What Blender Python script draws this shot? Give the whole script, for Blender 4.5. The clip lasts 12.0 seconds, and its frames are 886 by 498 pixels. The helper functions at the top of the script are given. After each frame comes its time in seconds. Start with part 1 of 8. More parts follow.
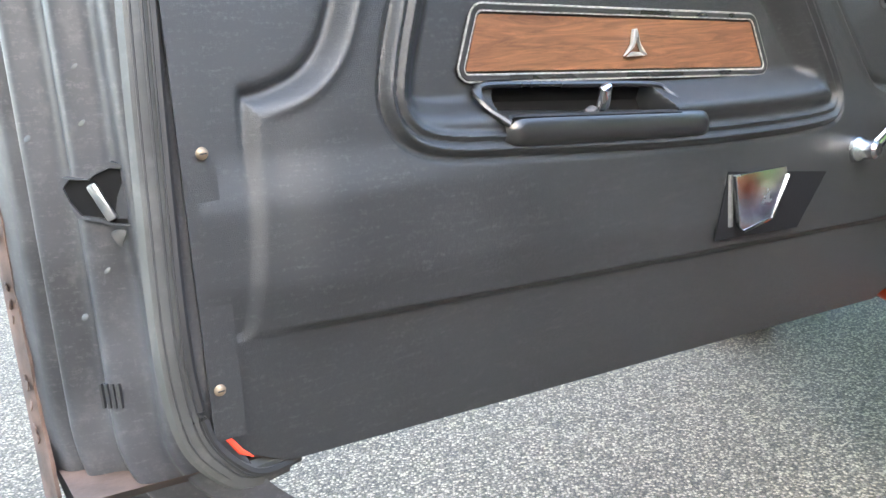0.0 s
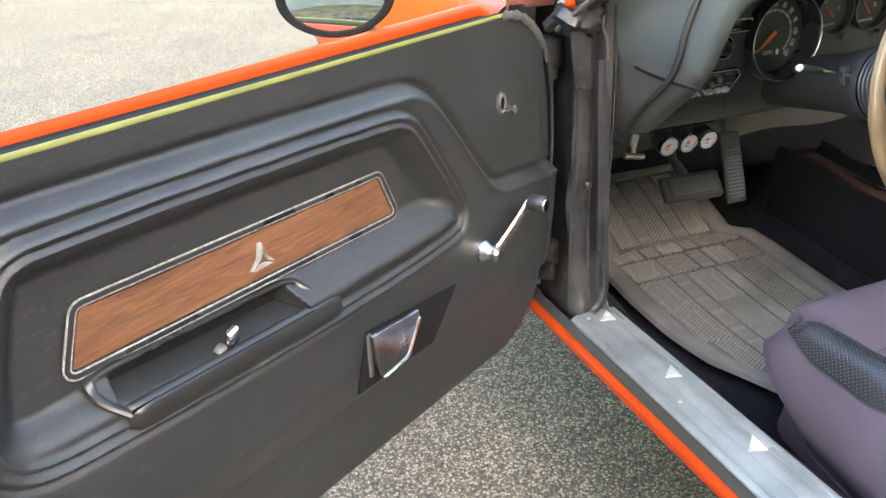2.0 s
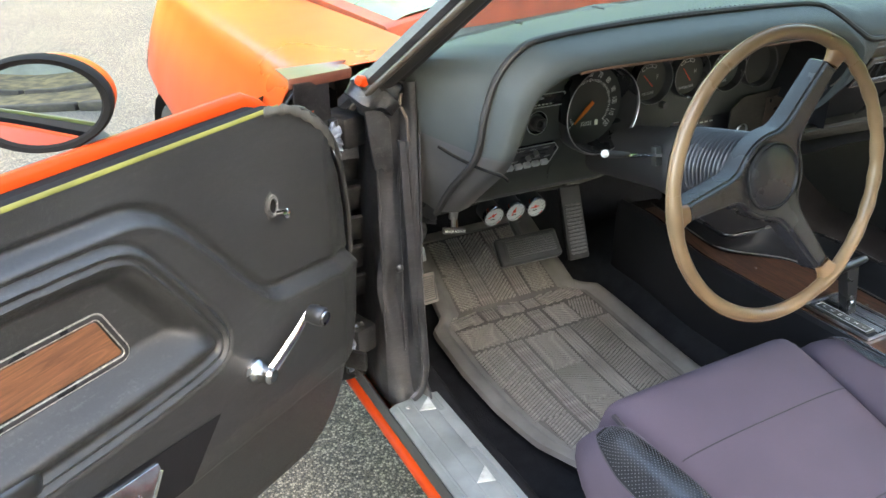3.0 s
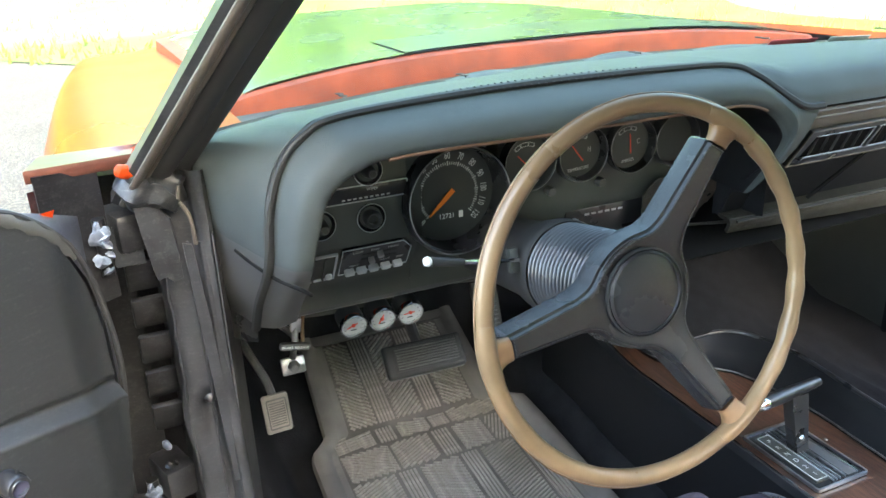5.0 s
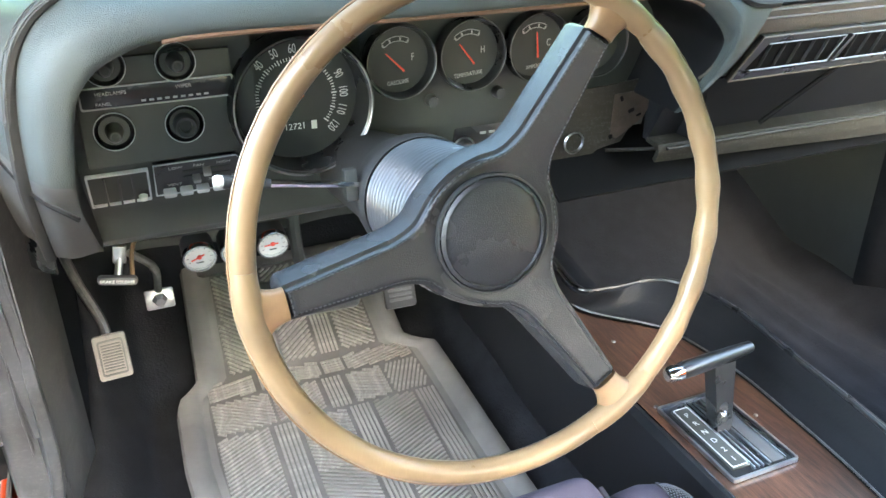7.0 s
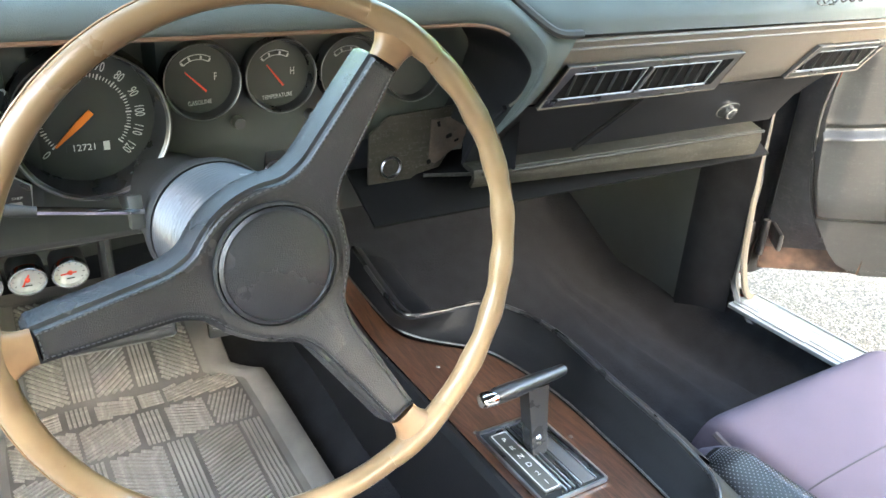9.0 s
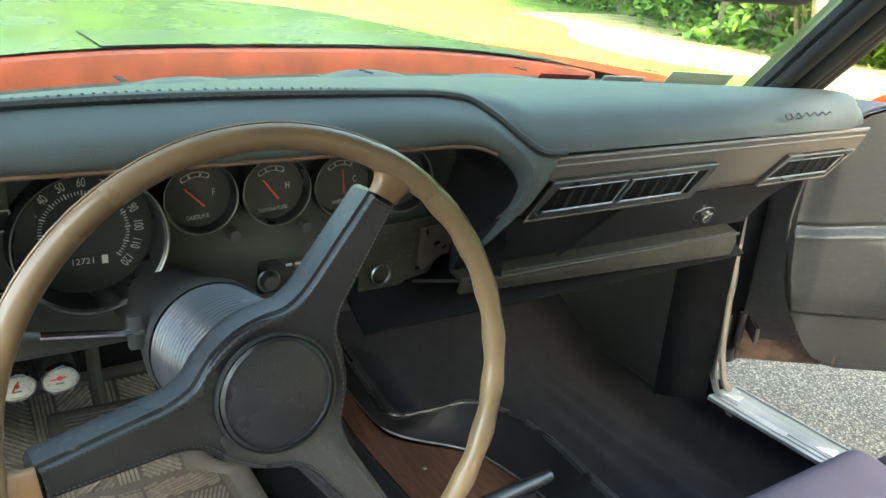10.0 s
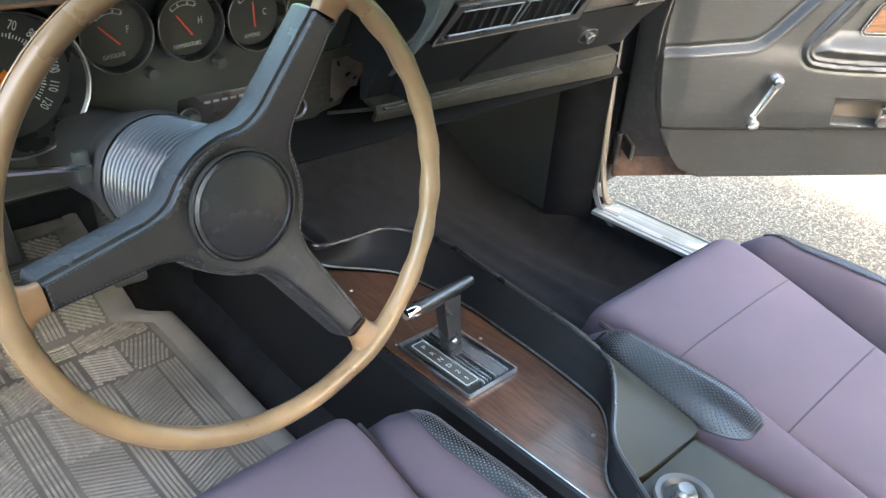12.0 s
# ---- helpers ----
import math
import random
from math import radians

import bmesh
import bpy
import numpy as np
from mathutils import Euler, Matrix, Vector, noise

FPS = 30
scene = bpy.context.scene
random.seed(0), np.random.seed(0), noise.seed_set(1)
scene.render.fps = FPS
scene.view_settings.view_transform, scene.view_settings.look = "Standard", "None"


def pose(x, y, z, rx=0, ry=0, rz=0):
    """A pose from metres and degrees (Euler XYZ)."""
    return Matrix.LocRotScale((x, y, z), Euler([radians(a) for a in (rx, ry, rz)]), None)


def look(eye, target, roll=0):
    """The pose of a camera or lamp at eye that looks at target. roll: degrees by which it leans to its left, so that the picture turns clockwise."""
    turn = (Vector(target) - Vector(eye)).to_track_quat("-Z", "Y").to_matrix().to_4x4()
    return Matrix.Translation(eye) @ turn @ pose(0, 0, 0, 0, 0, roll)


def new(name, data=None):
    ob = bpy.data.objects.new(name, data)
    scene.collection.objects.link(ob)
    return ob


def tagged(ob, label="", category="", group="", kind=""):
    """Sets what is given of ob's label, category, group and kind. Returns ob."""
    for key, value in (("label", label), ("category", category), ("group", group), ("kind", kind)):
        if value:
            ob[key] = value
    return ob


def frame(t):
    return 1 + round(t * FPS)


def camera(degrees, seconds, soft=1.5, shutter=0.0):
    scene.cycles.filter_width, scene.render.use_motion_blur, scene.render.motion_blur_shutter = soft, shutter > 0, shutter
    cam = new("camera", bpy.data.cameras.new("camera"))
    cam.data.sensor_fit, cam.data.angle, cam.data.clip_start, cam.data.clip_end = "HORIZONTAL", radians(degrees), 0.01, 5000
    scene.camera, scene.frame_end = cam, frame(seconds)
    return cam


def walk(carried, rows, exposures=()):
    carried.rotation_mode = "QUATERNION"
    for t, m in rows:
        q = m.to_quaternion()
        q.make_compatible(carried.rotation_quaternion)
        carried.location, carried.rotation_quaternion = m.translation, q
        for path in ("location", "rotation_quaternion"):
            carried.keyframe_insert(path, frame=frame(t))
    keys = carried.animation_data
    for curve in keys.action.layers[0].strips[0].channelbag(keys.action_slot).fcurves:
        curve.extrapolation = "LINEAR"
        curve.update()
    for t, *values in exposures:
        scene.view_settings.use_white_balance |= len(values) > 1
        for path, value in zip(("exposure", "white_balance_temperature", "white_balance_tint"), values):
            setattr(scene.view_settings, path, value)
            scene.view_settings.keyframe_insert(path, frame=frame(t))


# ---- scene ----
cam = camera(57.7, 12.0)
EXPOSURES = [(0.0, 4.47, 6800, 8), (1.0, 4.68, 6750, 1), (1.5, 4.72, 7300, 3), (2.0, 4.32, 7700, 9), (3.0, 4.30, 7500, 8), (3.5, 4.38, 7400, 9), (5.5, 4.92, 6900, 4), (6.5, 5.60, 7000, 5), (8.5, 5.58, 7300, 4), (9.0, 5.55, 7400, 5), (9.7, 4.80, 7500, 0), (10.5, 4.14, 7500, -6), (11.0, 4.27, 7500, -3), (11.5, 4.72, 7300, 5), (12.0, 4.82, 7250, 6)]
PATH = [
    (0, (-1.575, -1.239, 0.768), (-1.604, 0.714, 0.338), -4.0),
    (0.5, (-1.569, -1.235, 0.777), (-1.486, 0.708, 0.31), -4.0),
    (1, (-1.533, -1.194, 0.873), (-1.314, 0.712, 0.31), -4.9),
    (1.5, (-1.489, -1.171, 1.021), (-0.97, 0.608, 0.27), -2.7),
    (1.7, (-1.475, -1.16, 1.071), (-0.862, 0.567, 0.269), -2.1),
    (2, (-1.457, -1.142, 1.141), (-0.832, 0.548, 0.273), -2.3),
    (2.5, (-1.377, -1.112, 1.185), (-0.593, 0.487, 0.275), -0.1),
    (3, (-1.218, -1.056, 1.23), (-0.398, 0.538, 0.341), -0.6),
    (3.5, (-1.1, -1.022, 1.245), (-0.242, 0.548, 0.351), -0.5),
    (3.7, (-1.067, -1.009, 1.251), (-0.223, 0.598, 0.412), -0.9),
    (5.3, (-0.763, -0.916, 1.158), (-0.073, 0.808, 0.414), -2.9),
    (5.5, (-0.731, -0.89, 1.147), (-0.08, 0.842, 0.387), -3.0),
    (6, (-0.666, -0.859, 1.123), (-0.014, 0.838, 0.289), -1.5),
    (6.5, (-0.603, -0.839, 1.1), (0.058, 0.833, 0.224), -0.5),
    (6.7, (-0.59, -0.838, 1.094), (0.085, 0.817, 0.196), -0.4),
    (8.3, (-0.518, -0.832, 1.084), (0.252, 0.775, 0.176), 1.2),
    (8.5, (-0.51, -0.839, 1.081), (0.298, 0.768, 0.206), 1.3),
    (9, (-0.51, -0.843, 1.091), (0.486, 0.664, 0.232), 3.9),
    (9.5, (-0.511, -0.84, 1.117), (0.548, 0.65, 0.305), 4.7),
    (10, (-0.527, -0.837, 1.144), (0.543, 0.701, 0.444), 4.7),
    (10.5, (-0.529, -0.836, 1.147), (0.536, 0.722, 0.483), 5.1),
    (11, (-0.533, -0.837, 1.134), (0.579, 0.671, 0.434), 6.0),
    (11.5, (-0.573, -0.849, 1.129), (0.639, 0.488, 0.266), 7.3),
    (12, (-0.627, -0.86, 1.126), (0.624, 0.345, 0.135), 4.8),
]
walk(cam, [(t, look(eye, target, roll)) for t, eye, target, roll in PATH], EXPOSURES)

# ---- light ----
world = bpy.data.worlds.new("sky")
scene.world = world
world.use_nodes = True
_wn = world.node_tree
_sky = _wn.nodes.new("ShaderNodeTexSky")
_sky.sky_type = "NISHITA"
_sky.sun_disc = False
SUN_EL, SUN_AZ = 30.0, 190.0      # elevation; clockwise from +y
_sky.sun_elevation, _sky.sun_rotation = radians(SUN_EL), radians(SUN_AZ)
_sky.air_density, _sky.dust_density, _sky.ozone_density = 1.0, 2.5, 1.0
_wn.links.new(_sky.outputs[0], _wn.nodes["Background"].inputs[0])
_wn.nodes["Background"].inputs[1].default_value = 0.15
_sd = bpy.data.lights.new("sun", "SUN")
_sd.energy, _sd.angle, _sd.color = 2.0, radians(0.5), (1.0, 0.94, 0.84)
sun = new("sun", _sd)
_dirv = Vector((math.sin(radians(SUN_AZ)) * math.cos(radians(SUN_EL)), math.cos(radians(SUN_AZ)) * math.cos(radians(SUN_EL)), math.sin(radians(SUN_EL))))
sun.matrix_world = look(_dirv * 30, (0, 0, 0))


# ---- materials ----
def mat(name, col, rough=0.5, metal=0.0, var=0.15, scale=8.0, grain=0.0, gscale=300.0, bump="noise", coat=0.0, fleck=None, spec=0.5, wear=0.0, scuff=0.0):
    """A surface with cloudy and fine variation of colour and roughness, and a fine relief."""
    m = bpy.data.materials.new(name)
    m.use_nodes = True
    nt = m.node_tree
    n, l = nt.nodes, nt.links
    b = n["Principled BSDF"]
    tc = n.new("ShaderNodeTexCoord")
    big = n.new("ShaderNodeTexNoise")
    big.inputs["Scale"].default_value, big.inputs["Detail"].default_value = scale, 6
    l.new(tc.outputs["Object"], big.inputs["Vector"])
    ramp = n.new("ShaderNodeValToRGB")
    lo = [max(0, c * (1 - var)) for c in col]
    hi = [min(1, c * (1 + var)) for c in col]
    ramp.color_ramp.elements[0].color, ramp.color_ramp.elements[1].color = (*lo, 1), (*hi, 1)
    ramp.color_ramp.elements[0].position, ramp.color_ramp.elements[1].position = 0.35, 0.65
    l.new(big.outputs[0], ramp.inputs[0])
    out = ramp.outputs[0]
    fine = n.new("ShaderNodeTexNoise")
    fine.inputs["Scale"].default_value, fine.inputs["Detail"].default_value = gscale * 0.5, 4
    l.new(tc.outputs["Object"], fine.inputs["Vector"])
    if fleck:
        mx = n.new("ShaderNodeMix")
        mx.data_type = "RGBA"
        fr = n.new("ShaderNodeValToRGB")
        fr.color_ramp.elements[0].position, fr.color_ramp.elements[1].position = fleck[1], fleck[1] + 0.06
        l.new(fine.outputs[0], fr.inputs[0])
        l.new(fr.outputs[0], mx.inputs[0])
        l.new(out, mx.inputs[6])
        mx.inputs[7].default_value = (*fleck[0], 1)
        out = mx.outputs[2]
    if wear:
        wn = n.new("ShaderNodeTexNoise")
        wn.inputs["Scale"].default_value, wn.inputs["Detail"].default_value, wn.inputs["Roughness"].default_value = 48, 10, 0.72
        l.new(tc.outputs["Object"], wn.inputs["Vector"])
        wr = n.new("ShaderNodeValToRGB")
        wr.color_ramp.elements[0].position, wr.color_ramp.elements[1].position = 0.53, 0.86
        wr.color_ramp.elements[1].color = (wear, wear, wear, 1)
        l.new(wn.outputs[0], wr.inputs[0])
        mw = n.new("ShaderNodeMix")
        mw.data_type = "RGBA"
        l.new(wr.outputs[0], mw.inputs[0])
        l.new(out, mw.inputs[6])
        mw.inputs[7].default_value = (0.20, 0.19, 0.175, 1)
        out = mw.outputs[2]
    if scuff:
        # fine pale rubbing and thin scratches
        mp = n.new("ShaderNodeMapping")
        mp.inputs["Scale"].default_value, mp.inputs["Rotation"].default_value = (9, 9, 70), (0.3, 0.5, 0.2)
        l.new(tc.outputs["Object"], mp.inputs["Vector"])
        sn, sp, sr, sm, ms = n.new("ShaderNodeTexNoise"), n.new("ShaderNodeTexNoise"), n.new("ShaderNodeValToRGB"), n.new("ShaderNodeMath"), n.new("ShaderNodeMix")
        sn.inputs["Scale"].default_value, sn.inputs["Detail"].default_value, sn.inputs["Roughness"].default_value = 3, 9, 0.8
        sp.inputs["Scale"].default_value, sp.inputs["Detail"].default_value, sp.inputs["Roughness"].default_value = 260, 5, 0.8
        l.new(mp.outputs[0], sn.inputs["Vector"])
        l.new(tc.outputs["Object"], sp.inputs["Vector"])
        sm.operation = "MULTIPLY"
        l.new(sn.outputs[0], sm.inputs[0])
        l.new(sp.outputs[0], sm.inputs[1])
        sr.color_ramp.elements[0].position, sr.color_ramp.elements[1].position = 0.27, 0.46
        sr.color_ramp.elements[1].color = (scuff, scuff, scuff, 1)
        l.new(sm.outputs[0], sr.inputs[0])
        ms.data_type = "RGBA"
        l.new(sr.outputs[0], ms.inputs[0])
        l.new(out, ms.inputs[6])
        ms.inputs[7].default_value = (0.15, 0.145, 0.14, 1)
        out = ms.outputs[2]
    l.new(out, b.inputs["Base Color"])
    rr = n.new("ShaderNodeMapRange")
    rr.inputs["To Min"].default_value, rr.inputs["To Max"].default_value = max(0.02, rough - 0.1), min(1, rough + 0.1)
    l.new(big.outputs[0], rr.inputs["Value"])
    l.new(rr.outputs[0], b.inputs["Roughness"])
    b.inputs["Metallic"].default_value = metal
    b.inputs["Specular IOR Level"].default_value = spec
    b.inputs["Coat Weight"].default_value = coat
    b.inputs["Coat Roughness"].default_value = 0.04
    if grain:
        bp = n.new("ShaderNodeBump")
        bp.inputs["Strength"].default_value, bp.inputs["Distance"].default_value = min(1, grain), 0.001
        if bump == "leather":
            v = n.new("ShaderNodeTexVoronoi")
            v.inputs["Scale"].default_value = gscale
            wv = n.new("ShaderNodeVectorMath")
            wv.operation = "MULTIPLY_ADD"
            l.new(fine.outputs[1], wv.inputs[0])
            wv.inputs[1].default_value = (0.9 / gscale,) * 3
            l.new(tc.outputs["Object"], wv.inputs[2])
            l.new(wv.outputs[0], v.inputs["Vector"])
            l.new(v.outputs["Distance"], bp.inputs["Height"])
        elif bump == "weave":
            w1 = n.new("ShaderNodeTexChecker")
            w1.inputs["Scale"].default_value = gscale
            l.new(tc.outputs["Object"], w1.inputs["Vector"])
            l.new(w1.outputs[1], bp.inputs["Height"])
        else:
            l.new(fine.outputs[0], bp.inputs["Height"])
        l.new(bp.outputs[0], b.inputs["Normal"])
    return m


def wood_mat(name, dark, light, stretch, rough=0.35, coat=0.0):
    m = bpy.data.materials.new(name)
    m.use_nodes = True
    n, l = m.node_tree.nodes, m.node_tree.links
    b = n["Principled BSDF"]
    tc = n.new("ShaderNodeTexCoord")
    mp = n.new("ShaderNodeMapping")
    mp.inputs["Scale"].default_value = stretch
    l.new(tc.outputs["Object"], mp.inputs["Vector"])
    n1 = n.new("ShaderNodeTexNoise")
    n1.inputs["Scale"].default_value, n1.inputs["Detail"].default_value, n1.inputs["Distortion"].default_value = 3.0, 8, 1.6
    n1.inputs["Roughness"].default_value = 0.7
    l.new(mp.outputs[0], n1.inputs["Vector"])
    r = n.new("ShaderNodeValToRGB")
    r.color_ramp.elements[0].color, r.color_ramp.elements[1].color = (*dark, 1), (*light, 1)
    r.color_ramp.elements[0].position, r.color_ramp.elements[1].position = 0.36, 0.64
    l.new(n1.outputs[0], r.inputs[0])
    l.new(r.outputs[0], b.inputs["Base Color"])
    b.inputs["Roughness"].default_value = rough
    b.inputs["Coat Weight"].default_value = coat
    bp = n.new("ShaderNodeBump")
    bp.inputs["Strength"].default_value, bp.inputs["Distance"].default_value = 0.2, 0.0005
    l.new(n1.outputs[0], bp.inputs["Height"])
    l.new(bp.outputs[0], b.inputs["Normal"])
    return m


VINYL = mat("black_grained_vinyl", (0.0212, 0.0230, 0.0240), 0.34, var=0.16, scale=5, grain=0.34, gscale=1150, bump="leather", spec=0.45, scuff=0.34)
PAD = mat("dash_pad_vinyl", (0.060, 0.070, 0.069), 0.52, spec=0.25, var=0.2, scale=4, grain=0.36, gscale=950, bump="leather")
PLASTIC = mat("black_plastic", (0.0616, 0.0616, 0.0616), 0.45, var=0.2, scale=10, grain=0.12, gscale=500)
GLOSSBLACK = mat("gloss_black_plastic", (0.019, 0.0195, 0.021), 0.28, var=0.2, scale=10)
FACE = mat("gauge_face_black", (0.038, 0.040, 0.036), 0.6, var=0.1, scale=20)
FASCIA = mat("dash_fascia_plastic", (0.0785, 0.0655, 0.0520), 0.42, var=0.12, scale=6, grain=0.25, gscale=600, bump="leather")
JAMB = mat("worn_black_jamb_paint", (0.036, 0.037, 0.040), 0.40, var=0.45, scale=9, grain=0.3, gscale=120, wear=0.35, scuff=0.55)
PILLAR = mat("black_pillar_paint", (0.0275, 0.0285, 0.0315), 0.32, var=0.4, scale=16, grain=0.45, gscale=70, wear=0.22, scuff=0.5)
WORNBLK = mat("chipped_black_paint", (0.017, 0.018, 0.0195), 0.34, var=0.5, scale=30, grain=0.6, gscale=70, wear=0.35, scuff=0.6)
RUST = mat("rusty_edge", (0.070, 0.043, 0.031), 0.85, var=0.5, scale=30, grain=0.8, gscale=160)
RUBBER = mat("weatherstrip_rubber", (0.050, 0.051, 0.047), 0.55, var=0.3, scale=14, grain=0.3, gscale=150, wear=0.35)
BLACKRUB = mat("black_rubber", (0.0208, 0.0208, 0.0208), 0.6, var=0.2, scale=14, grain=0.2, gscale=200)
ORANGE = mat("orange_car_paint", (0.34, 0.036, 0.007), 0.30, var=0.08, scale=3, coat=0.0, spec=0.07)
HOOD = mat("black_hood_paint", (0.012, 0.013, 0.012), 0.26, var=0.2, scale=6, spec=0.9)
DUSTY = mat("dusty_matt_black", (0.045, 0.047, 0.043), 0.75, var=0.35, scale=14, grain=0.4, gscale=120, wear=0.5)
CHROME = mat("chrome", (0.78, 0.78, 0.78), 0.10, metal=1.0, var=0.06, scale=20, grain=0.05, gscale=160)
STEEL = mat("dull_steel", (0.42, 0.42, 0.42), 0.38, metal=1.0, var=0.3, scale=25, grain=0.2, gscale=200)
ALU = mat("brushed_aluminium", (0.20, 0.225, 0.235), 0.48, metal=0.3, var=0.22, scale=12, grain=0.15, gscale=220)
BRASS = mat("brass_screw", (0.24, 0.18, 0.12), 0.5, metal=0.55, var=0.2, scale=60)
PURPLE = mat("purple_grey_cloth", (0.073, 0.0550, 0.0745), 0.85, var=0.10, scale=7, grain=0.35, gscale=900, bump="weave")
PERF = mat("perforated_vinyl", (0.0182, 0.0196, 0.0224), 0.24, var=0.15, scale=10, grain=0.25, gscale=400, bump="leather")
CARPET = mat("dark_carpet", (0.0108, 0.0115, 0.0135), 0.95, var=0.22, scale=30, grain=1.0, gscale=500, spec=0.1)
# Darker than the rib rubber: shade between the ribs is put in the colour.
MATDARK = mat("shade_toned_rubber_groove", (0.098, 0.090, 0.080), 0.85, var=0.3, scale=9, grain=0.3, gscale=220)
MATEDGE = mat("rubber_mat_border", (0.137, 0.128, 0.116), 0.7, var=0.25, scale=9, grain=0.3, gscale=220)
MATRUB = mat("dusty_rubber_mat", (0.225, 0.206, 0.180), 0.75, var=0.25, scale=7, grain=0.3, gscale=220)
WHITE = mat("white_print", (0.75, 0.75, 0.72), 0.6, var=0.03)
DIMPRINT = mat("faded_print", (0.46, 0.46, 0.45), 0.6, var=0.1)
REDN = mat("red_needle", (0.70, 0.06, 0.03), 0.5, var=0.05)
ORN = mat("orange_needle", (0.85, 0.20, 0.02), 0.5, var=0.05)
RIM = mat("aged_tan_rim_plastic", (0.218, 0.142, 0.076), 0.30, var=0.25, scale=9, grain=0.12, gscale=70)


def rim_wear():
    """The upper rim keeps its brown; the gripped sides are rubbed to tan."""
    n, l = RIM.node_tree.nodes, RIM.node_tree.links
    b = n["Principled BSDF"]
    old = b.inputs["Base Color"].links[0].from_socket
    tc, sx = n.new("ShaderNodeTexCoord"), n.new("ShaderNodeSeparateXYZ")
    l.new(tc.outputs["Object"], sx.inputs[0])
    nz = n.new("ShaderNodeTexNoise")
    nz.inputs["Scale"].default_value, nz.inputs["Detail"].default_value = 14, 5
    l.new(tc.outputs["Object"], nz.inputs["Vector"])
    ad = n.new("ShaderNodeMath")
    ad.operation = "MULTIPLY_ADD"
    ad.inputs[1].default_value = 0.10
    l.new(nz.outputs[0], ad.inputs[0])
    l.new(sx.outputs["Y"], ad.inputs[2])
    mr = n.new("ShaderNodeMapRange")
    mr.inputs["From Min"].default_value, mr.inputs["From Max"].default_value = 0.10, 0.22
    l.new(ad.outputs[0], mr.inputs["Value"])
    mx = n.new("ShaderNodeMix")
    mx.data_type = "RGBA"
    l.new(mr.outputs[0], mx.inputs[0])
    l.new(old, mx.inputs[6])
    mx.inputs[7].default_value = (0.165, 0.103, 0.055, 1)
    l.new(mx.outputs[2], b.inputs["Base Color"])


rim_wear()
RIMTOP = mat("worn_brown_rim_joint", (0.205, 0.116, 0.058), 0.38, var=0.3, scale=25, grain=0.2, gscale=90)
WALNUT = wood_mat("walnut_laminate", (0.066, 0.029, 0.016), (0.180, 0.082, 0.040), (3, 1, 34), 0.4, 0.15)
CONWOOD = wood_mat("console_walnut_laminate", (0.028, 0.013, 0.009), (0.115, 0.055, 0.033), (30, 3, 8), 0.3, 0.3)
PIPING = mat("silver_stitched_piping", (0.315, 0.315, 0.285), 0.45, metal=0.3, var=0.4, scale=220, grain=0.8, gscale=700)
MIRROR = mat("mirror_glass", (0.86, 0.87, 0.87), 0.03, metal=1.0, var=0.01)
_mb = MIRROR.node_tree.nodes["Principled BSDF"].inputs["Roughness"]
MIRROR.node_tree.links.remove(_mb.links[0])
_mb.default_value = 0.0
CREAM = mat("grey_siding_paint", (0.24, 0.225, 0.185), 0.7, var=0.1, scale=3, grain=0.2, gscale=60)
ROOFING = mat("roof_shingle", (0.09, 0.085, 0.08), 0.9, var=0.3, scale=20, grain=0.6, gscale=60)
STONE = mat("kerb_stone", (0.062, 0.046, 0.032), 0.9, var=0.4, scale=6, grain=0.6, gscale=50)
GRASS = mat("sunny_grass", (0.125, 0.19, 0.03), 0.9, var=0.4, scale=1.2, grain=0.5, gscale=30)
VERGE = mat("rough_verge_grass", (0.125, 0.086, 0.034), 0.9, var=0.6, scale=5, grain=0.8, gscale=30, wear=0.5)
HOODLIP = mat("dusty_orange_paint", (0.25, 0.045, 0.017), 0.55, var=0.25, scale=16, grain=0.2, gscale=150, spec=0.2, scuff=0.3)
HOODDULL = mat("dulled_hood_paint", (0.026, 0.030, 0.026), 0.30, var=0.4, scale=14, spec=0.4)
STRAW = mat("dry_grass", (0.46, 0.38, 0.16), 0.9, var=0.3, scale=2, grain=0.5, gscale=40)
LEAF = mat("bright_green_leaf", (0.10, 0.20, 0.025), 0.5, var=0.5, scale=1.5)
LEAF2 = mat("dark_green_leaf", (0.045, 0.10, 0.018), 0.5, var=0.5, scale=1.5)
BARK = mat("pale_bark", (0.26, 0.20, 0.14), 0.9, var=0.3, scale=10, grain=0.6, gscale=40)
WHEELPAD = mat("steering_vinyl", (0.022, 0.022, 0.024), 0.26, spec=0.5, var=0.16, scale=8, grain=0.26, gscale=1050, bump="leather", scuff=0.12)
SATIN = mat("worn_satin_chrome", (0.46, 0.47, 0.48), 0.24, metal=1.0, var=0.3, scale=40, grain=0.2, gscale=300)
SILVERM = mat("pale_scuffed_mark", (0.408, 0.425, 0.425), 0.45, var=0.35, scale=40, grain=0.3, gscale=200)
GUNMETAL = mat("grey_worn_metal", (0.17, 0.17, 0.165), 0.42, metal=0.8, var=0.3, scale=60, grain=0.2, gscale=300)
PALE = mat("pale_embossed_mark", (0.55, 0.57, 0.58), 0.5, var=0.1)
GREASE = mat("old_white_grease", (0.105, 0.125, 0.155), 0.4, var=0.5, scale=60, grain=0.4, gscale=120)
SEAMCLOTH = mat("dark_purple_seam", (0.035, 0.030, 0.036), 0.9, var=0.1)
CLUSTER = mat("dusty_instrument_panel", (0.050, 0.055, 0.047), 0.5, var=0.2, scale=12, grain=0.15, gscale=400)
COLLAR = mat("ribbed_collar_plastic", (0.034, 0.037, 0.043), 0.24, var=0.2, scale=14, coat=0.15, spec=0.5)
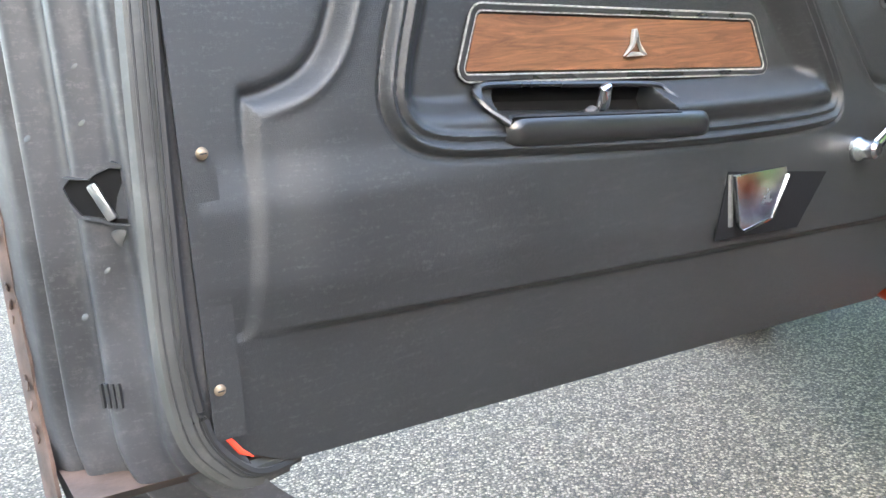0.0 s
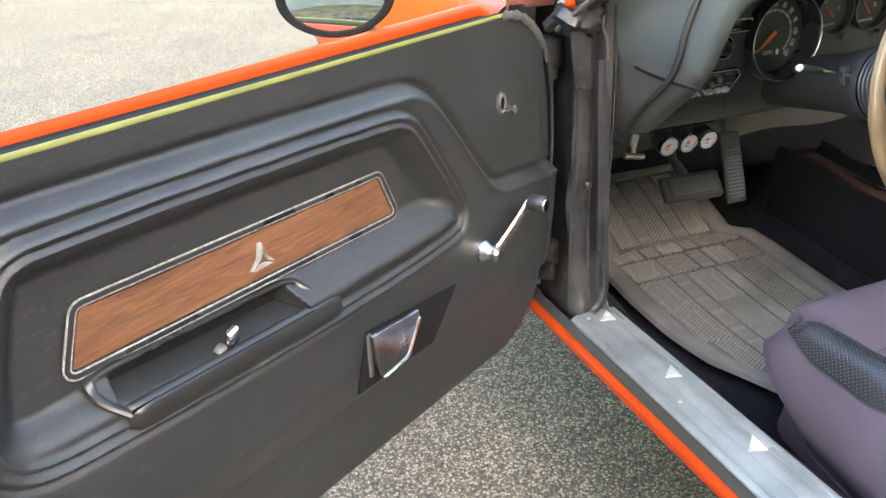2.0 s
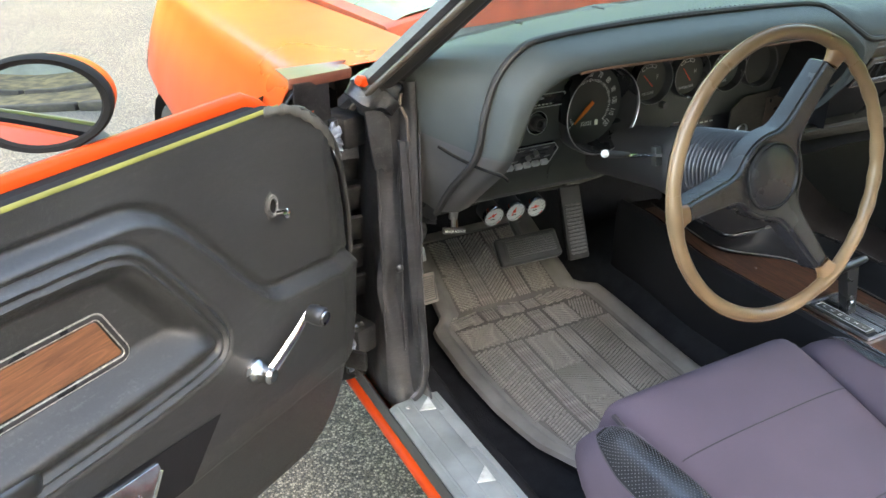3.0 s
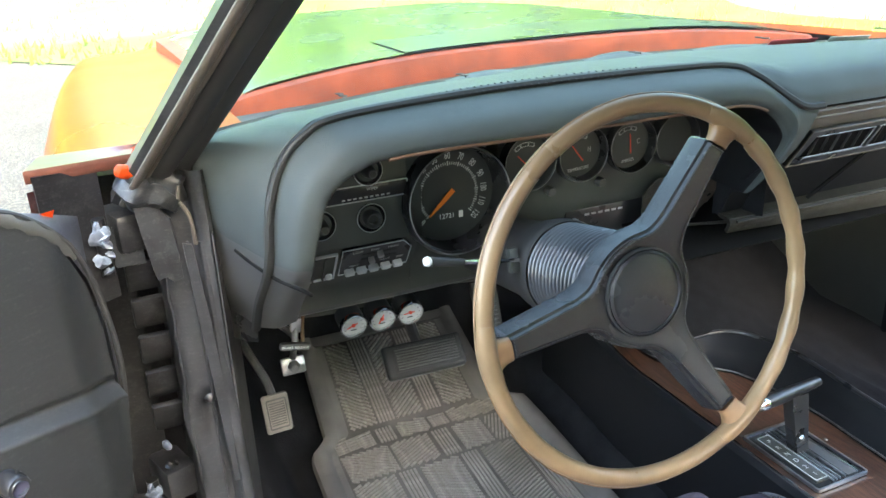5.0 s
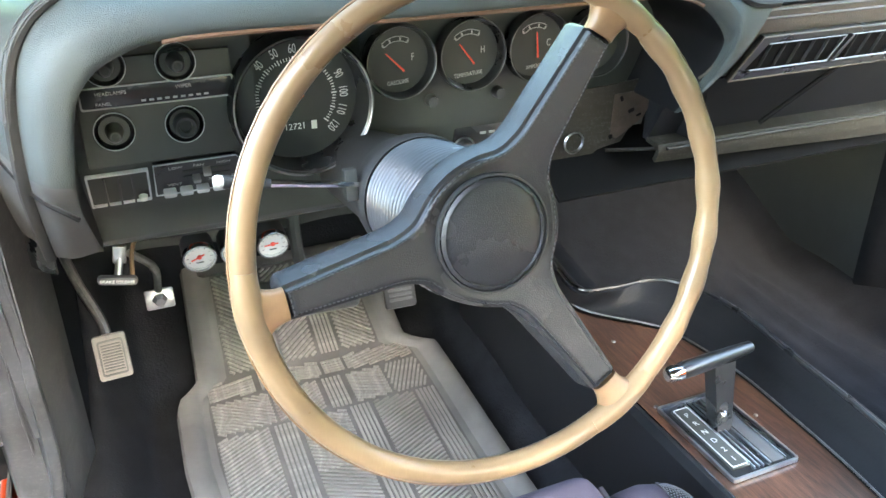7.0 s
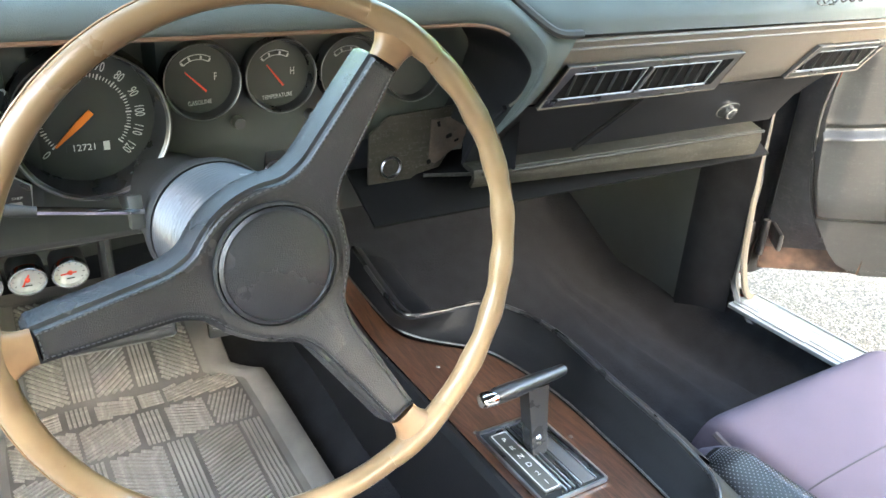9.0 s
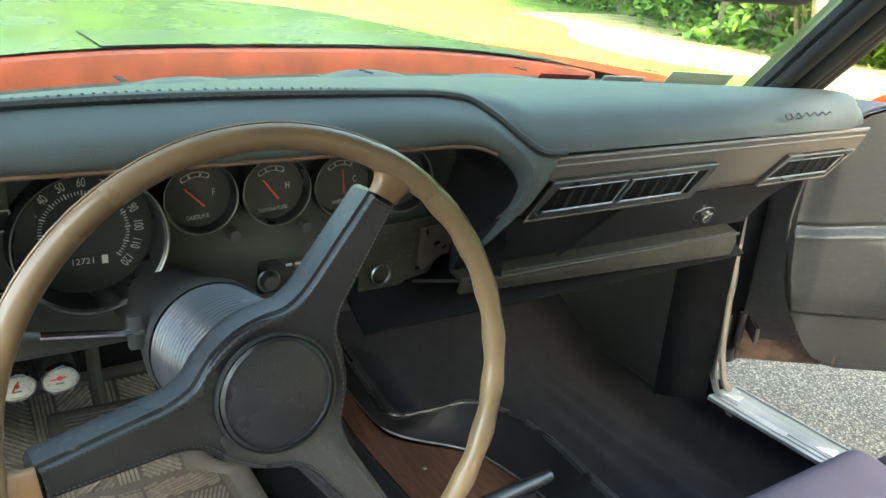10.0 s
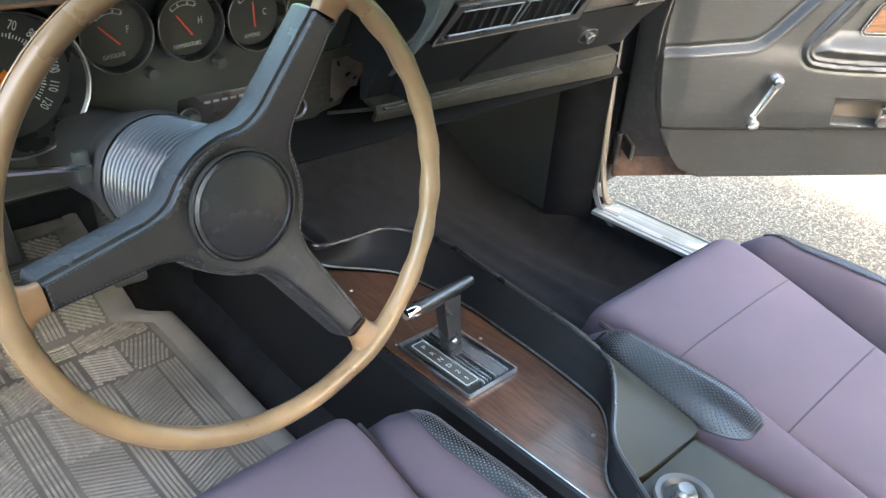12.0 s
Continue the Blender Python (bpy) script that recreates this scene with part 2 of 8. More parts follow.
PULL = mat("smooth_black_moulding", (0.014, 0.0145, 0.0145), 0.30, var=0.15, scale=10, grain=0.12, gscale=700)
THREAD = mat("dark_thread", (0.030, 0.033, 0.034), 0.6, var=0.1)
GRIME = mat("greasy_black_grime", (0.012, 0.012, 0.013), 0.34, var=0.5, scale=22, grain=0.9, gscale=90, wear=0.30, spec=0.4, scuff=0.35)
OVERSPRAY = mat("black_oversprayed_orange", (0.085, 0.030, 0.019), 0.40, var=0.55, scale=14, grain=0.3, gscale=90, spec=0.4, scuff=0.3)
BROWNPL = mat("scuffed_brown_metal", (0.052, 0.036, 0.026), 0.55, var=0.4, scale=30, grain=0.4, gscale=120, wear=0.2, scuff=0.4)
OLIVEPL = mat("olive_brown_metal", (0.026, 0.0235, 0.017), 0.55, spec=0.2, var=0.3, scale=18, grain=0.3, gscale=160, wear=0.15, scuff=0.5)
DECKMAT = mat("olive_black_moulding", (0.024, 0.022, 0.0135), 0.50, var=0.2, scale=10, grain=0.2, gscale=420, spec=0.3)
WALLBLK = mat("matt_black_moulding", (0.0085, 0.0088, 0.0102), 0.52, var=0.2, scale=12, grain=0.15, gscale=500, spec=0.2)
EMBLEM = mat("worn_silver_metal", (0.33, 0.33, 0.31), 0.30, metal=0.45, var=0.2, scale=60, grain=0.2, gscale=300)
# Near-black for dull trim; also painted in as the shade inside openings.
DEEP = mat("black_trim_and_recess_shade", (0.008, 0.008, 0.008), 0.9, var=0.1, spec=0.08)
# Paler than the vinyl: the glint at each pinhole is painted as a dot.
PINHOLE = mat("pinhole_glint_grey", (0.05, 0.05, 0.056), 0.7, var=0.2)
PAPER = mat("sticker_paper", (0.55, 0.58, 0.55), 0.6, var=0.1)
REDPRINT = mat("red_sticker", (0.55, 0.08, 0.10), 0.6, var=0.2)
LENS = mat("white_gauge_face", (0.55, 0.55, 0.53), 0.5, var=0.05)
OLIVE = mat("yellow_green_strip", (0.124, 0.1271, 0.031), 0.4, var=0.2, scale=20)
WHITEPL = mat("white_knob_plastic", (0.75, 0.74, 0.68), 0.35, var=0.05)
COPPER = mat("copper_trim_strip", (0.15, 0.085, 0.055), 0.4, var=0.15, scale=20)
HEADLIN = mat("black_headliner", (0.05, 0.05, 0.05), 0.9, var=0.2, scale=8)


def glass_mat(name, tint):
    m = bpy.data.materials.new(name)
    m.use_nodes = True
    n, l = m.node_tree.nodes, m.node_tree.links
    n.remove(n["Principled BSDF"])
    t, g, f, mx = n.new("ShaderNodeBsdfTransparent"), n.new("ShaderNodeBsdfGlossy"), n.new("ShaderNodeLayerWeight"), n.new("ShaderNodeMixShader")
    p, q = n.new("ShaderNodeMath"), n.new("ShaderNodeMath")
    p.operation, q.operation = "POWER", "MULTIPLY_ADD"
    p.inputs[1].default_value = 4.5
    q.inputs[1].default_value, q.inputs[2].default_value = 0.7, 0.06
    f.inputs[0].default_value = 0.5
    l.new(f.outputs["Facing"], p.inputs[0])
    l.new(p.outputs[0], q.inputs[0])
    t.inputs[0].default_value = (*tint, 1)
    g.inputs["Roughness"].default_value = 0.02
    l.new(q.outputs[0], mx.inputs[0])
    l.new(t.outputs[0], mx.inputs[1])
    l.new(g.outputs[0], mx.inputs[2])
    l.new(mx.outputs[0], n["Material Output"].inputs[0])
    return m


GLASS = glass_mat("window_glass", (0.66, 0.72, 0.64))


def asphalt_mat():
    m = bpy.data.materials.new("worn_asphalt")
    m.use_nodes = True
    n, l = m.node_tree.nodes, m.node_tree.links
    b = n["Principled BSDF"]
    tc = n.new("ShaderNodeTexCoord")
    big = n.new("ShaderNodeTexNoise")
    big.inputs["Scale"].default_value, big.inputs["Detail"].default_value = 1.4, 7
    v = n.new("ShaderNodeTexVoronoi")
    v.inputs["Scale"].default_value = 185
    v2 = n.new("ShaderNodeTexVoronoi")
    v2.inputs["Scale"].default_value = 260
    for q in (big, v, v2):
        l.new(tc.outputs["Object"], q.inputs["Vector"])
    r1 = n.new("ShaderNodeValToRGB")
    e = r1.color_ramp.elements
    e[0].color, e[1].color = (0.088, 0.073, 0.055, 1), (0.325, 0.272, 0.203, 1)
    e[0].position, e[1].position = 0.15, 0.95
    sep = n.new("ShaderNodeSeparateColor")
    l.new(v.outputs["Color"], sep.inputs[0])
    pw = n.new("ShaderNodeMath")
    pw.operation = "POWER"
    l.new(sep.outputs[0], pw.inputs[0])
    pw.inputs[1].default_value = 1.7
    l.new(pw.outputs[0], r1.inputs[0])
    r2 = n.new("ShaderNodeValToRGB")
    r2.color_ramp.elements[0].position, r2.color_ramp.elements[1].position = 0.42, 0.62
    r2.color_ramp.elements[0].color, r2.color_ramp.elements[1].color = (1, 1, 1, 1), (0.42, 0.41, 0.40, 1)
    l.new(v.outputs["Distance"], r2.inputs[0])
    mul = n.new("ShaderNodeMix")
    mul.data_type, mul.blend_type = "RGBA", "MULTIPLY"
    mul.inputs[0].default_value = 1
    l.new(r1.outputs[0], mul.inputs[6])
    l.new(r2.outputs[0], mul.inputs[7])
    r3 = n.new("ShaderNodeValToRGB")
    r3.color_ramp.elements[0].color, r3.color_ramp.elements[1].color = (0.66, 0.66, 0.66, 1), (1.28, 1.24, 1.15, 1)
    l.new(big.outputs[0], r3.inputs[0])
    mul2 = n.new("ShaderNodeMix")
    mul2.data_type, mul2.blend_type = "RGBA", "MULTIPLY"
    mul2.inputs[0].default_value = 1
    l.new(mul.outputs[2], mul2.inputs[6])
    l.new(r3.outputs[0], mul2.inputs[7])
    l.new(mul2.outputs[2], b.inputs["Base Color"])
    b.inputs["Roughness"].default_value = 0.85
    bp = n.new("ShaderNodeBump")
    bp.inputs["Strength"].default_value, bp.inputs["Distance"].default_value = 0.7, 0.003
    bp.invert = True
    ad = n.new("ShaderNodeMath")
    l.new(v.outputs["Distance"], ad.inputs[0])
    l.new(v2.outputs["Distance"], ad.inputs[1])
    l.new(ad.outputs[0], bp.inputs["Height"])
    l.new(bp.outputs[0], b.inputs["Normal"])
    return m


ASPHALT = asphalt_mat()


# ---- mesh helpers ----
def thing(name, label, category, m=None, group="", kind=""):
    ob = new(name)
    ob.empty_display_size = 0.05
    if m is not None:
        ob.matrix_world = m
    return tagged(ob, label, category, group, kind)


def part(name, bm, material, parent=None, label="", smooth=True, m=None):
    me = bpy.data.meshes.new(name)
    bmesh.ops.recalc_face_normals(bm, faces=bm.faces[:])
    bm.to_mesh(me)
    bm.free()
    me.materials.append(material)
    if smooth:
        me.polygons.foreach_set("use_smooth", [True] * len(me.polygons))
        me.set_sharp_from_angle(angle=radians(40))
    ob = new(name, me)
    if parent is not None:
        ob.parent = parent
    if m is not None:
        ob.matrix_basis = m
    return tagged(ob, label)


def solo(name, bm, material, label, category, kind="", m=None, smooth=True, group=""):
    return tagged(part(name, bm, material, None, label, smooth, m), category=category, kind=kind, group=group)


def grid(P, thick=0.0, closed=False):
    """A sheet through the points P[i, j]; thick: its thickness along the normals."""
    P = np.asarray(P, float)
    a, b = P.shape[:2]
    bm = bmesh.new()
    vs = [bm.verts.new(p) for p in P.reshape(-1, 3)]
    for i in range(a - 1 + bool(closed)):
        for j in range(b - 1):
            k = (i + 1) % a
            bm.faces.new((vs[i * b + j], vs[i * b + j + 1], vs[k * b + j + 1], vs[k * b + j]))
    if thick:
        bmesh.ops.recalc_face_normals(bm, faces=bm.faces[:])
        bmesh.ops.solidify(bm, geom=bm.faces[:], thickness=thick)
    return bm


def spline(pts, n, closed=False):
    """n points along a smooth curve through pts."""
    p = np.asarray(pts, float)
    if closed:
        q = np.vstack([p[-1], p, p[0], p[1]])
    else:
        q = np.vstack([2 * p[0] - p[1], p, 2 * p[-1] - p[-2]])
    segs = len(q) - 3
    out = []
    for s in np.linspace(0, segs, n, endpoint=not closed):
        i = min(int(s), segs - 1)
        t = s - i
        a, b, c, d = q[i:i + 4]
        out.append(0.5 * (2 * b + (c - a) * t + (2 * a - 5 * b + 4 * c - d) * t * t + (3 * b - a - 3 * c + d) * t ** 3))
    return np.array(out)


def tube(path, r, n=8, closed=False, flat=1.0, up=(0, 0, 1), bm=None, cap=True):
    """A round or oval section swept along a path; r may vary along it."""
    p = np.asarray(path, float)
    k = len(p)
    rs = np.full(k, r) if np.isscalar(r) else np.asarray(r, float)
    if closed:
        tan = np.roll(p, -1, 0) - np.roll(p, 1, 0)
    else:
        tan = np.gradient(p, axis=0)
    tan /= np.linalg.norm(tan, axis=1)[:, None] + 1e-12
    ref = np.asarray(up, float)
    rings = []
    bm = bm or bmesh.new()
    prev = None
    for i in range(k):
        x = np.cross(ref, tan[i])
        if np.linalg.norm(x) < 0.15:
            x = prev if prev is not None else np.cross((1.0, 0.3, 0), tan[i])
            x = x - tan[i] * (x @ tan[i])
        x /= np.linalg.norm(x)
        prev = x
        y = np.cross(tan[i], x)
        rings.append([bm.verts.new(p[i] + rs[i] * (math.cos(a) * x + flat * math.sin(a) * y)) for a in np.arange(n) * 2 * math.pi / n])
    for i in range(k - 1 + bool(closed)):
        a, b = rings[i], rings[(i + 1) % k]
        for j in range(n):
            bm.faces.new((a[j], a[(j + 1) % n], b[(j + 1) % n], b[j]))
    if cap and not closed:
        bm.faces.new(rings[0])
        bm.faces.new(rings[-1][::-1])
    return bm


def lathe(profile, n=32, m=None, bm=None):
    """A profile of (radius, height) turned round the local z axis."""
    bm = bm or bmesh.new()
    m = m or Matrix()
    rings = []
    for r, h in profile:
        if r < 1e-6:
            rings.append([bm.verts.new(m @ Vector((0, 0, h)))])
        else:
            rings.append([bm.verts.new(m @ Vector((r * math.cos(a), r * math.sin(a), h))) for a in np.arange(n) * 2 * math.pi / n])
    for a, b in zip(rings, rings[1:]):
        for j in range(n):
            k = (j + 1) % n
            if len(a) == 1 and len(b) > 1:
                bm.faces.new((a[0], b[k], b[j]))
            elif len(b) == 1 and len(a) > 1:
                bm.faces.new((a[j], a[k], b[0]))
            elif len(a) > 1:
                bm.faces.new((a[j], a[k], b[k], b[j]))
    return bm


def rbox(sx, sy, sz, bev=0.004, m=None, bm=None, seg=2):
    """A box with rounded edges about the origin of m."""
    b2 = bmesh.new()
    bmesh.ops.create_cube(b2, size=1)
    for v in b2.verts:
        v.co = Vector((v.co.x * sx, v.co.y * sy, v.co.z * sz))
    if bev:
        bmesh.ops.bevel(b2, geom=b2.edges[:], offset=bev, segments=seg, affect="EDGES", profile=0.5)
    if m is not None:
        b2.transform(m)
    if bm is None:
        return b2
    me = bpy.data.meshes.new("t")
    b2.to_mesh(me)
    b2.free()
    bm.from_mesh(me)
    bpy.data.meshes.remove(me)
    return bm


def prism(poly, depth, m=None, bev=0.0):
    """A flat polygon (x, y) raised by depth along z."""
    bm = bmesh.new()
    vs = [bm.verts.new((x, y, 0)) for x, y in poly]
    f = bm.faces.new(vs)
    r = bmesh.ops.extrude_face_region(bm, geom=[f])
    top = [v for v in r["geom"] if isinstance(v, bmesh.types.BMVert)]
    for v in top:
        v.co.z += depth
    if bev:
        ed = [e for e in bm.edges if all(v in top for v in e.verts)]
        bmesh.ops.bevel(bm, geom=ed, offset=bev, segments=2, affect="EDGES", profile=0.5)
    if m is not None:
        bm.transform(m)
    return bm


def frame_ring(outer, inner, depth, m=None):
    """A flat frame between two outlines with as many points."""
    k = len(outer)
    bm = bmesh.new()
    L = [[bm.verts.new((x, y, h)) for x, y in o] for o, h in ((outer, 0), (outer, depth), (inner, depth), (inner, 0))]
    for a, b in zip(L, L[1:] + L[:1]):
        for j in range(k):
            bm.faces.new((a[j], a[(j + 1) % k], b[(j + 1) % k], b[j]))
    if m is not None:
        bm.transform(m)
    return bm


def rrect(w, h, r, n=4):
    """A rounded rectangle's outline."""
    out = []
    for cx, cy, a0 in ((w / 2 - r, h / 2 - r, 0), (-w / 2 + r, h / 2 - r, 90), (-w / 2 + r, -h / 2 + r, 180), (w / 2 - r, -h / 2 + r, 270)):
        for i in range(n + 1):
            a = radians(a0 + 90 * i / n)
            out.append((cx + r * math.cos(a), cy + r * math.sin(a)))
    return out


def lettering(text, size, m, parent, material=None, name="lettering", wide=1.0):
    """Raised printed characters, centred at m, which faces along its z."""
    cu = bpy.data.curves.new(name, "FONT")
    cu.body, cu.size, cu.extrude, cu.align_x, cu.align_y = text, size, 0.0002, "CENTER", "CENTER"
    tmp = new("tmp", cu)
    bpy.context.view_layer.update()
    me = bpy.data.meshes.new_from_object(tmp.evaluated_get(bpy.context.evaluated_depsgraph_get()))
    bpy.data.objects.remove(tmp)
    me.materials.clear()
    me.materials.append(material or WHITE)
    ob = new(name, me)
    ob.parent = parent
    ob.matrix_basis = m @ Matrix.Diagonal((wide, 1, 1, 1))
    return ob


def grow_outline(poly, d, step=0.006):
    """The outline pushed outwards by d and cut into short steps."""
    q = np.asarray(poly, float)
    c = q.mean(0)
    k = len(q)
    out = []
    for i in range(k):
        a, b, e = q[i - 1], q[i], q[(i + 1) % k]
        n1 = np.array(((b - a)[1], -(b - a)[0])) / np.linalg.norm(b - a)
        n2 = np.array(((e - b)[1], -(e - b)[0])) / np.linalg.norm(e - b)
        n = n1 + n2
        n /= np.linalg.norm(n)
        n *= 1 if n @ (b - c) > 0 else -1
        out.append(b + n * d)
    pts = []
    for a, b in zip(out, out[1:] + out[:1]):
        m = max(1, int(np.linalg.norm(b - a) / step))
        pts += [a + (b - a) * t / m for t in range(m)]
    return pts


def chaikin(poly, n=2):
    """Cuts the corners of a closed outline n times."""
    p = np.array(poly, float)
    for _ in range(n):
        q = np.roll(p, -1, 0)
        p = np.stack([p * 0.75 + q * 0.25, p * 0.25 + q * 0.75], 1).reshape(-1, 2)
    return [tuple(v) for v in p]


def round_corners(poly, r, n=5):
    """A closed outline with its corners rounded."""
    out = []
    P = [np.array(p, float) for p in poly]
    for i, c in enumerate(P):
        a, b = P[i - 1] - c, P[(i + 1) % len(P)] - c
        a, b = a / np.linalg.norm(a) * r, b / np.linalg.norm(b) * r
        for q in np.linspace(0, 1, n):
            out.append(tuple((1 - q) ** 2 * (c + a) + 2 * q * (1 - q) * c + q * q * (c + b)))
    return out


def sdist(px, pz, poly, closed=True):
    """Distance to an outline; negative inside when it is closed."""
    q = np.asarray(poly, float)
    d = np.full(px.shape, 1e9)
    inside = np.zeros(px.shape, bool)
    k = len(q)
    for i in range(k if closed else k - 1):
        a, b = q[i], q[(i + 1) % k]
        e = b - a
        t = np.clip(((px - a[0]) * e[0] + (pz - a[1]) * e[1]) / (e @ e), 0, 1)
        d = np.minimum(d, np.hypot(px - a[0] - t * e[0], pz - a[1] - t * e[1]))
        if closed:
            c = (a[1] > pz) != (b[1] > pz)
            with np.errstate(divide="ignore", invalid="ignore"):
                inside ^= c & (px < (b[0] - a[0]) * (pz - a[1]) / (b[1] - a[1] + 1e-12) + a[0])
    return np.where(inside, -d, d) if closed else d


def sstep(x):
    x = np.clip(x, 0, 1)
    return x * x * (3 - 2 * x)


# facing frames: local x right, local z out of the face
FACE_BACK = pose(0, 0, 0, 90, 0, 0)      # a face seen from behind the car: x right, y up, z towards -y


# ---- ground and surroundings ----
def ground():
    xs = np.linspace(-60, 60, 25)
    ys = np.linspace(-60, 80, 29)
    X, Y = np.meshgrid(xs, ys, indexing="ij")
    solo("ground", grid(np.stack([X, Y, X * 0], -1)), ASPHALT, "grey worn asphalt with pale exposed aggregate", "asphalt", "structure")


def lawn():
    ex = np.linspace(-9, 31, 60)
    edge = np.stack([ex, np.interp(ex, (-9, -3, 0, 4, 8, 14, 31), (14, 11, 7.5, 5.2, 3.6, 1.0, -6.0)) + 0.25 * np.sin(ex * 1.3)], -1)
    P = np.array([[(x, y + (65 - y) * t, 0.012 + 0.05 * min(1, t * 12) + 0.25 * t) for t in np.linspace(0, 1, 14) ** 2] for x, y in edge])
    solo("lawn", grid(P), GRASS, "sunlit bright green lawn beyond the asphalt", "lawn", "structure")
    rng = random.Random(4)
    bm = bmesh.new()
    for i in range(8000):
        s = rng.random()
        k = int(s * 59)
        x, y = edge[k]
        x += rng.uniform(-0.6, 0.6)
        y += rng.random() ** 2 * 14 + 0.05
        z, h = 0.03 + 0.002 * (y - edge[k][1]), rng.uniform(0.05, 0.16)
        dx, dy, w = rng.uniform(-0.06, 0.06), rng.uniform(-0.06, 0.06), rng.uniform(0.008, 0.02)
        v = [bm.verts.new(p) for p in ((x - w, y, z), (x + w, y, z), (x + dx, y + dy, z + h))]
        bm.faces.new(v)
    solo("grass", bm, GRASS, "tufts of bright green grass on the lawn", "grass", "stuff", smooth=False)


def bush(name, at, size, seed, material, label, leaves=1500, category="bush", leaf=0.11):
    """Bent stems and a crown of many single leaves in uneven clumps."""
    rng = random.Random(seed)
    t = thing(name, label, category, pose(*at), "hedge row")
    bm = bmesh.new()
    tips = []
    for i in range(9):
        a, r = rng.uniform(0, 6.28), rng.uniform(0.25, 0.8) * size[0]
        top = np.array((r * math.cos(a), r * math.sin(a) * 0.7, size[1] * rng.uniform(0.45, 0.9)))
        mid = top * np.array((0.35, 0.35, 0.5)) + np.array([rng.uniform(-0.15, 0.15) for _ in range(3)])
        path = spline([(rng.uniform(-0.1, 0.1), rng.uniform(-0.1, 0.1), -0.05), mid, top], 7)
        tube(path, np.linspace(0.05, 0.012, 7), 6, bm=bm)
        tips += [path[3], path[5], path[6]]
    part("stem", bm, BARK, t)
    bm = bmesh.new()
    clumps = [(np.array(p), rng.uniform(0.25, 0.5) * size[0] * 0.6) for p in tips]
    for i in range(34):
        a, r = rng.uniform(0, 6.28), size[0] * math.sqrt(rng.random())
        clumps.append((np.array((r * math.cos(a), r * math.sin(a) * 0.8, size[1] * rng.uniform(0.03, 1.0) * (1 - 0.35 * (r / size[0]) ** 2))), rng.uniform(0.18, 0.42)))
    for i in range(leaves):
        c, r = rng.choice(clumps)
        p = c + np.array([rng.gauss(0, 0.5) for _ in range(3)]) * r
        p[2] = max(p[2], 0.03)
        s = leaf * rng.uniform(0.6, 1.4)
        q = Euler((rng.uniform(-1.2, 1.2), rng.uniform(-1.2, 1.2), rng.uniform(0, 6.28))).to_matrix()
        v = [bm.verts.new(Vector(p) + q @ Vector(o)) for o in ((0, -s, 0), (s * 0.5, 0, s * 0.15), (0, s, 0), (-s * 0.5, 0, s * 0.15))]
        bm.faces.new(v)
    part("crown", bm, material, t, smooth=False)
    return t


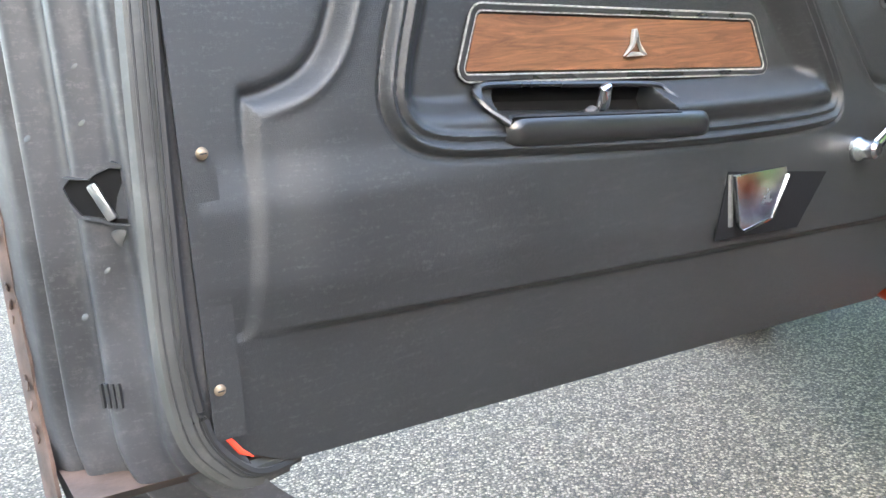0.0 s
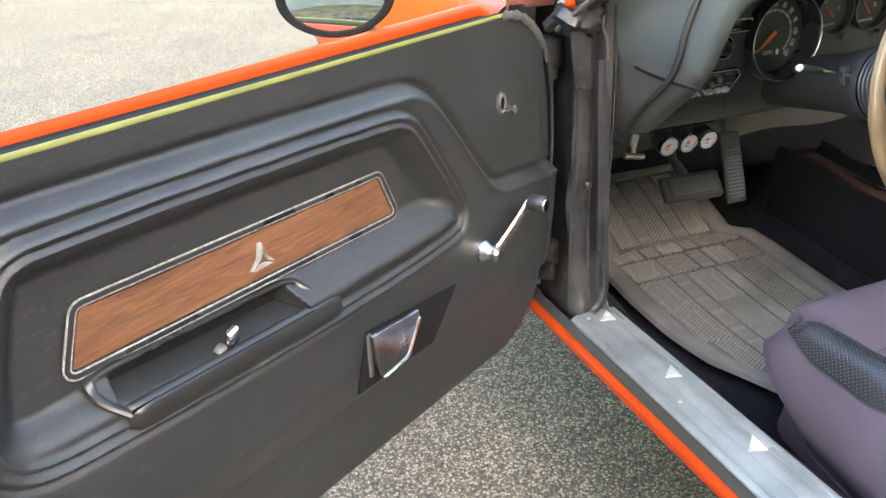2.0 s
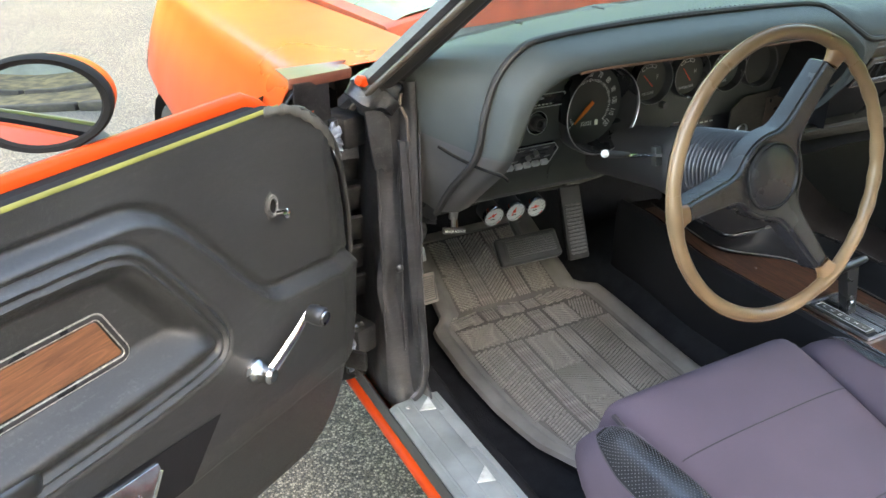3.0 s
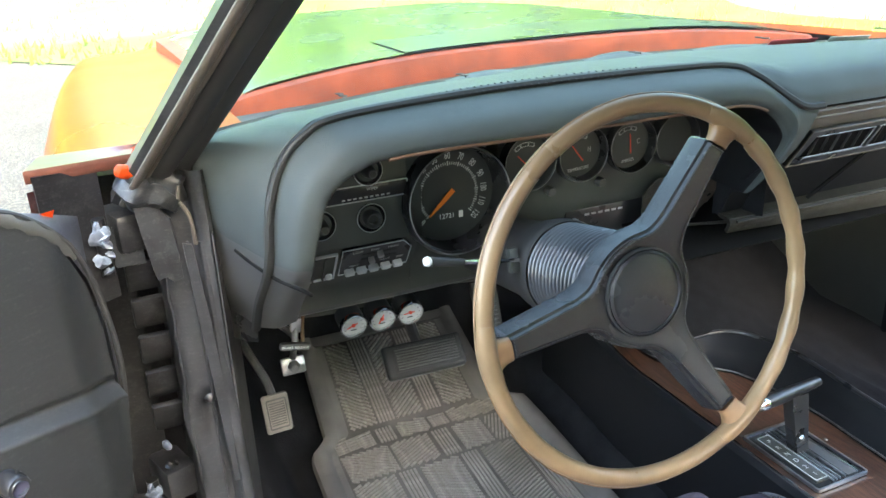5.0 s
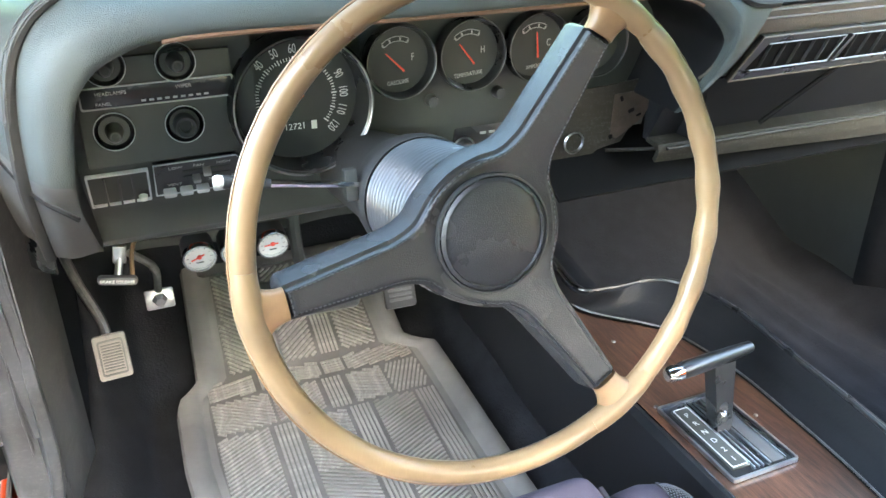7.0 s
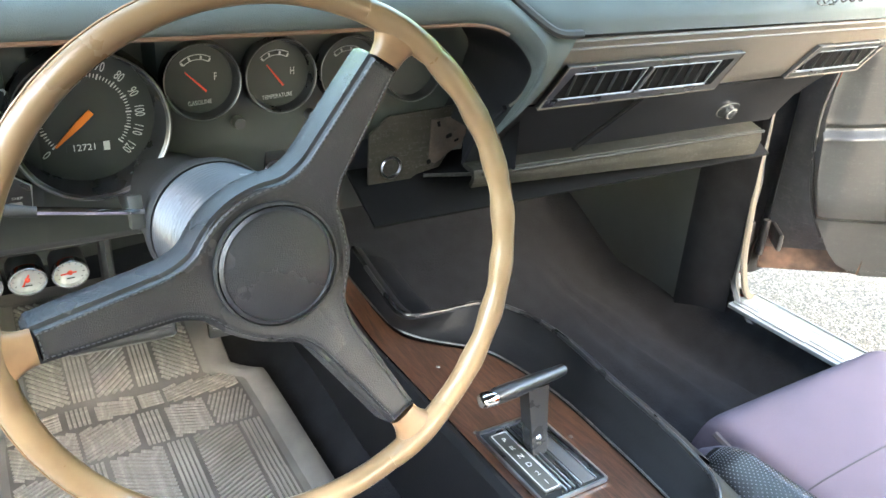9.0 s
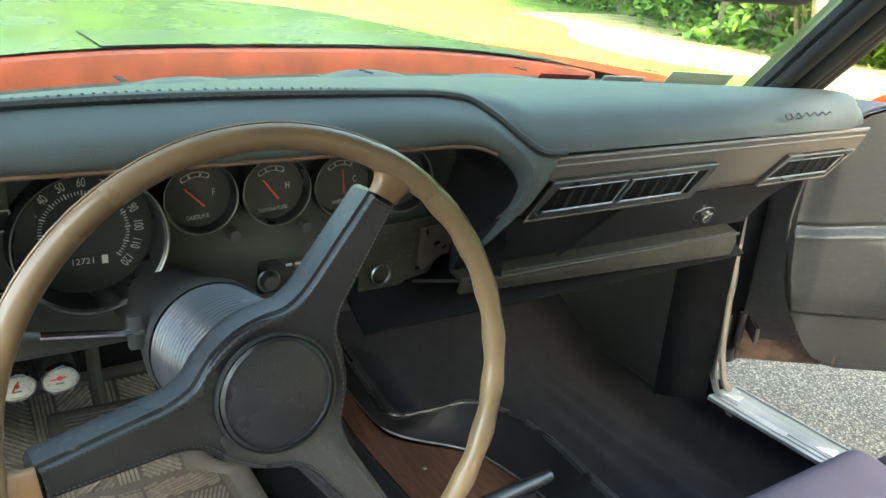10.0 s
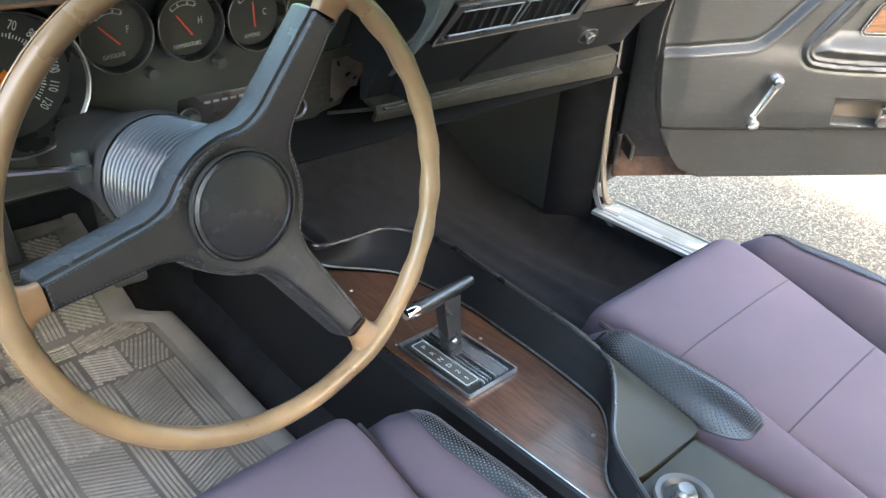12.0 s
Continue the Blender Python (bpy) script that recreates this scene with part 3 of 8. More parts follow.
def surroundings():
    ground()
    lawn()
    rng = random.Random(9)
    line = spline([(2, 20, 0), (8, 18.5, 0), (14.0, 15.2, 0), (12.4, 10.8, 0), (11.2, 7.8, 0), (10.8, 5.2, 0), (11.3, 2.4, 0), (13.0, -0.6, 0)], 21)
    for i, (x, y, z) in enumerate(line):
        near = rng.random() < 0.6
        bush("bush", (x + rng.uniform(-0.2, 0.2), y + rng.uniform(-0.2, 0.2), 0.06), (1.45, rng.uniform(3.2, 5.2)), 20 + i, LEAF if near else LEAF2, "dense leafy green bush at the lawn's edge", 3400, leaf=0.10)
    for i in range(12):
        x = -16 + i * 4.6
        bush("bush", (x, 24 + rng.uniform(-1.5, 2) - max(0, x) * 0.25, 0.1), (3.0, rng.uniform(4.5, 6.0)), 60 + i, LEAF2 if i % 2 else LEAF, "tall leafy shrub behind the lawn", 2600, leaf=0.24)
    for i, (x, y) in enumerate(((13, 3.5), (14.5, 0.5), (15, -3), (14, -6.5), (12, -10))):
        bush("bush", (x, y, 0.06), (2.6, 7.5), 120 + i, LEAF2 if i % 2 else LEAF, "tall leafy shrub beside the drive", 2600, leaf=0.20)
    # far woods closing the view
    rows = []
    nz = random.Random(5)
    for k in range(90):
        a = radians(128 - 190 * k / 89)
        R0 = 36 + 2 * math.sin(k * 0.9) + nz.uniform(-1.2, 1.2)
        top = 14.0 + 2.2 * math.sin(k * 0.63) + nz.uniform(-1.0, 1.0)
        rows.append([(R0 * math.cos(a) + nz.uniform(-0.7, 0.7) + (1.5 * q * q), R0 * math.sin(a) + nz.uniform(-0.7, 0.7), -0.1 + top * q) for q in (0, 0.12, 0.25, 0.4, 0.55, 0.7, 0.85, 1.0)])
    solo("backdrop", grid(rows), LEAF, "distant green wood round the lawn", "trees", "structure", smooth=False)
    # forked pale trunk among the hedge
    t = thing("tree", "pale forked tree trunk among hedge leaves", "tree", pose(9.35, 5.3, 0.05, 0, 0, 20))
    bm = bmesh.new()
    for pts, r0 in (([(0, 0, -0.05), (0.2, 0.1, 0.7), (0.75, 0.2, 1.5), (1.5, 0.3, 2.4)], 0.16), ([(0.1, 0.05, 0.4), (-0.3, 0.1, 1.0), (-0.25, 0.2, 2.0)], 0.12), ([(0.35, 0.1, 0.9), (0.9, -0.1, 1.0), (1.3, -0.2, 1.7)], 0.09)):
        tube(spline(pts, 10), np.linspace(r0, r0 * 0.4, 10), 8, bm=bm)
    part("trunk", bm, BARK, t)
    bush("bush", (10.4, 6.2, 0.06), (1.5, 3.4), 99, LEAF, "dense leafy green bush at the lawn's edge", 1400)
    # strip of dry grass before the hedge
    def lawn_z(x, y):
        y0 = float(np.interp(x, (-9, -3, 0, 4, 8, 14, 31), (14, 11, 7.5, 5.2, 3.6, 1.0, -6.0))) + 0.25 * math.sin(x * 1.3)
        f = max(0.0, (y - y0) / (65 - y0))
        return 0.012 + 0.05 * min(1, f * 12) + 0.25 * f

    P = np.array([[(p[0] - w - 1.0, p[1], lawn_z(p[0] - w - 1.0, p[1]) + d) for w, d in ((2.6 + 0.5 * math.sin(p[1] * 1.1), -0.01), (2.0, 0.022), (1.2, 0.03), (0.4, 0.03), (-0.8, 0.02))] for p in spline(line[8:18], 40)])
    solo("dry_grass_strip", grid(P), STRAW, "strip of pale dry grass before the hedge", "grass", "structure")


def house():
    """The tall house behind the drive that shades the car."""
    t = thing("house", "two-storey house with pale grey lapped siding", "house", pose(0, 0, 0))
    h = 12.6
    x0, x1, y = -17.0, -1.38, -12.0
    part("wall", rbox(x1 - x0, 8.0, h, 0, pose((x0 + x1) / 2, y - 4.0, h / 2)), CREAM, t, smooth=False)
    for i in range(62):
        part("siding_board", rbox(x1 - x0 + 0.04, 0.03, 0.205, 0.003, pose((x0 + x1) / 2, y + 0.014, 0.12 + i * 0.2, -4, 0, 0), seg=1), CREAM, t, smooth=False)
    part("roof", rbox(x1 - x0 + 0.1, 8.6, 0.3, 0.02, pose((x0 + x1) / 2, y - 4.0, h + 0.15)), ROOFING, t, smooth=False)
    g = thing("garage", "low garage with pale horizontal siding behind the car", "garage", pose(0, 0, 0))
    part("wall", rbox(9.0, 2.8, 3.0, 0, pose(-0.5, -10.4, 1.5)), CREAM, g, smooth=False)
    for i in range(15):
        part("siding_board", rbox(9.04, 0.03, 0.205, 0.003, pose(-0.5, -8.986, 0.12 + i * 0.196, -4, 0, 0), seg=1), CREAM, g, smooth=False)
    part("roof", rbox(9.8, 3.1, 0.2, 0.02, pose(-0.5, -10.4, 3.1)), ROOFING, g, smooth=False)
    prof = ((-8.95, 0.32), (-8.4, 0.30), (-7.9, 0.26), (-7.4, 0.20), (-7.1, 0.14), (-6.6, 0.10), (-6.0, 0.08), (-5.6, 0.072), (-5.5, 0.012))
    P = [[(xx, yy + 0.05 * math.sin(xx * 3.1), zz + 0.03 * math.sin(xx * 2.3 + yy * 4) * (zz > 0.075)) for yy, zz in prof] for xx in np.linspace(-7, 6, 40)]
    solo("grass_verge", grid(P), VERGE, "dry rough grass verge before the garage", "grass", "structure")
    for i in range(8):
        solo("kerb_stone", rbox(0.95 + 0.05 * (i % 3), 0.2, 0.20, 0.03, pose(-4.9 + 1.05 * i, -7.05, 0.12, 0, 0, 1 - (i % 3))), STONE, "rough dark kerb stone set in the verge", "kerb", "", group="kerb stones")
        solo("kerb_stone", rbox(0.95 + 0.05 * (i % 3), 0.18, 0.16, 0.03, pose(-4.6 + 1.05 * i, -5.42, 0.06, 0, 0, (i % 3) - 1)), STONE, "rough grey kerb stone along the verge", "kerb", "", group="kerb stones")


# ---- doors ----
def make_door(car, m, s, label, left):
    """A wide coupe door. Local x runs along it to the rear (times s), y towards the cabin, z up."""
    t = part("door", bmesh.new(), ORANGE, car, label, False, m)

    def T(u, w, z):
        return (s * u, w, z)

    def zb(u):
        return 0.399 + 0.066 * u

    def zt(u):
        return 0.948 + 0.018 * u

    puff = [(0.912, 0.757), (0.895, 0.758), (0.864, 0.768), (0.842, 0.786), (0.828, 0.812), (0.804, 0.886), (0.789, 0.910), (0.754, 0.925), (0.704, 0.926), (0.250, 0.908), (0.206, 0.900), (0.162, 0.872), (0.044, 0.728), (0.014, 0.711), (-0.034, 0.706), (-0.25, 0.674), (-0.25, 0.3), (0.925, 0.3), (0.930, 0.50), (0.938, 0.568), (0.926, 0.60), (0.918, 0.65)]
    puff = chaikin(puff, 2)
    pod = chaikin([(0.752, 0.714), (0.776, 0.735), (0.778, 0.764), (0.748, 0.860), (0.734, 0.884), (0.700, 0.888), (0.284, 0.870), (0.243, 0.860), (0.222, 0.838), (0.142, 0.724), (0.134, 0.701), (0.155, 0.684), (0.41, 0.687), (0.68, 0.707)], 2)
    latch = [(0.381, 0.560), (0.222, 0.550), (0.160, 0.612), (0.357, 0.636)] if left else [(0.46, 0.540), (0.228, 0.548), (0.22, 0.610), (0.46, 0.612)]

    def depth(u, z):
        dpf = sdist(u, z, puff)
        w = 0.012 * sstep((-dpf) / 0.016) * (1 - 0.65 * sstep((u - 0.84) / 0.07))
        w -= 0.0055 * np.exp(-((dpf - 0.002) / 0.0058) ** 2) * (1 - sstep((u - 0.905) / 0.01))
        w += 0.0022 * np.exp(-((dpf + 0.013) / 0.006) ** 2) * (1 - sstep((u - 0.86) / 0.05))
        # bulge of the middle, falling to the crease
        cz = 0.518 + 0.058 * u
        w += 0.006 * sstep((z - cz) / 0.05) * sstep((0.72 - z) / 0.05)
        step = sstep((z - cz) / 0.010)
        w = w * step + (1 - step) * (0.002 + 0.10 * (z - cz))
        d = sdist(u, z, pod)
        inside = sstep((-d - 0.004) / 0.028)
        shelf = sstep((0.748 - z) / 0.045)
        front = sstep((0.24 - u) / 0.14) * 0.020
        wi = -0.014 + 0.044 * shelf + front * (1 - shelf)
        w = w * (1 - inside) + wi * inside
        # double bead round the recess
        w += 0.0065 * np.exp(-((d - 0.010) / 0.0042) ** 2) + 0.0055 * np.exp(-((d + 0.001) / 0.0036) ** 2) - 0.003 * np.exp(-((d - 0.0185) / 0.003) ** 2)
        dl = sdist(u, z, latch)
        il = sstep((-dl) / 0.016) * (0.0 if left else 1.0)
        w = w * (1 - il) + (0.013 if left else -0.02) * il
        cup = [(0.452, 0.744), (0.656, 0.759), (0.672, 0.724), (0.440, 0.706)]
        ic = sstep((-sdist(u, z, cup)) / 0.008)
        w = w * (1 - ic) + (-0.034) * ic
        # front lower edge turns in
        w -= 0.012 * sstep((-0.11 - u) / 0.05)
        return w

    nv, nu = (330, 620) if left else (220, 420)
    V = np.linspace(0, 1, nv)
    zf = np.array([0.400, 0.420, 0.450, 0.513, 0.60, 0.679, 0.76, 0.823, 0.880, 0.920, 0.949])
    uf = np.array([-0.030, -0.075, -0.100, -0.137, -0.158, -0.168, -0.167, -0.158, -0.132, -0.085, -0.015])
    U, Z = np.zeros((nu, nv)), np.zeros((nu, nv))
    for j, v in enumerate(V):
        u0 = np.interp(0.399 + 0.55 * v, zf, uf)
        u1 = 0.952 - 0.055 * (1 - min(1, v / 0.075)) ** 2
        U[:, j] = np.linspace(u0, u1, nu)
        Z[:, j] = zb(U[:, j]) + (zt(U[:, j]) - zb(U[:, j])) * v
    W = depth(U, Z)
    P = np.stack([s * U, W, Z], -1)
    part("trim_panel", grid(P), VINYL, t, "black grained vinyl door trim with moulded recess")

    # steel shell behind the trim: inner skin edge, jamb face, outer skin
    zs = np.linspace(0, 1, 40)

    def out_w(z):
        return -0.145 - 0.035 * math.sin(min(1, max(0, (z - 0.40) / 0.5)) * math.pi)

    rows = []
    for q in zs:
        z = 0.425 + 0.535 * q
        o = out_w(z)
        cur = max(0, 1 - q / 0.16) ** 2 * 0.045
        prof = [(0.945 - cur, -0.006), (0.975 - cur, -0.010), (0.992 - cur, -0.018), (0.998 - cur, -0.038), (1.019 - cur * 0.8, -0.046), (1.024 - cur * 0.7, -0.056), (1.020 - cur * 0.65, -0.076), (1.028 - cur * 0.6, -0.088), (1.045 - cur * 0.5, -0.092), (1.049 - cur * 0.4, -0.100), (1.046 - cur * 0.35, -0.114), (1.058 - cur * 0.3, -0.122), (1.066 - cur * 0.2, o + 0.012)]
        pr = spline(prof, 44)
        rows.append([T(u, w, z) for u, w in pr])
    part("jamb_face", grid(rows), JAMB, t, "scuffed black painted rear edge with dents")
    rows = []
    for u in np.linspace(1.068, -0.16, 40):
        r = []
        for q in np.linspace(0, 1, 24):
            z = 0.412 + 0.04 * max(0, u) + (0.545 - 0.04 * max(0, u)) * q
            r.append(T(u - 0.0 * q, out_w(z) + 0.03 * max(0, -u) + 0.079 * sstep((q - 0.84) / 0.16) - 0.008 * math.sin(u * 3), z))
        r += [T(u, -0.061, 0.955 + 0.010 * u), T(u, -0.057, 0.949 + 0.010 * u), T(u, -0.056, 0.93 + 0.010 * u)]
        fall = 0.075 * sstep((-0.03 - u) / 0.12)
        r = [(x, y, z - fall * sstep((z - 0.70) / 0.25)) for x, y, z in r]
        rows.append(r)
    bm = grid(rows, 0.0012)
    bmesh.ops.recalc_face_normals(bm, faces=bm.faces[:])
    bm.to_mesh(t.data)
    bm.free()
    t.data.polygons.foreach_set("use_smooth", [True] * len(t.data.polygons))
    # hem of the skin at the rear edge, rusty below
    hem = [T(1.068, out_w(0.96 - 0.54 * q) + 0.004, 0.96 - 0.54 * q) for q in np.linspace(0, 0.72, 20)]
    part("hem", tube(hem, 0.004, 6), JAMB, t)
    hr = random.Random(31)
    rows = []
    for q in np.linspace(0, 1, 46):
        z = 0.80 - 0.385 * q
        wd = (0.010 + 0.016 * q) * (1 + 0.16 * math.sin(q * 23) + 0.10 * math.sin(q * 61))
        o = out_w(z)
        rows.append([T(1.071, o - 0.002, z), T(1.0725, o + 0.004, z), T(1.070 - 0.0015 * hr.random(), o + 0.006 + wd * 0.45, z), T(1.0655, o + 0.006 + wd, z), T(1.0625, o + 0.006 + wd, z)])
    part("rusty_hem", grid(rows), JAMB if not left else RUST, t, "rust-eaten flaking edge of the skin")
    for k in range(12):
        q = hr.random() ** 0.6
        z = 0.80 - 0.38 * q
        fl = [(x * hr.uniform(0.6, 1.2), y * hr.uniform(0.6, 1.3)) for x, y in ((-0.004, -0.003), (0.003, -0.0045), (0.0045, 0.002), (0.0, 0.0045), (-0.004, 0.003))]
        part("rust_flake", prism(fl, 0.0012, Matrix.Translation(T(1.0695, out_w(z) + 0.010 + 0.020 * q * hr.random(), z)) @ pose(0, 0, 0, hr.uniform(-12, 12), s * 90 + hr.uniform(-14, 14), 0)), RUST, t, smooth=False)
    # bottom closing face
    rows = [[T(u, -0.008, zb(u) + 0.012), T(u, -0.03, zb(u) - 0.004), T(u, -0.10, 0.408 + 0.05 * u), T(u, out_w(0.42), 0.412 + 0.04 * u)] for u in np.linspace(-0.05, 1.06, 24)]
    part("bottom_face", grid(rows), RUST if left else JAMB, t, "rusty underside of the door")
    # front edge face with the hinge side
    z_foot = 0.42 if left else 0.345
    rows = []
    for q in np.linspace(0, 1, 24):
        z = z_foot + (0.94 - z_foot) * q
        u0 = float(np.interp(z, zf, uf))
        dz = [d * q ** 3 if left else 0.0 for d in (0.0, 0.004, 0.030, 0.065, 0.075, 0.060)]
        if not left:
            dz = [-d * (1 - q) for d in (0.055, 0.052, 0.036, 0.014, 0.0, 0.0)]
        rows.append([T(u0, -0.006, z - dz[0]), T(u0 - 0.014, -0.018, z - dz[1]), T(u0 * 0.5 - 0.105, -0.040, z - dz[2]), T(-0.205, -0.075, z - dz[3]), T(-0.195, -0.12, z - dz[4]), T(-0.16, out_w(z), z - dz[5])])
    part("front_face", grid(rows if left else rows[2:]), JAMB, t, "worn black hinge edge of the door")
    if not left:
        part("rusted_foot", grid(rows[:3]), RUST, t, "rusty lower end of the hinge edge")
    # weatherstrip along rear and bottom, and front
    ws = spline([T(0.966, -0.008, 0.95), T(0.975, -0.005, 0.83), T(0.982, -0.004, 0.70), T(0.986, -0.003, 0.58), T(0.979, -0.002, 0.51), T(0.958, -0.003, 0.474), T(0.936, -0.010, 0.458), T(0.90, -0.022, 0.454)], 60)
    part("weatherstrip", tube(ws, 0.012, 8, flat=0.75, up=(0, 1, 0)), RUBBER, t, "cracked grey rubber weatherstrip")
    lip = ws + np.array((-s * 0.012, 0.004, 0))
    part("weatherstrip_lip", tube(lip, 0.004, 6), BLACKRUB, t)
    for du, dr_ in ((0.0045, 0.0010), (-0.0035, 0.0012), (-0.0085, 0.0009)):
        part("weatherstrip_groove", tube(ws + np.array((s * du, 0.0080, 0)), dr_, 5), BLACKRUB, t)
    wf = spline([T(-0.02, -0.002, 0.945), T(-0.09, -0.004, 0.925), T(-0.150, -0.006, 0.86), T(-0.176, -0.010, 0.75), T(-0.176, -0.012, 0.66), T(-0.155, -0.012, 0.55), T(-0.12, -0.010, 0.47)], 40)
    part("weatherstrip", tube(wf, 0.0042, 8, flat=0.8), BLACKRUB, t)
    if left:
        flap = spline([T(0.0, 0.003, 0.948), T(-0.045, 0.005, 0.940), T(-0.085, 0.003, 0.918), T(-0.125, -0.002, 0.888), T(-0.150, -0.006, 0.855)], 24)
        part("torn_flap", tube(flap, 0.006 + 0.002 * np.sin(np.arange(24) * 1.9), 6, flat=0.3, up=(0, 1, 0)), RUBBER, t, "torn grey edge of the vinyl")
    # retainer strip with its screws along the rear edge
    rt = [[T(u, 0.0045, z) for u in (0.934 + 0.012 * (0.8 - z), 0.940 + 0.012 * (0.8 - z), 0.955 + 0.010 * (0.8 - z), 0.960 + 0.010 * (0.8 - z))] for z in np.linspace(0.50, 0.95, 20)]
    part("retainer_strip", grid(rt, 0.003), VINYL, t, "black grained edging strip")
    for u, z in ((0.945, 0.722), (0.955, 0.542), (0.944, 0.88)):
        sc = lathe([(0, 0.0028), (0.0026, 0.0026), (0.0042, 0.0015), (0.0048, 0.0)], 14, Matrix.Translation(T(u, 0.0068, z)) @ pose(0, 0, 0, -90, 0, 0))
        part("screw", sc, BRASS, t, "dull rusty cross-head screw")
        part("cross_slot", rbox(0.0055, 0.0011, 0.0010, 0, Matrix.Translation(T(u, 0.0096, z)) @ pose(0, 0, 0, -90, 0, 0)), BLACKRUB, t)
    if left:
        chip = [T(0.958, 0.002, 0.520), T(0.954, 0.003, 0.502), T(0.944, 0.003, 0.486), T(0.934, 0.002, 0.478)]
        part("red_chip", tube(chip, np.array((0.0006, 0.0022, 0.0026, 0.0006)), 6, flat=0.5, up=(0, 1, 0)), REDN, t, "bare patch of old red paint")
    # latch opening in the jamb face: a flat near-black plate paints its shade
    lm = Matrix.Translation(T(1.004, -0.038, 0.694)) @ pose(0, 0, 0, 0, 0, s * -30) @ pose(0, 0, 0, 90, 0, 180)
    hole = [(-0.029, 0.010), (-0.024, 0.016), (-0.010, 0.0145), (-0.006, 0.018), (0.006, 0.0225), (0.018, 0.020), (0.0245, 0.014), (0.0235, 0.002), (0.0265, -0.012), (0.020, -0.020), (0.004, -0.0185), (-0.006, -0.0135), (-0.019, -0.011), (-0.026, 0.000)]
    torn = [(x * (1.13 + 0.07 * math.sin(i * 2.3)), y * (1.14 + 0.08 * math.cos(i * 1.7))) for i, (x, y) in enumerate(hole)]
    part("latch_opening", prism(hole, 0.0034, lm), DEEP, t, "ragged latch opening, its shade drawn as a black plate", smooth=False)
    part("latch_lip", frame_ring(torn, hole, 0.0062, lm), JAMB, t, "bent torn metal lip round the opening", smooth=False)
    part("latch_claw", rbox(0.008, 0.030, 0.005, 0.002, lm @ pose(-0.003, -0.002, 0.006, 0, 0, 24)), STEEL, t)
    part("latch_plate", prism([(0.004, -0.015), (0.020, -0.016), (0.021, 0.008), (0.014, 0.013), (0.008, 0.001)], 0.0015, lm @ pose(0, 0, 0.0036)), JAMB, t, smooth=False)
    part("grease_drip", prism(chaikin([(-0.002, -0.024), (0.012, -0.023), (0.009, -0.031), (0.005, -0.038), (0.002, -0.033)], 2), 0.0012, lm @ pose(0, 0, 0.004), 0.0004), RUBBER, t, "pale grease below the opening")
    part("bump_stop", rbox(0.019, 0.018, 0.008, 0.002, Matrix.Translation(T(1.018, -0.054, 0.540)) @ pose(0, 0, 0, 0, 0, s * -45) @ pose(0, 0, 0, 90, 0, 0)), BLACKRUB, t, "small ribbed black rubber stop")
    for k in range(4):
        part("rib", rbox(0.002, 0.020, 0.003, 0, Matrix.Translation(T(1.018, -0.054, 0.540)) @ pose(0, 0, 0, 0, 0, s * -45) @ pose(-0.008 + 0.005 * k, 0.0, 0, 90, 0, 0) @ pose(0, 0, -0.007)), BLACKRUB, t)
    # Low dark domes stand for small holes, their shade put in the colour.
    for u, w, z in ((1.012, -0.046, 0.79), (1.013, -0.046, 0.75), (1.046, -0.10, 0.66), (1.047, -0.10, 0.61), (1.028, -0.075, 0.60), (1.012, -0.046, 0.64), (1.044, -0.092, 0.74)):
        part("plug", lathe([(0, 0.0008), (0.002, 0.0007), (0.0032, 0)], 10, Matrix.Translation(T(u, w + 0.002, z)) @ pose(0, 0, 0, -60, 0, s * -50)), FACE, t)
    # walnut inlay with its stitched piping
    wq = round_corners([(0.6745, 0.8165), (0.2775, 0.800), (0.2535, 0.7480), (0.6925, 0.7665)], 0.004)
    wm = Matrix.Translation((0, -0.0135, 0)) @ pose(0, 0, 0, 90, 0, 0)
    part("wood_inlay", prism([(s * u, z) for u, z in wq], -0.003, wm), WALNUT, t, "brown walnut laminate strip")
    for grow, r, h, mt, nm, lb in ((0.0030, 0.0009, -0.0098, PIPING, "piping", "silver stitched beading"), (0.0095, 0.0010, -0.0098, PIPING, "piping", "silver stitched beading"), (0.0062, 0.0038, -0.0115, GLOSSBLACK, "piping_bed", "")):
        pts = [T(u, h, z) for u, z in grow_outline(wq, grow)]
        part(nm, tube(pts, r, 6, True, up=(0, 1, 0)), mt, t, lb)
    # three-cornered chrome ornament
    em = Matrix.Translation(T(0.476, -0.0095, 0.783)) @ pose(0, 0, 0, 90, 0, 180) @ pose(0, 0, 0.001)
    for k, poly in enumerate(([(-0.003, 0.0145), (0.0020, 0.0145), (0.0030, 0.006), (-0.0030, -0.004), (-0.0165, -0.0120), (-0.0060, -0.0010)], [(0.0032, 0.0135), (0.0060, 0.000), (0.0165, -0.0120), (0.0085, -0.0085), (0.0040, 0.001)], [(-0.0130, -0.0132), (0.0140, -0.0132), (0.0060, -0.0092), (-0.0040, -0.0084)])):
        part("emblem_bar", prism(poly, 0.004, em, 0.0012), EMBLEM, t, "chrome three-cornered ornament")
    # pull with its cup
    def arm(u):
        return 0.692 + 0.016 * (u - 0.41) / 0.263
    rows = []
    for u in np.linspace(0.390, 0.672, 40):
        e = 1 - min(1, abs((u - 0.531) / 0.141)) ** 26 * 0.30
        rows.append([T(u, -0.004 + (a + 0.004) * e, arm(u) + b * e) for a, b in ((-0.004, -0.013), (0.013, -0.013), (0.021, -0.0105), (0.0265, -0.005), (0.028, 0.004), (0.026, 0.012), (0.0220, 0.0172), (0.0170, 0.0190), (0.0130, 0.0175), (0.0110, 0.0110), (0.0105, 0.000))])
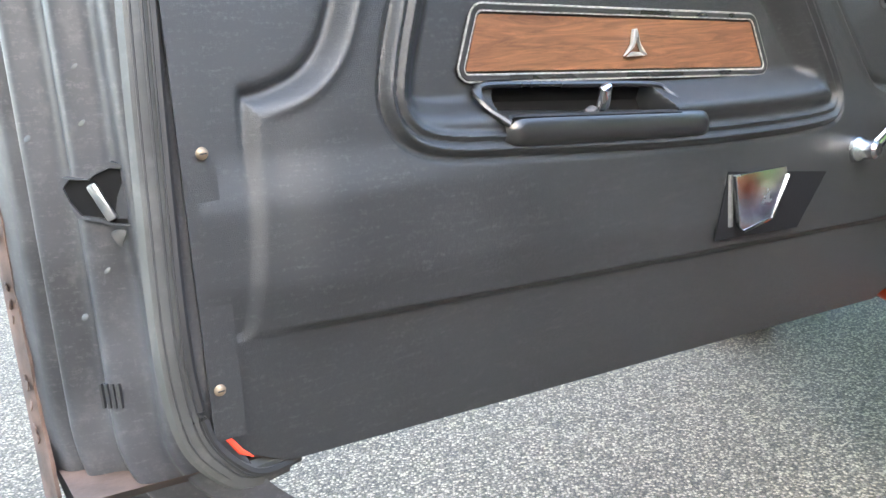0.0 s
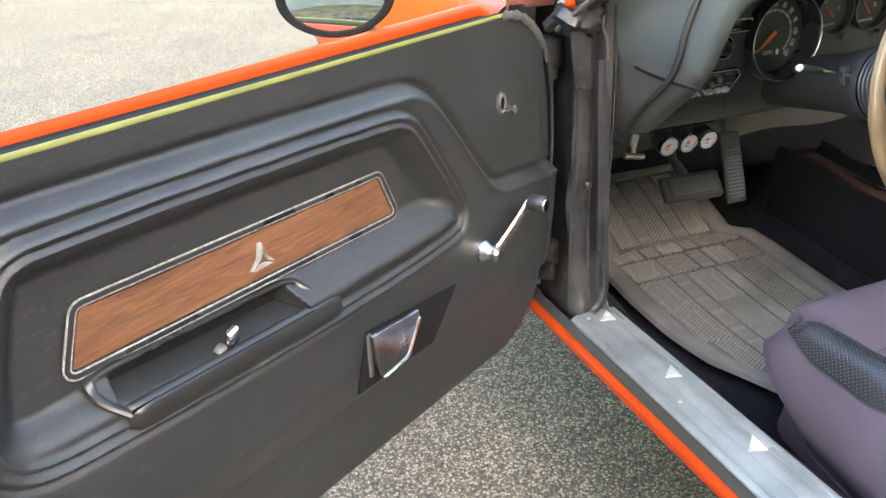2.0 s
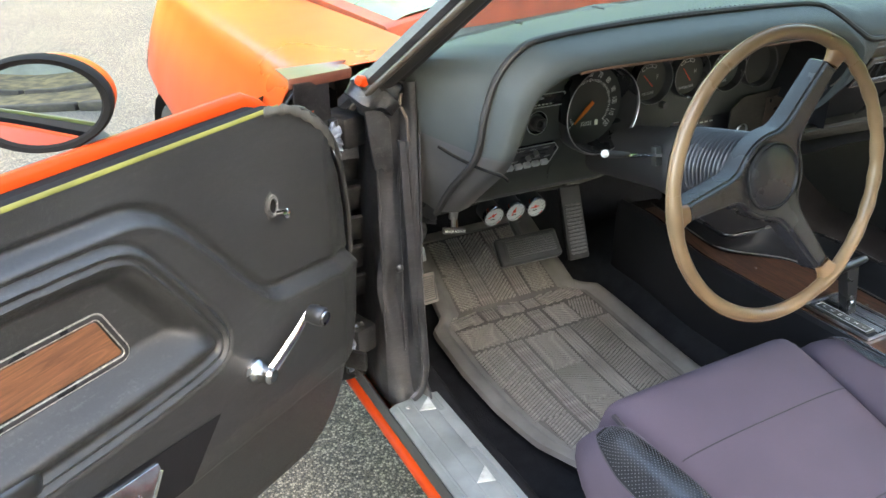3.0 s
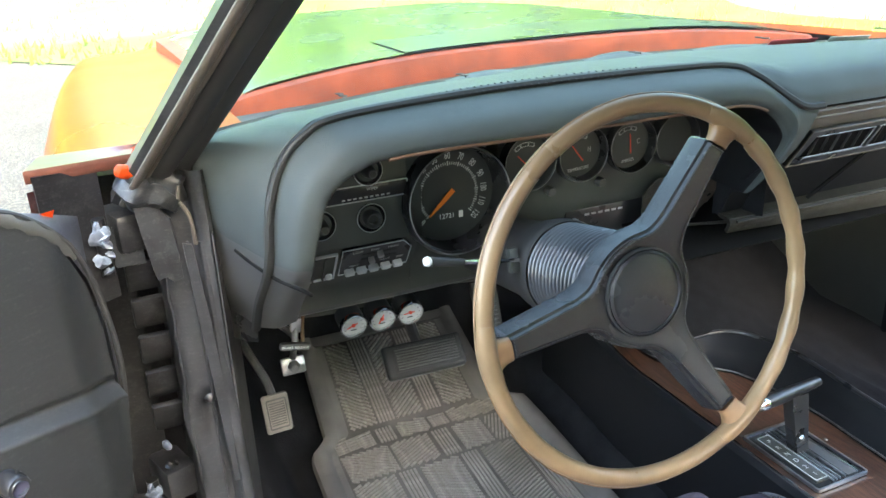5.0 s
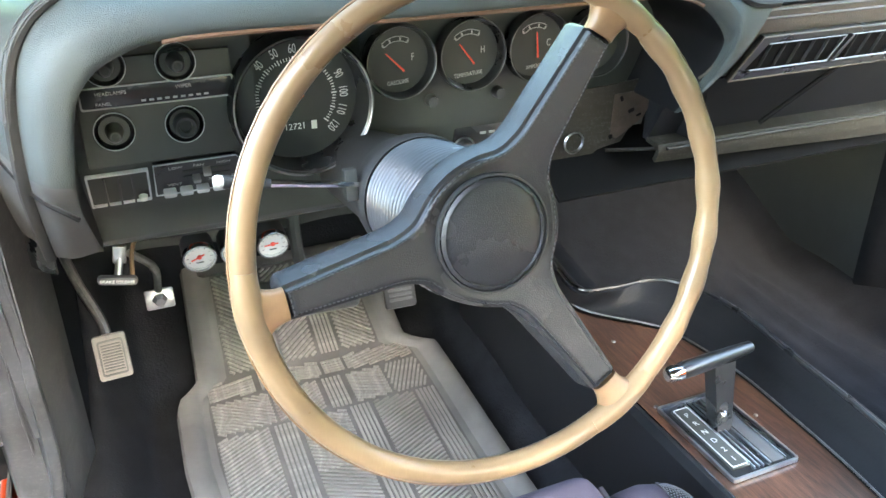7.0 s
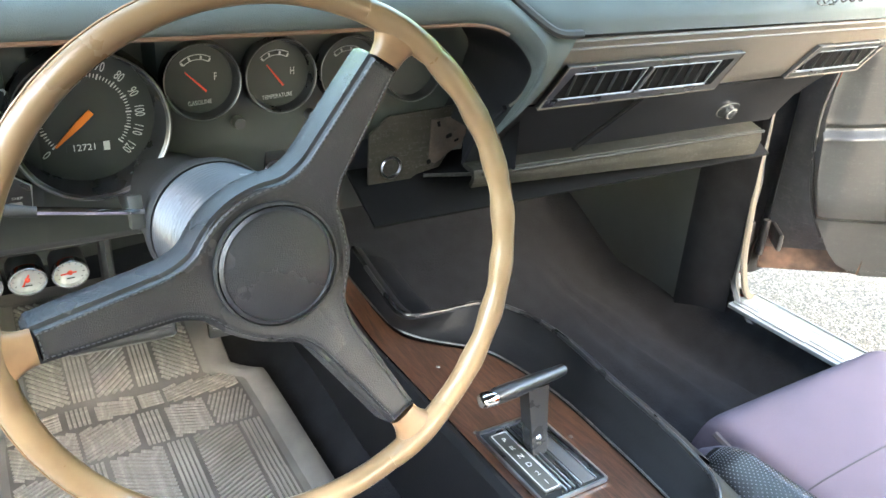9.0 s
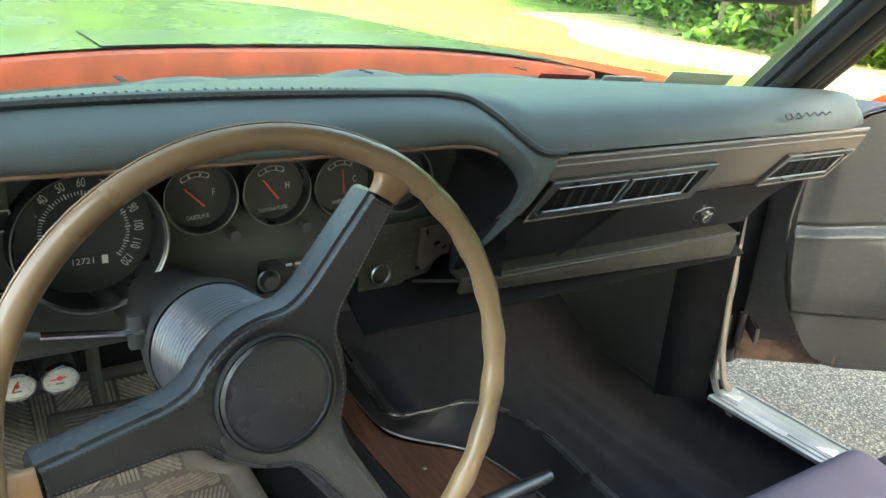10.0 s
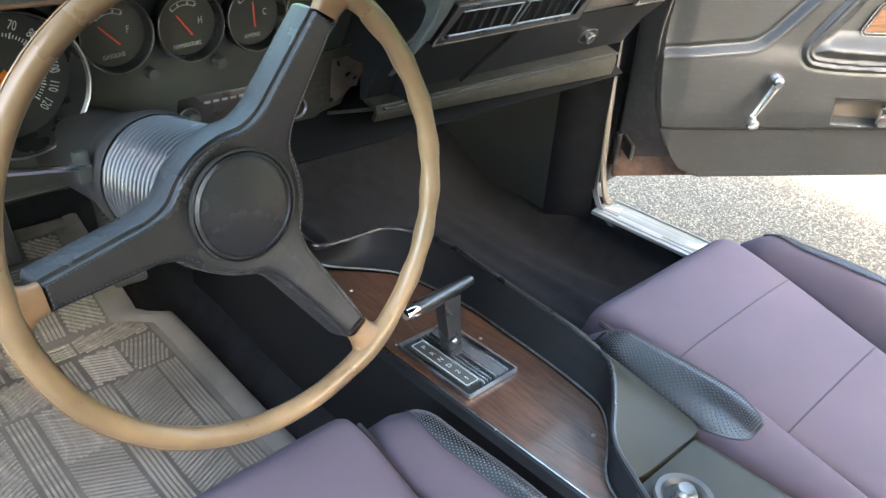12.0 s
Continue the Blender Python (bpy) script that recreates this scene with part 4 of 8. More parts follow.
    part("arm_pull", grid(rows, 0.002), PULL, t, "smooth black moulded arm pull")
    # Cup sheet is near-black: the recess's shade is put in its colour.
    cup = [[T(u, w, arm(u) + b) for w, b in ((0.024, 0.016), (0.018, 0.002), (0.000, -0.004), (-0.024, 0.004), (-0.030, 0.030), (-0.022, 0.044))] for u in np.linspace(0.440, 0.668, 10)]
    part("pull_cup", grid(cup, 0.001), DEEP, t, "recess behind the arm pull, its shade painted near-black")
    lip = spline([T(u, w, arm(u) + h) for u, w, h in ((0.668, 0.020, 0.010), (0.682, 0.006, 0.024), (0.686, -0.004, 0.038), (0.674, -0.009, 0.045), (0.620, -0.010, 0.046), (0.552, -0.010, 0.046), (0.480, -0.010, 0.046), (0.442, -0.008, 0.044), (0.430, 0.002, 0.034), (0.416, 0.016, 0.018))], 50)
    part("cup_rim", tube(lip, 0.0050, 8, flat=0.7), PULL, t, "raised lip round the pull's recess")
    part("lock_lever", rbox(0.015, 0.009, 0.030, 0.004, Matrix.Translation(T(0.548, 0.018, arm(0.548) + 0.032)) @ pose(0, 0, 0, -30, s * 20, 0)), CHROME, t, "small chrome lever tip")
    part("lever_root", rbox(0.014, 0.012, 0.026, 0.004, Matrix.Translation(T(0.555, 0.006, arm(0.548) + 0.012)) @ pose(0, 0, 0, -24, s * 22, 0)), PLASTIC, t)
    # inside opener
    if left:
        hp = [(-0.043, 0.030), (0.036, 0.032), (0.038, 0.022), (0.014, -0.026), (-0.030, -0.036), (-0.036, -0.030)]
        hm = Matrix.Translation(T(0.312, 0.030, 0.602)) @ pose(0, 0, 0, 0, 0, -9) @ pose(0, 0, 0, 90, 0, 180)
        part("opener_recess", prism([(u, z) for u, z in latch], -0.0012, Matrix.Translation((0, 0.0195, 0)) @ pose(0, 0, 0, 90, 0, 0)), WALLBLK, t, "flat black panel behind the opener", smooth=False)
        part("opener_handle", prism(hp, 0.006, hm, 0.002), SATIN, t, "pitted chrome paddle opener")
        part("opener_edge", tube([hm @ Vector((x, y, 0.006)) for x, y in hp[2:5]], 0.0016, 6), CHROME, t, "bright worn edge")
        part("opener_pivot", rbox(0.018, 0.020, 0.058, 0.004, Matrix.Translation(T(0.352, 0.010, 0.600))), GUNMETAL, t)
        part("pivot_pin", tube([T(0.354, 0.019, z) for z in (0.572, 0.632)], 0.0045, 8), GUNMETAL, t)
    else:
        part("opener_handle", rbox(0.125, 0.020, 0.050, 0.008, Matrix.Translation(T(0.39, 0.016, 0.575))), CHROME, t, "chrome opener in a pocket")
        part("opener_pocket", rbox(0.25, 0.004, 0.075, 0.0, Matrix.Translation(T(0.335, -0.019, 0.570))), FASCIA, t, "worn pocket behind the opener")
    # lock button hole
    if left:
        lk = Matrix.Translation(T(0.003, 0.0, 0.826)) @ pose(0, 0, 0, -90, 0, 0)
        lr = random.Random(12)
        out = [(0.0165 * lr.uniform(0.82, 1.12) * math.cos(b) * 0.8, 0.0165 * lr.uniform(0.85, 1.1) * math.sin(b) * 1.1) for b in np.arange(26) * 2 * math.pi / 26]
        inn = [(0.0098 * math.cos(b) * 0.75, 0.0098 * math.sin(b) * 1.15) for b in np.arange(26) * 2 * math.pi / 26]
        part("torn_edge", frame_ring(out, inn, 0.0012, lk), RUBBER, t, "frayed pale edge of the vinyl")
        for rr_, hh_ in ((0.0128, 0.0022), (0.0100, 0.0030)):
            part("lock_bezel", tube([lk @ Vector((rr_ * 0.76 * math.cos(b), rr_ * 1.12 * math.sin(b), hh_)) for b in np.arange(28) * 2 * math.pi / 28], 0.0013, 6, True), GUNMETAL, t, "worn metal lock-button ring")
        # Near-black disc paints the shade down the lock bore.
        part("lock_hole", lathe([(0, 0.0016), (0.0098, 0.0016)], 16, lk @ Matrix.Diagonal((0.75, 1.15, 1, 1))), DEEP, t)
        part("lock_button", lathe([(0.0045, 0), (0.0045, 0.012), (0.0065, 0.013), (0.0068, 0.018), (0.0035, 0.0195), (0, 0.018)], 14, Matrix.Translation(T(-0.004, 0.002, 0.814)) @ pose(0, 0, 0, -80, 0, 0)), CHROME, t)
    # window crank
    b0, k0 = ((0.088, 0.632), (0.014, 0.688)) if left else ((0.075, 0.640), (0.028, 0.560))
    cb = lathe([(0, 0.030), (0.008, 0.030), (0.012, 0.026), (0.0125, 0.014), (0.0165, 0.007), (0.0175, 0.004), (0.0175, 0.0)], 28, Matrix.Translation(T(b0[0], 0.018, b0[1])) @ pose(0, 0, 0, -90, 0, 0))
    part("window_crank", cb, SATIN, t, "chrome window crank")
    path = spline([T(b0[0], 0.040, b0[1]), T(b0[0] * 0.75 + k0[0] * 0.25, 0.044, b0[1] * 0.75 + k0[1] * 0.25), T(b0[0] * 0.3 + k0[0] * 0.7, 0.050, b0[1] * 0.3 + k0[1] * 0.7), T(k0[0], 0.052, k0[1])], 14)
    part("crank_arm", tube(path, np.linspace(0.0105, 0.0065, 14), 10, flat=0.6, up=(0, 1, 0)), CHROME, t)
    kb = lathe([(0.006, 0), (0.0125, 0.002), (0.0138, 0.010), (0.013, 0.022), (0.0115, 0.025), (0.0085, 0.0255)], 22, Matrix.Translation(T(k0[0], 0.054, k0[1])) @ pose(0, 0, 0, -90, 0, 0))
    part("crank_knob", kb, GLOSSBLACK if left else CHROME, t)
    part("knob_cap", lathe([(0.0088, 0.0), (0.0085, 0.002), (0.0055, 0.0015), (0, 0.002)], 18, Matrix.Translation(T(k0[0], 0.0795, k0[1])) @ pose(0, 0, 0, -90, 0, 0)), CHROME, t)
    # belt line: bright strip, felt and slot; the slot's shade is painted near-black
    for w0, w1, z0, z1, mt, nm, lb in ((0.001, -0.002, 0.0, 0.0015, OLIVE, "belt_moulding", "yellow-green strip along the window sill"), (-0.003, -0.028, -0.003, -0.003, DEEP, "window_felt", "black window felt"), (-0.028, -0.055, -0.012, -0.008, DEEP, "window_slot", "window slot with its shade painted black")):
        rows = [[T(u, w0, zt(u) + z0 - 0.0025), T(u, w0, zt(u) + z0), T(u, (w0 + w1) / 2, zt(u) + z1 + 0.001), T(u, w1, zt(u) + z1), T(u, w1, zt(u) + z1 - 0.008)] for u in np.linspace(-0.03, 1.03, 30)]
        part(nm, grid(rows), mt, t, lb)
    return t


def door_mirror(car, m):
    axis = Vector((-0.068, -0.997, 0.046)).normalized()
    across = Vector((0, 0, 1)).cross(axis).normalized()
    mm = Matrix((across, axis.cross(across), axis)).transposed().to_4x4()
    mm.translation = (-1.216, -0.150, 1.000)
    turned = m.inverted() @ mm @ pose(0, 0, 0, 0, -20, 0) @ Matrix.Diagonal((0.80, 0.56, 1.15, 1))
    mm = m.inverted() @ mm @ pose(0, 0, 0, -0.2, -8, 0) @ Matrix.Diagonal((0.78, 0.54, 1.0, 1))
    t = part("door_mirror", lathe([(0.078, -0.014), (0.084, -0.016), (0.085, -0.024), (0.076, -0.050), (0.055, -0.075), (0.025, -0.092), (0, -0.096)], 40, turned), ORANGE, car, "orange oval bullet door mirror", True, m)
    part("bezel", lathe([(0.088, -0.030), (0.0925, -0.012), (0.0930, 0.004), (0.0890, 0.011), (0.0810, 0.009), (0.077, 0.002)], 40, mm), DEEP, t, "dull black rim")
    part("mirror_glass", lathe([(0, 0.004), (0.040, 0.0038), (0.078, 0.0032)], 40, mm), MIRROR, t)
    part("stalk", tube(spline([(0.175, -0.125, 0.975), (0.168, -0.115, 0.955), (0.160, -0.105, 0.935)], 8), np.linspace(0.020, 0.032, 8), 12, flat=0.6), BLACKRUB, t, "black stalk")


LEFT_DOOR = pose(-0.978, -0.115, 0.0, 0, 0, 214.5)
RIGHT_DOOR = pose(1.012, -0.108, 0.0, 0, 0, 138.5)


# ---- car body ----
def base_y(x):
    """Foot of the windscreen."""
    return 0.265 - 0.42 * x * x


def car_body():
    t = thing("car", "orange two-door hardtop body with black hood panel", "car", pose(0, 0, 0))
    # floor pan with tunnel, carpeted
    rows = []
    for x in np.linspace(-0.70, 0.786, 150):
        tun = 0.15 * math.exp(-((x - 0.07) / 0.13) ** 4)
        side = 0.10 * sstep((-x - 0.60) / 0.07) + 0.10 * sstep((x - 0.66) / 0.10)
        r = []
        for y in np.linspace(-1.7, 0.70, 60):
            z = mat_z(y) - 0.022 + 1.0 * max(0, y - 0.52) ** 1.2 + tun * sstep((0.5 - y) / 0.2) + side + 0.006 * math.sin(x * 17 + y * 9) * math.sin(y * 13)
            for fx, fs, fh, fw_ in ((0.560, 0.10, 0.012, 0.016), (0.615, 0.16, 0.009, 0.012), (0.500, 0.02, 0.007, 0.020)):
                z += fh * math.exp(-((x - fx - fs * (0.1 - y)) / fw_) ** 2) * sstep((0.42 - y) / 0.2) * sstep((y + 0.55) / 0.2)
            r.append((x, y, z))
        rows.append(r)
    part("carpet", grid(rows), CARPET, t, "dark blue-black carpet")
    fw = [[(x, 0.60 - 0.05 * (k == 0), z) for k, z in enumerate((0.3, 0.6, 0.88))] for x in np.linspace(-0.74, 0.78, 6)]
    part("firewall", grid(fw, 0.01), FACE, t)
    for sx in (-1, 1):
        X = (lambda v: v) if sx < 0 else (lambda v: -v)
        off = 0.0 if sx < 0 else 0.028
        k = lambda v: X(v) + off
        # kick panel
        kp = [[(k(-0.682), y, z) for z in np.linspace(0.25, 0.80, 6)] for y in np.linspace(0.118, 0.62, 6)]
        part("kick_panel", grid(kp), CARPET if sx < 0 else FACE, t, "black kick panel")
        # sill plate, stepped section
        prof = [(-0.690, 0.352), (-0.690, 0.359), (-0.700, 0.361), (-0.712, 0.361), (-0.716, 0.364), (-0.742, 0.364), (-0.746, 0.361), (-0.774, 0.359), (-0.783, 0.354), (-0.784, 0.340)]
        rows = [[(k(x), y, z) for x, z in prof] for y in np.linspace(0.0, -1.15, 24)]
        sp = part("sill_plate", grid(rows, 0.001), ALU, t, "silver stepped sill plate")
        for xr in (-0.7005, -0.7135, -0.7450, -0.7720):
            part("sill_rail", tube([(k(xr), y, 0.3615) for y in np.linspace(-0.004, -1.146, 12)], 0.0026, 6, flat=0.8), ALU, sp)
        for y in (-0.03, -0.23, -0.43, -0.63, -0.83):
            tri = [(0.012, -0.020), (0.014, 0.016), (-0.016, -0.012)]
            part("triangle_mark", prism([(X(a), b) for a, b in tri], 0.002, Matrix.Translation((k(-0.729), y, 0.3640)), 0.0005), SILVERM, sp, "pale raised triangle")
        for y in (-0.02, -0.30, -0.60):
            part("sill_screw", lathe([(0, 0.002), (0.003, 0.0015), (0.004, 0)], 10, Matrix.Translation((k(-0.757), y, 0.3605))), STEEL, sp)
            part("sill_rib", rbox(0.018, 0.11, 0.003, 0.001, Matrix.Translation((k(-0.705), y - 0.09, 0.362))), ALU, sp)
        # rubber channel and rocker
        rk = [[(k(x), y, z) for x, z in ((-0.782, 0.350), (-0.786, 0.350), (-0.791, 0.343), (-0.793, 0.33))] for y in np.linspace(0.16, -1.4, 12)]
        part("sill_seal", grid(rk, 0.002), BLACKRUB, t)
        rk = [[(k(x), y, z) for x, z in ((-0.788, 0.334), (-0.796, 0.333), (-0.802, 0.328), (-0.804, 0.319), (-0.800, 0.310), (-0.780, 0.296), (-0.74, 0.280))] for y in np.linspace(0.30, -1.5, 20)]
        part("rocker", grid(rk, 0.001), ORANGE, t, "orange rocker panel below the sill")
        rk = [[(k(-0.74), y, z) for z in (0.28, 0.35)] for y in (0.3, -1.5)]
        part("rocker_inner", grid(rk, 0.001), PILLAR, t)
        # hinge pillar: moulded upright with a bulge
        rows = []
        for q in np.linspace(0, 1, 36):
            z = 0.335 + 0.585 * q
            f = 0.030 * max(0, 1 - q / 0.14) ** 2
            bul = 0.010 * math.exp(-((z - 0.57) / 0.05) ** 2)
            sh = 0.02 * q
            pr = [(-0.704 + 0.002 * q, 0.02 - f * 2), (-0.710, 0.010 - f * 2), (-0.722, 0.018 - f), (-0.727, 0.034 - f), (-0.740, 0.036 - f + bul), (-0.752 - bul, 0.038 - f), (-0.765 - bul, 0.046), (-0.772, 0.07), (-0.770, 0.12), (-0.772, 0.19)]
            rows.append([(k(x), y + sh * 0.5, z) for x, y in spline(pr, 22)])
        part("hinge_pillar", grid([r[:15] for r in rows]), PILLAR, t, "scuffed black painted door pillar")
        part("pillar_side", grid([r[14:] for r in rows]), GRIME if sx < 0 else PILLAR, t, "grimy black outer side of the pillar")
        ret = [[(k(-0.707), 0.015, z), (k(-0.702), 0.035, z), (k(-0.694), 0.070, z), (k(-0.680), 0.116, z), (k(-0.682), 0.122, z)] for z in np.linspace(0.27, 0.84, 12)]
        part("pillar_return", grid(ret, 0.002), JAMB if sx < 0 else CARPET, t, "black inner return of the pillar")
        seal = spline([(k(-0.715), 0.026, 0.83), (k(-0.714), 0.020, 0.65), (k(-0.711), 0.008, 0.48), (k(-0.713), -0.002, 0.42), (k(-0.724), -0.008, 0.382), (k(-0.742), -0.010, 0.366)], 30)
        part("pillar_seal", tube(seal, 0.008, 8, flat=0.6, up=(0, 1, 0)), PILLAR if sx < 0 else FASCIA, t, "flat rubber seal along the pillar")
        for z, yy in ((0.604, 0.036),) if sx < 0 else ():
            part("bolt", lathe([(0, 0.006), (0.004, 0.005), (0.007, 0.002), (0.008, 0)], 12, Matrix.Translation((k(-0.738), yy, z)) @ pose(0, 0, 0, 100, 0, 0)), PILLAR, t)
        if sx < 0:
            lap = [(-0.792, 0.905), (-0.786, 0.850), (-0.779, 0.800), (-0.776, 0.788), (-0.766, 0.791), (-0.758, 0.783), (-0.746, 0.786), (-0.750, 0.865), (-0.762, 0.880)]
            part("lapped_plate", prism(lap, 0.005, Matrix.Translation((0, 0.030, 0)) @ FACE_BACK, 0.001), WORNBLK, t, "chipped black plate lapped over the pillar", smooth=False)
            strip = [(-0.742, 0.835), (-0.731, 0.832), (-0.724, 0.73), (-0.718, 0.60), (-0.714, 0.48), (-0.726, 0.48), (-0.731, 0.60), (-0.738, 0.74)]
            part("trim_strip", prism(strip, 0.004, Matrix.Translation((0, 0.016, 0)) @ FACE_BACK, 0.001), PILLAR, t, "flat black trim strip on the pillar", smooth=False)
            part("strip_edge", tube(spline([(-0.736, 0.012, 0.908), (-0.738, 0.011, 0.889), (-0.729, 0.010, 0.868), (-0.727, 0.010, 0.833)], 12), 0.0026, 6), FASCIA, t, "bare metal edge")
            arm_ = [(-0.826, 0.834), (-0.812, 0.858), (-0.787, 0.856), (-0.784, 0.796), (-0.820, 0.797)]
            part("hinge_arm", prism(arm_, 0.006, Matrix.Translation((0, 0.078, 0)) @ FACE_BACK, 0.001), WORNBLK, t, "greasy hinge arm plate", smooth=False)
            # bent rear lip of the fender over the hinges, dusty black below
            rows = []
            for q in np.linspace(0, 1, 16):
                ex, ey = -0.896 + 0.118 * q, 0.040 + 0.060 * q
                ez = 0.942 - 0.010 * q
                rows.append([(ex, ey + 0.004, ez - 0.016), (ex, ey, ez - 0.006), (ex, ey + 0.002, ez), (ex + 0.006, ey + 0.05, ez - 0.004), (ex + 0.012, 0.150, 0.933)])
            part("fender_lip", grid(rows, 0.0015), OVERSPRAY, t, "bent fender lip, orange under black overspray")
            rows = [[(-0.890 + 0.110 * q, 0.040 + 0.066 * q + 0.010 * math.sin(z * 30), z) for z in np.linspace(0.76, 0.934 - 0.012 * q, 9)] for q in np.linspace(0, 0.62, 9)]
            part("dusty_closing_panel", grid(rows, 0.002), GRIME, t, "dusty black closing panel under the fender lip")
        else:
            rows = [[(0.800 + 0.19 * q, 0.165 - 0.045 * q + 0.006 * math.sin(q * 14), z) for z in np.linspace(0.32, 0.93, 9)] for q in np.linspace(0, 1, 16)]
            part("dusty_closing_panel", grid(rows, 0.002), PILLAR, t, "dusty dark panel behind the door hinges")
        # hinge recess behind the pillar, with strap hinges
        rc = [[(k(x), y, z) for z in np.linspace(0.30, 0.875, 8)] for x, y in ((-0.770, 0.19), (-0.80, 0.235), (-0.86, 0.24), (-0.91, 0.20))]
        part("fender_inner", grid(rc), GRIME, t, "grimy inner fender behind the hinges")
        for z in (0.46, 0.84):
            hb = part("hinge", rbox(0.046, 0.070, 0.052, 0.008, Matrix.Translation((k(-0.800), 0.10, z)) @ pose(0, 0, 0, 0, 0, -sx * 18)), GRIME, t, "greasy black strap hinge")
            part("hinge_pin", tube([(k(-0.830), 0.055, z - 0.045), (k(-0.830), 0.055, z + 0.03)], 0.008, 10), GRIME, hb)
            if sx > 0 or z < 0.6:
                part("hinge_leaf", rbox(0.010, 0.075, 0.036, 0.004, Matrix.Translation((k(-0.842), 0.035, z)) @ pose(0, 0, 0, 0, 0, -sx * 40)), GRIME, hb)
            for j, (dz, dx, r_) in enumerate(() if sx > 0 else ((-0.036, 0.003, 0.007), (-0.022, -0.002, 0.011), (-0.016, 0.007, 0.007), (-0.004, 0.004, 0.009), (0.008, -0.001, 0.012), (0.014, 0.006, 0.008), (0.022, 0.001, 0.007))):
                blob = lathe([(0, r_ * 0.7), (r_ * 0.5, r_ * 0.62), (r_ * 0.9, r_ * 0.25), (r_, 0), (r_ * 0.8, -r_ * 0.4), (0, -r_ * 0.5)], 10, Matrix.Translation((k(-0.832 + dx), 0.050, z + dz)) @ pose(0, 0, 0, 20 * j, 14 * j - 20, 40 * j))
                gr = random.Random(300 + j)
                for v in blob.verts:
                    v.co += Vector((gr.uniform(-1, 1), gr.uniform(-1, 1), gr.uniform(-1, 1))) * r_ * 0.22
                part("grease", blob, GREASE, hb, "pale old grease on the hinge")
        for j in range(5):
            part("spring_step", rbox(0.044, 0.010, 0.050, 0.003, Matrix.Translation((k(-0.790), 0.120, 0.545 + 0.055 * j)) @ pose(0, 0, 0, 18, 0, 3 * (j % 2))), GRIME, t, "folded black sheet-metal step")
        if sx < 0:
            dr = random.Random(77)
            for x_, y_, z0, z1, r_ in ((-0.766, 0.044, 0.46, 0.80, 0.0016), (-0.735, 0.034, 0.44, 0.83, 0.0013)):
                pts = [(x_ + dr.uniform(-0.0009, 0.0009), y_ + dr.uniform(-0.001, 0.0005), z0 + (z1 - z0) * q) for q in np.linspace(0, 1, 22)]
                part("sealer_bead", tube(spline(pts, 44), [r_ * dr.uniform(0.5, 1.5) for _ in range(44)], 6), PILLAR, t, "uneven bead of old black sealer")
            for q in range(9):
                p_ = (-0.778 - dr.uniform(0, 0.030), 0.070 + dr.uniform(0, 0.05), 0.42 + dr.uniform(0, 0.10))
                rr_ = dr.uniform(0.004, 0.010)
                part("grease", lathe([(0, rr_ * 0.6), (rr_ * 0.6, rr_ * 0.45), (rr_, 0), (rr_ * 0.7, -rr_ * 0.4), (0, -rr_ * 0.5)], 9, Matrix.Translation(p_) @ pose(0, 0, 0, dr.uniform(0, 90), dr.uniform(0, 90), 0) @ Matrix.Diagonal((1, 0.6, 1.5, 1))), GREASE if q % 3 == 0 else GRIME, t)
        # windscreen post with its two rubber channels
        p0, p1 = np.array((-0.765, 0.085, 0.90)), np.array((-0.575, -0.345, 1.285))
        d = (p1 - p0) / np.linalg.norm(p1 - p0)
        side = np.array((0.80, 0.48, 0.12))
        side = side - d * (side @ d)
        side /= np.linalg.norm(side)
        outn = np.cross(side, d)
        post = []
        for q in np.linspace(-0.03, 1, 14):
            c = p0 + (p1 - p0) * q
            r = [c + side * a + outn * b for a, b in ((-0.040, -0.012), (-0.048, 0.0), (-0.042, 0.008), (0.044, 0.012), (0.052, 0.004), (0.050, -0.02))]
            post.append([(k(v[0]), v[1], v[2]) for v in r])
        part("windscreen_post", grid(post, 0.002), PILLAR, t, "black windscreen post")
        for a, r_, mt in ((-0.045, 0.006, FASCIA), (-0.034, 0.005, FASCIA), (-0.012, 0.016, BLACKRUB), (0.020, 0.017, BLACKRUB)):
            path = [p0 + (p1 - p0) * q + side * a + outn * 0.014 for q in np.linspace(0.0, 1, 12)]
            path = [(k(v[0]), v[1], v[2]) for v in path]
            part("post_seal", tube(path, r_, 10, flat=0.8), mt, t, "black rubber channel along the post")
        foot = rbox(0.078, 0.062, 0.060, 0.024, Matrix.Translation((k(-0.764), 0.047, 0.904)) @ pose(0, 0, 0, 10, -sx * 14, 0), seg=6)
        fr_ = random.Random(41)
        bmesh.ops.subdivide_edges(foot, edges=[e for e in foot.edges if e.calc_length() > 0.02], cuts=5, use_grid_fill=True)
        for v in foot.verts:
            v.co += Vector((0.003 * math.sin(v.co.z * 210 + v.co.x * 90) + fr_.uniform(-0.0012, 0.0012), 0.005 * math.sin(v.co.x * 160 + 40 * v.co.z) * math.sin(v.co.z * 190) + fr_.uniform(-0.0012, 0.0012), 0.004 * math.sin(v.co.x * 130)))
        part("post_foot", foot, WORNBLK, t, "crumpled black foot of the post")
        part("paint_chip", rbox(0.036, 0.016, 0.016, 0.006, Matrix.Translation((k(-0.786), 0.028, 0.928)) @ pose(0, 0, 0, 20, 18, 30)), ORANGE, t, "chipped patch of orange paint")
        # fender
        rows = []
        for y in np.linspace(0.13, 1.52, 44):
            g = (y - 0.13) / 1.4
            dn = 0.045 * g ** 1.6
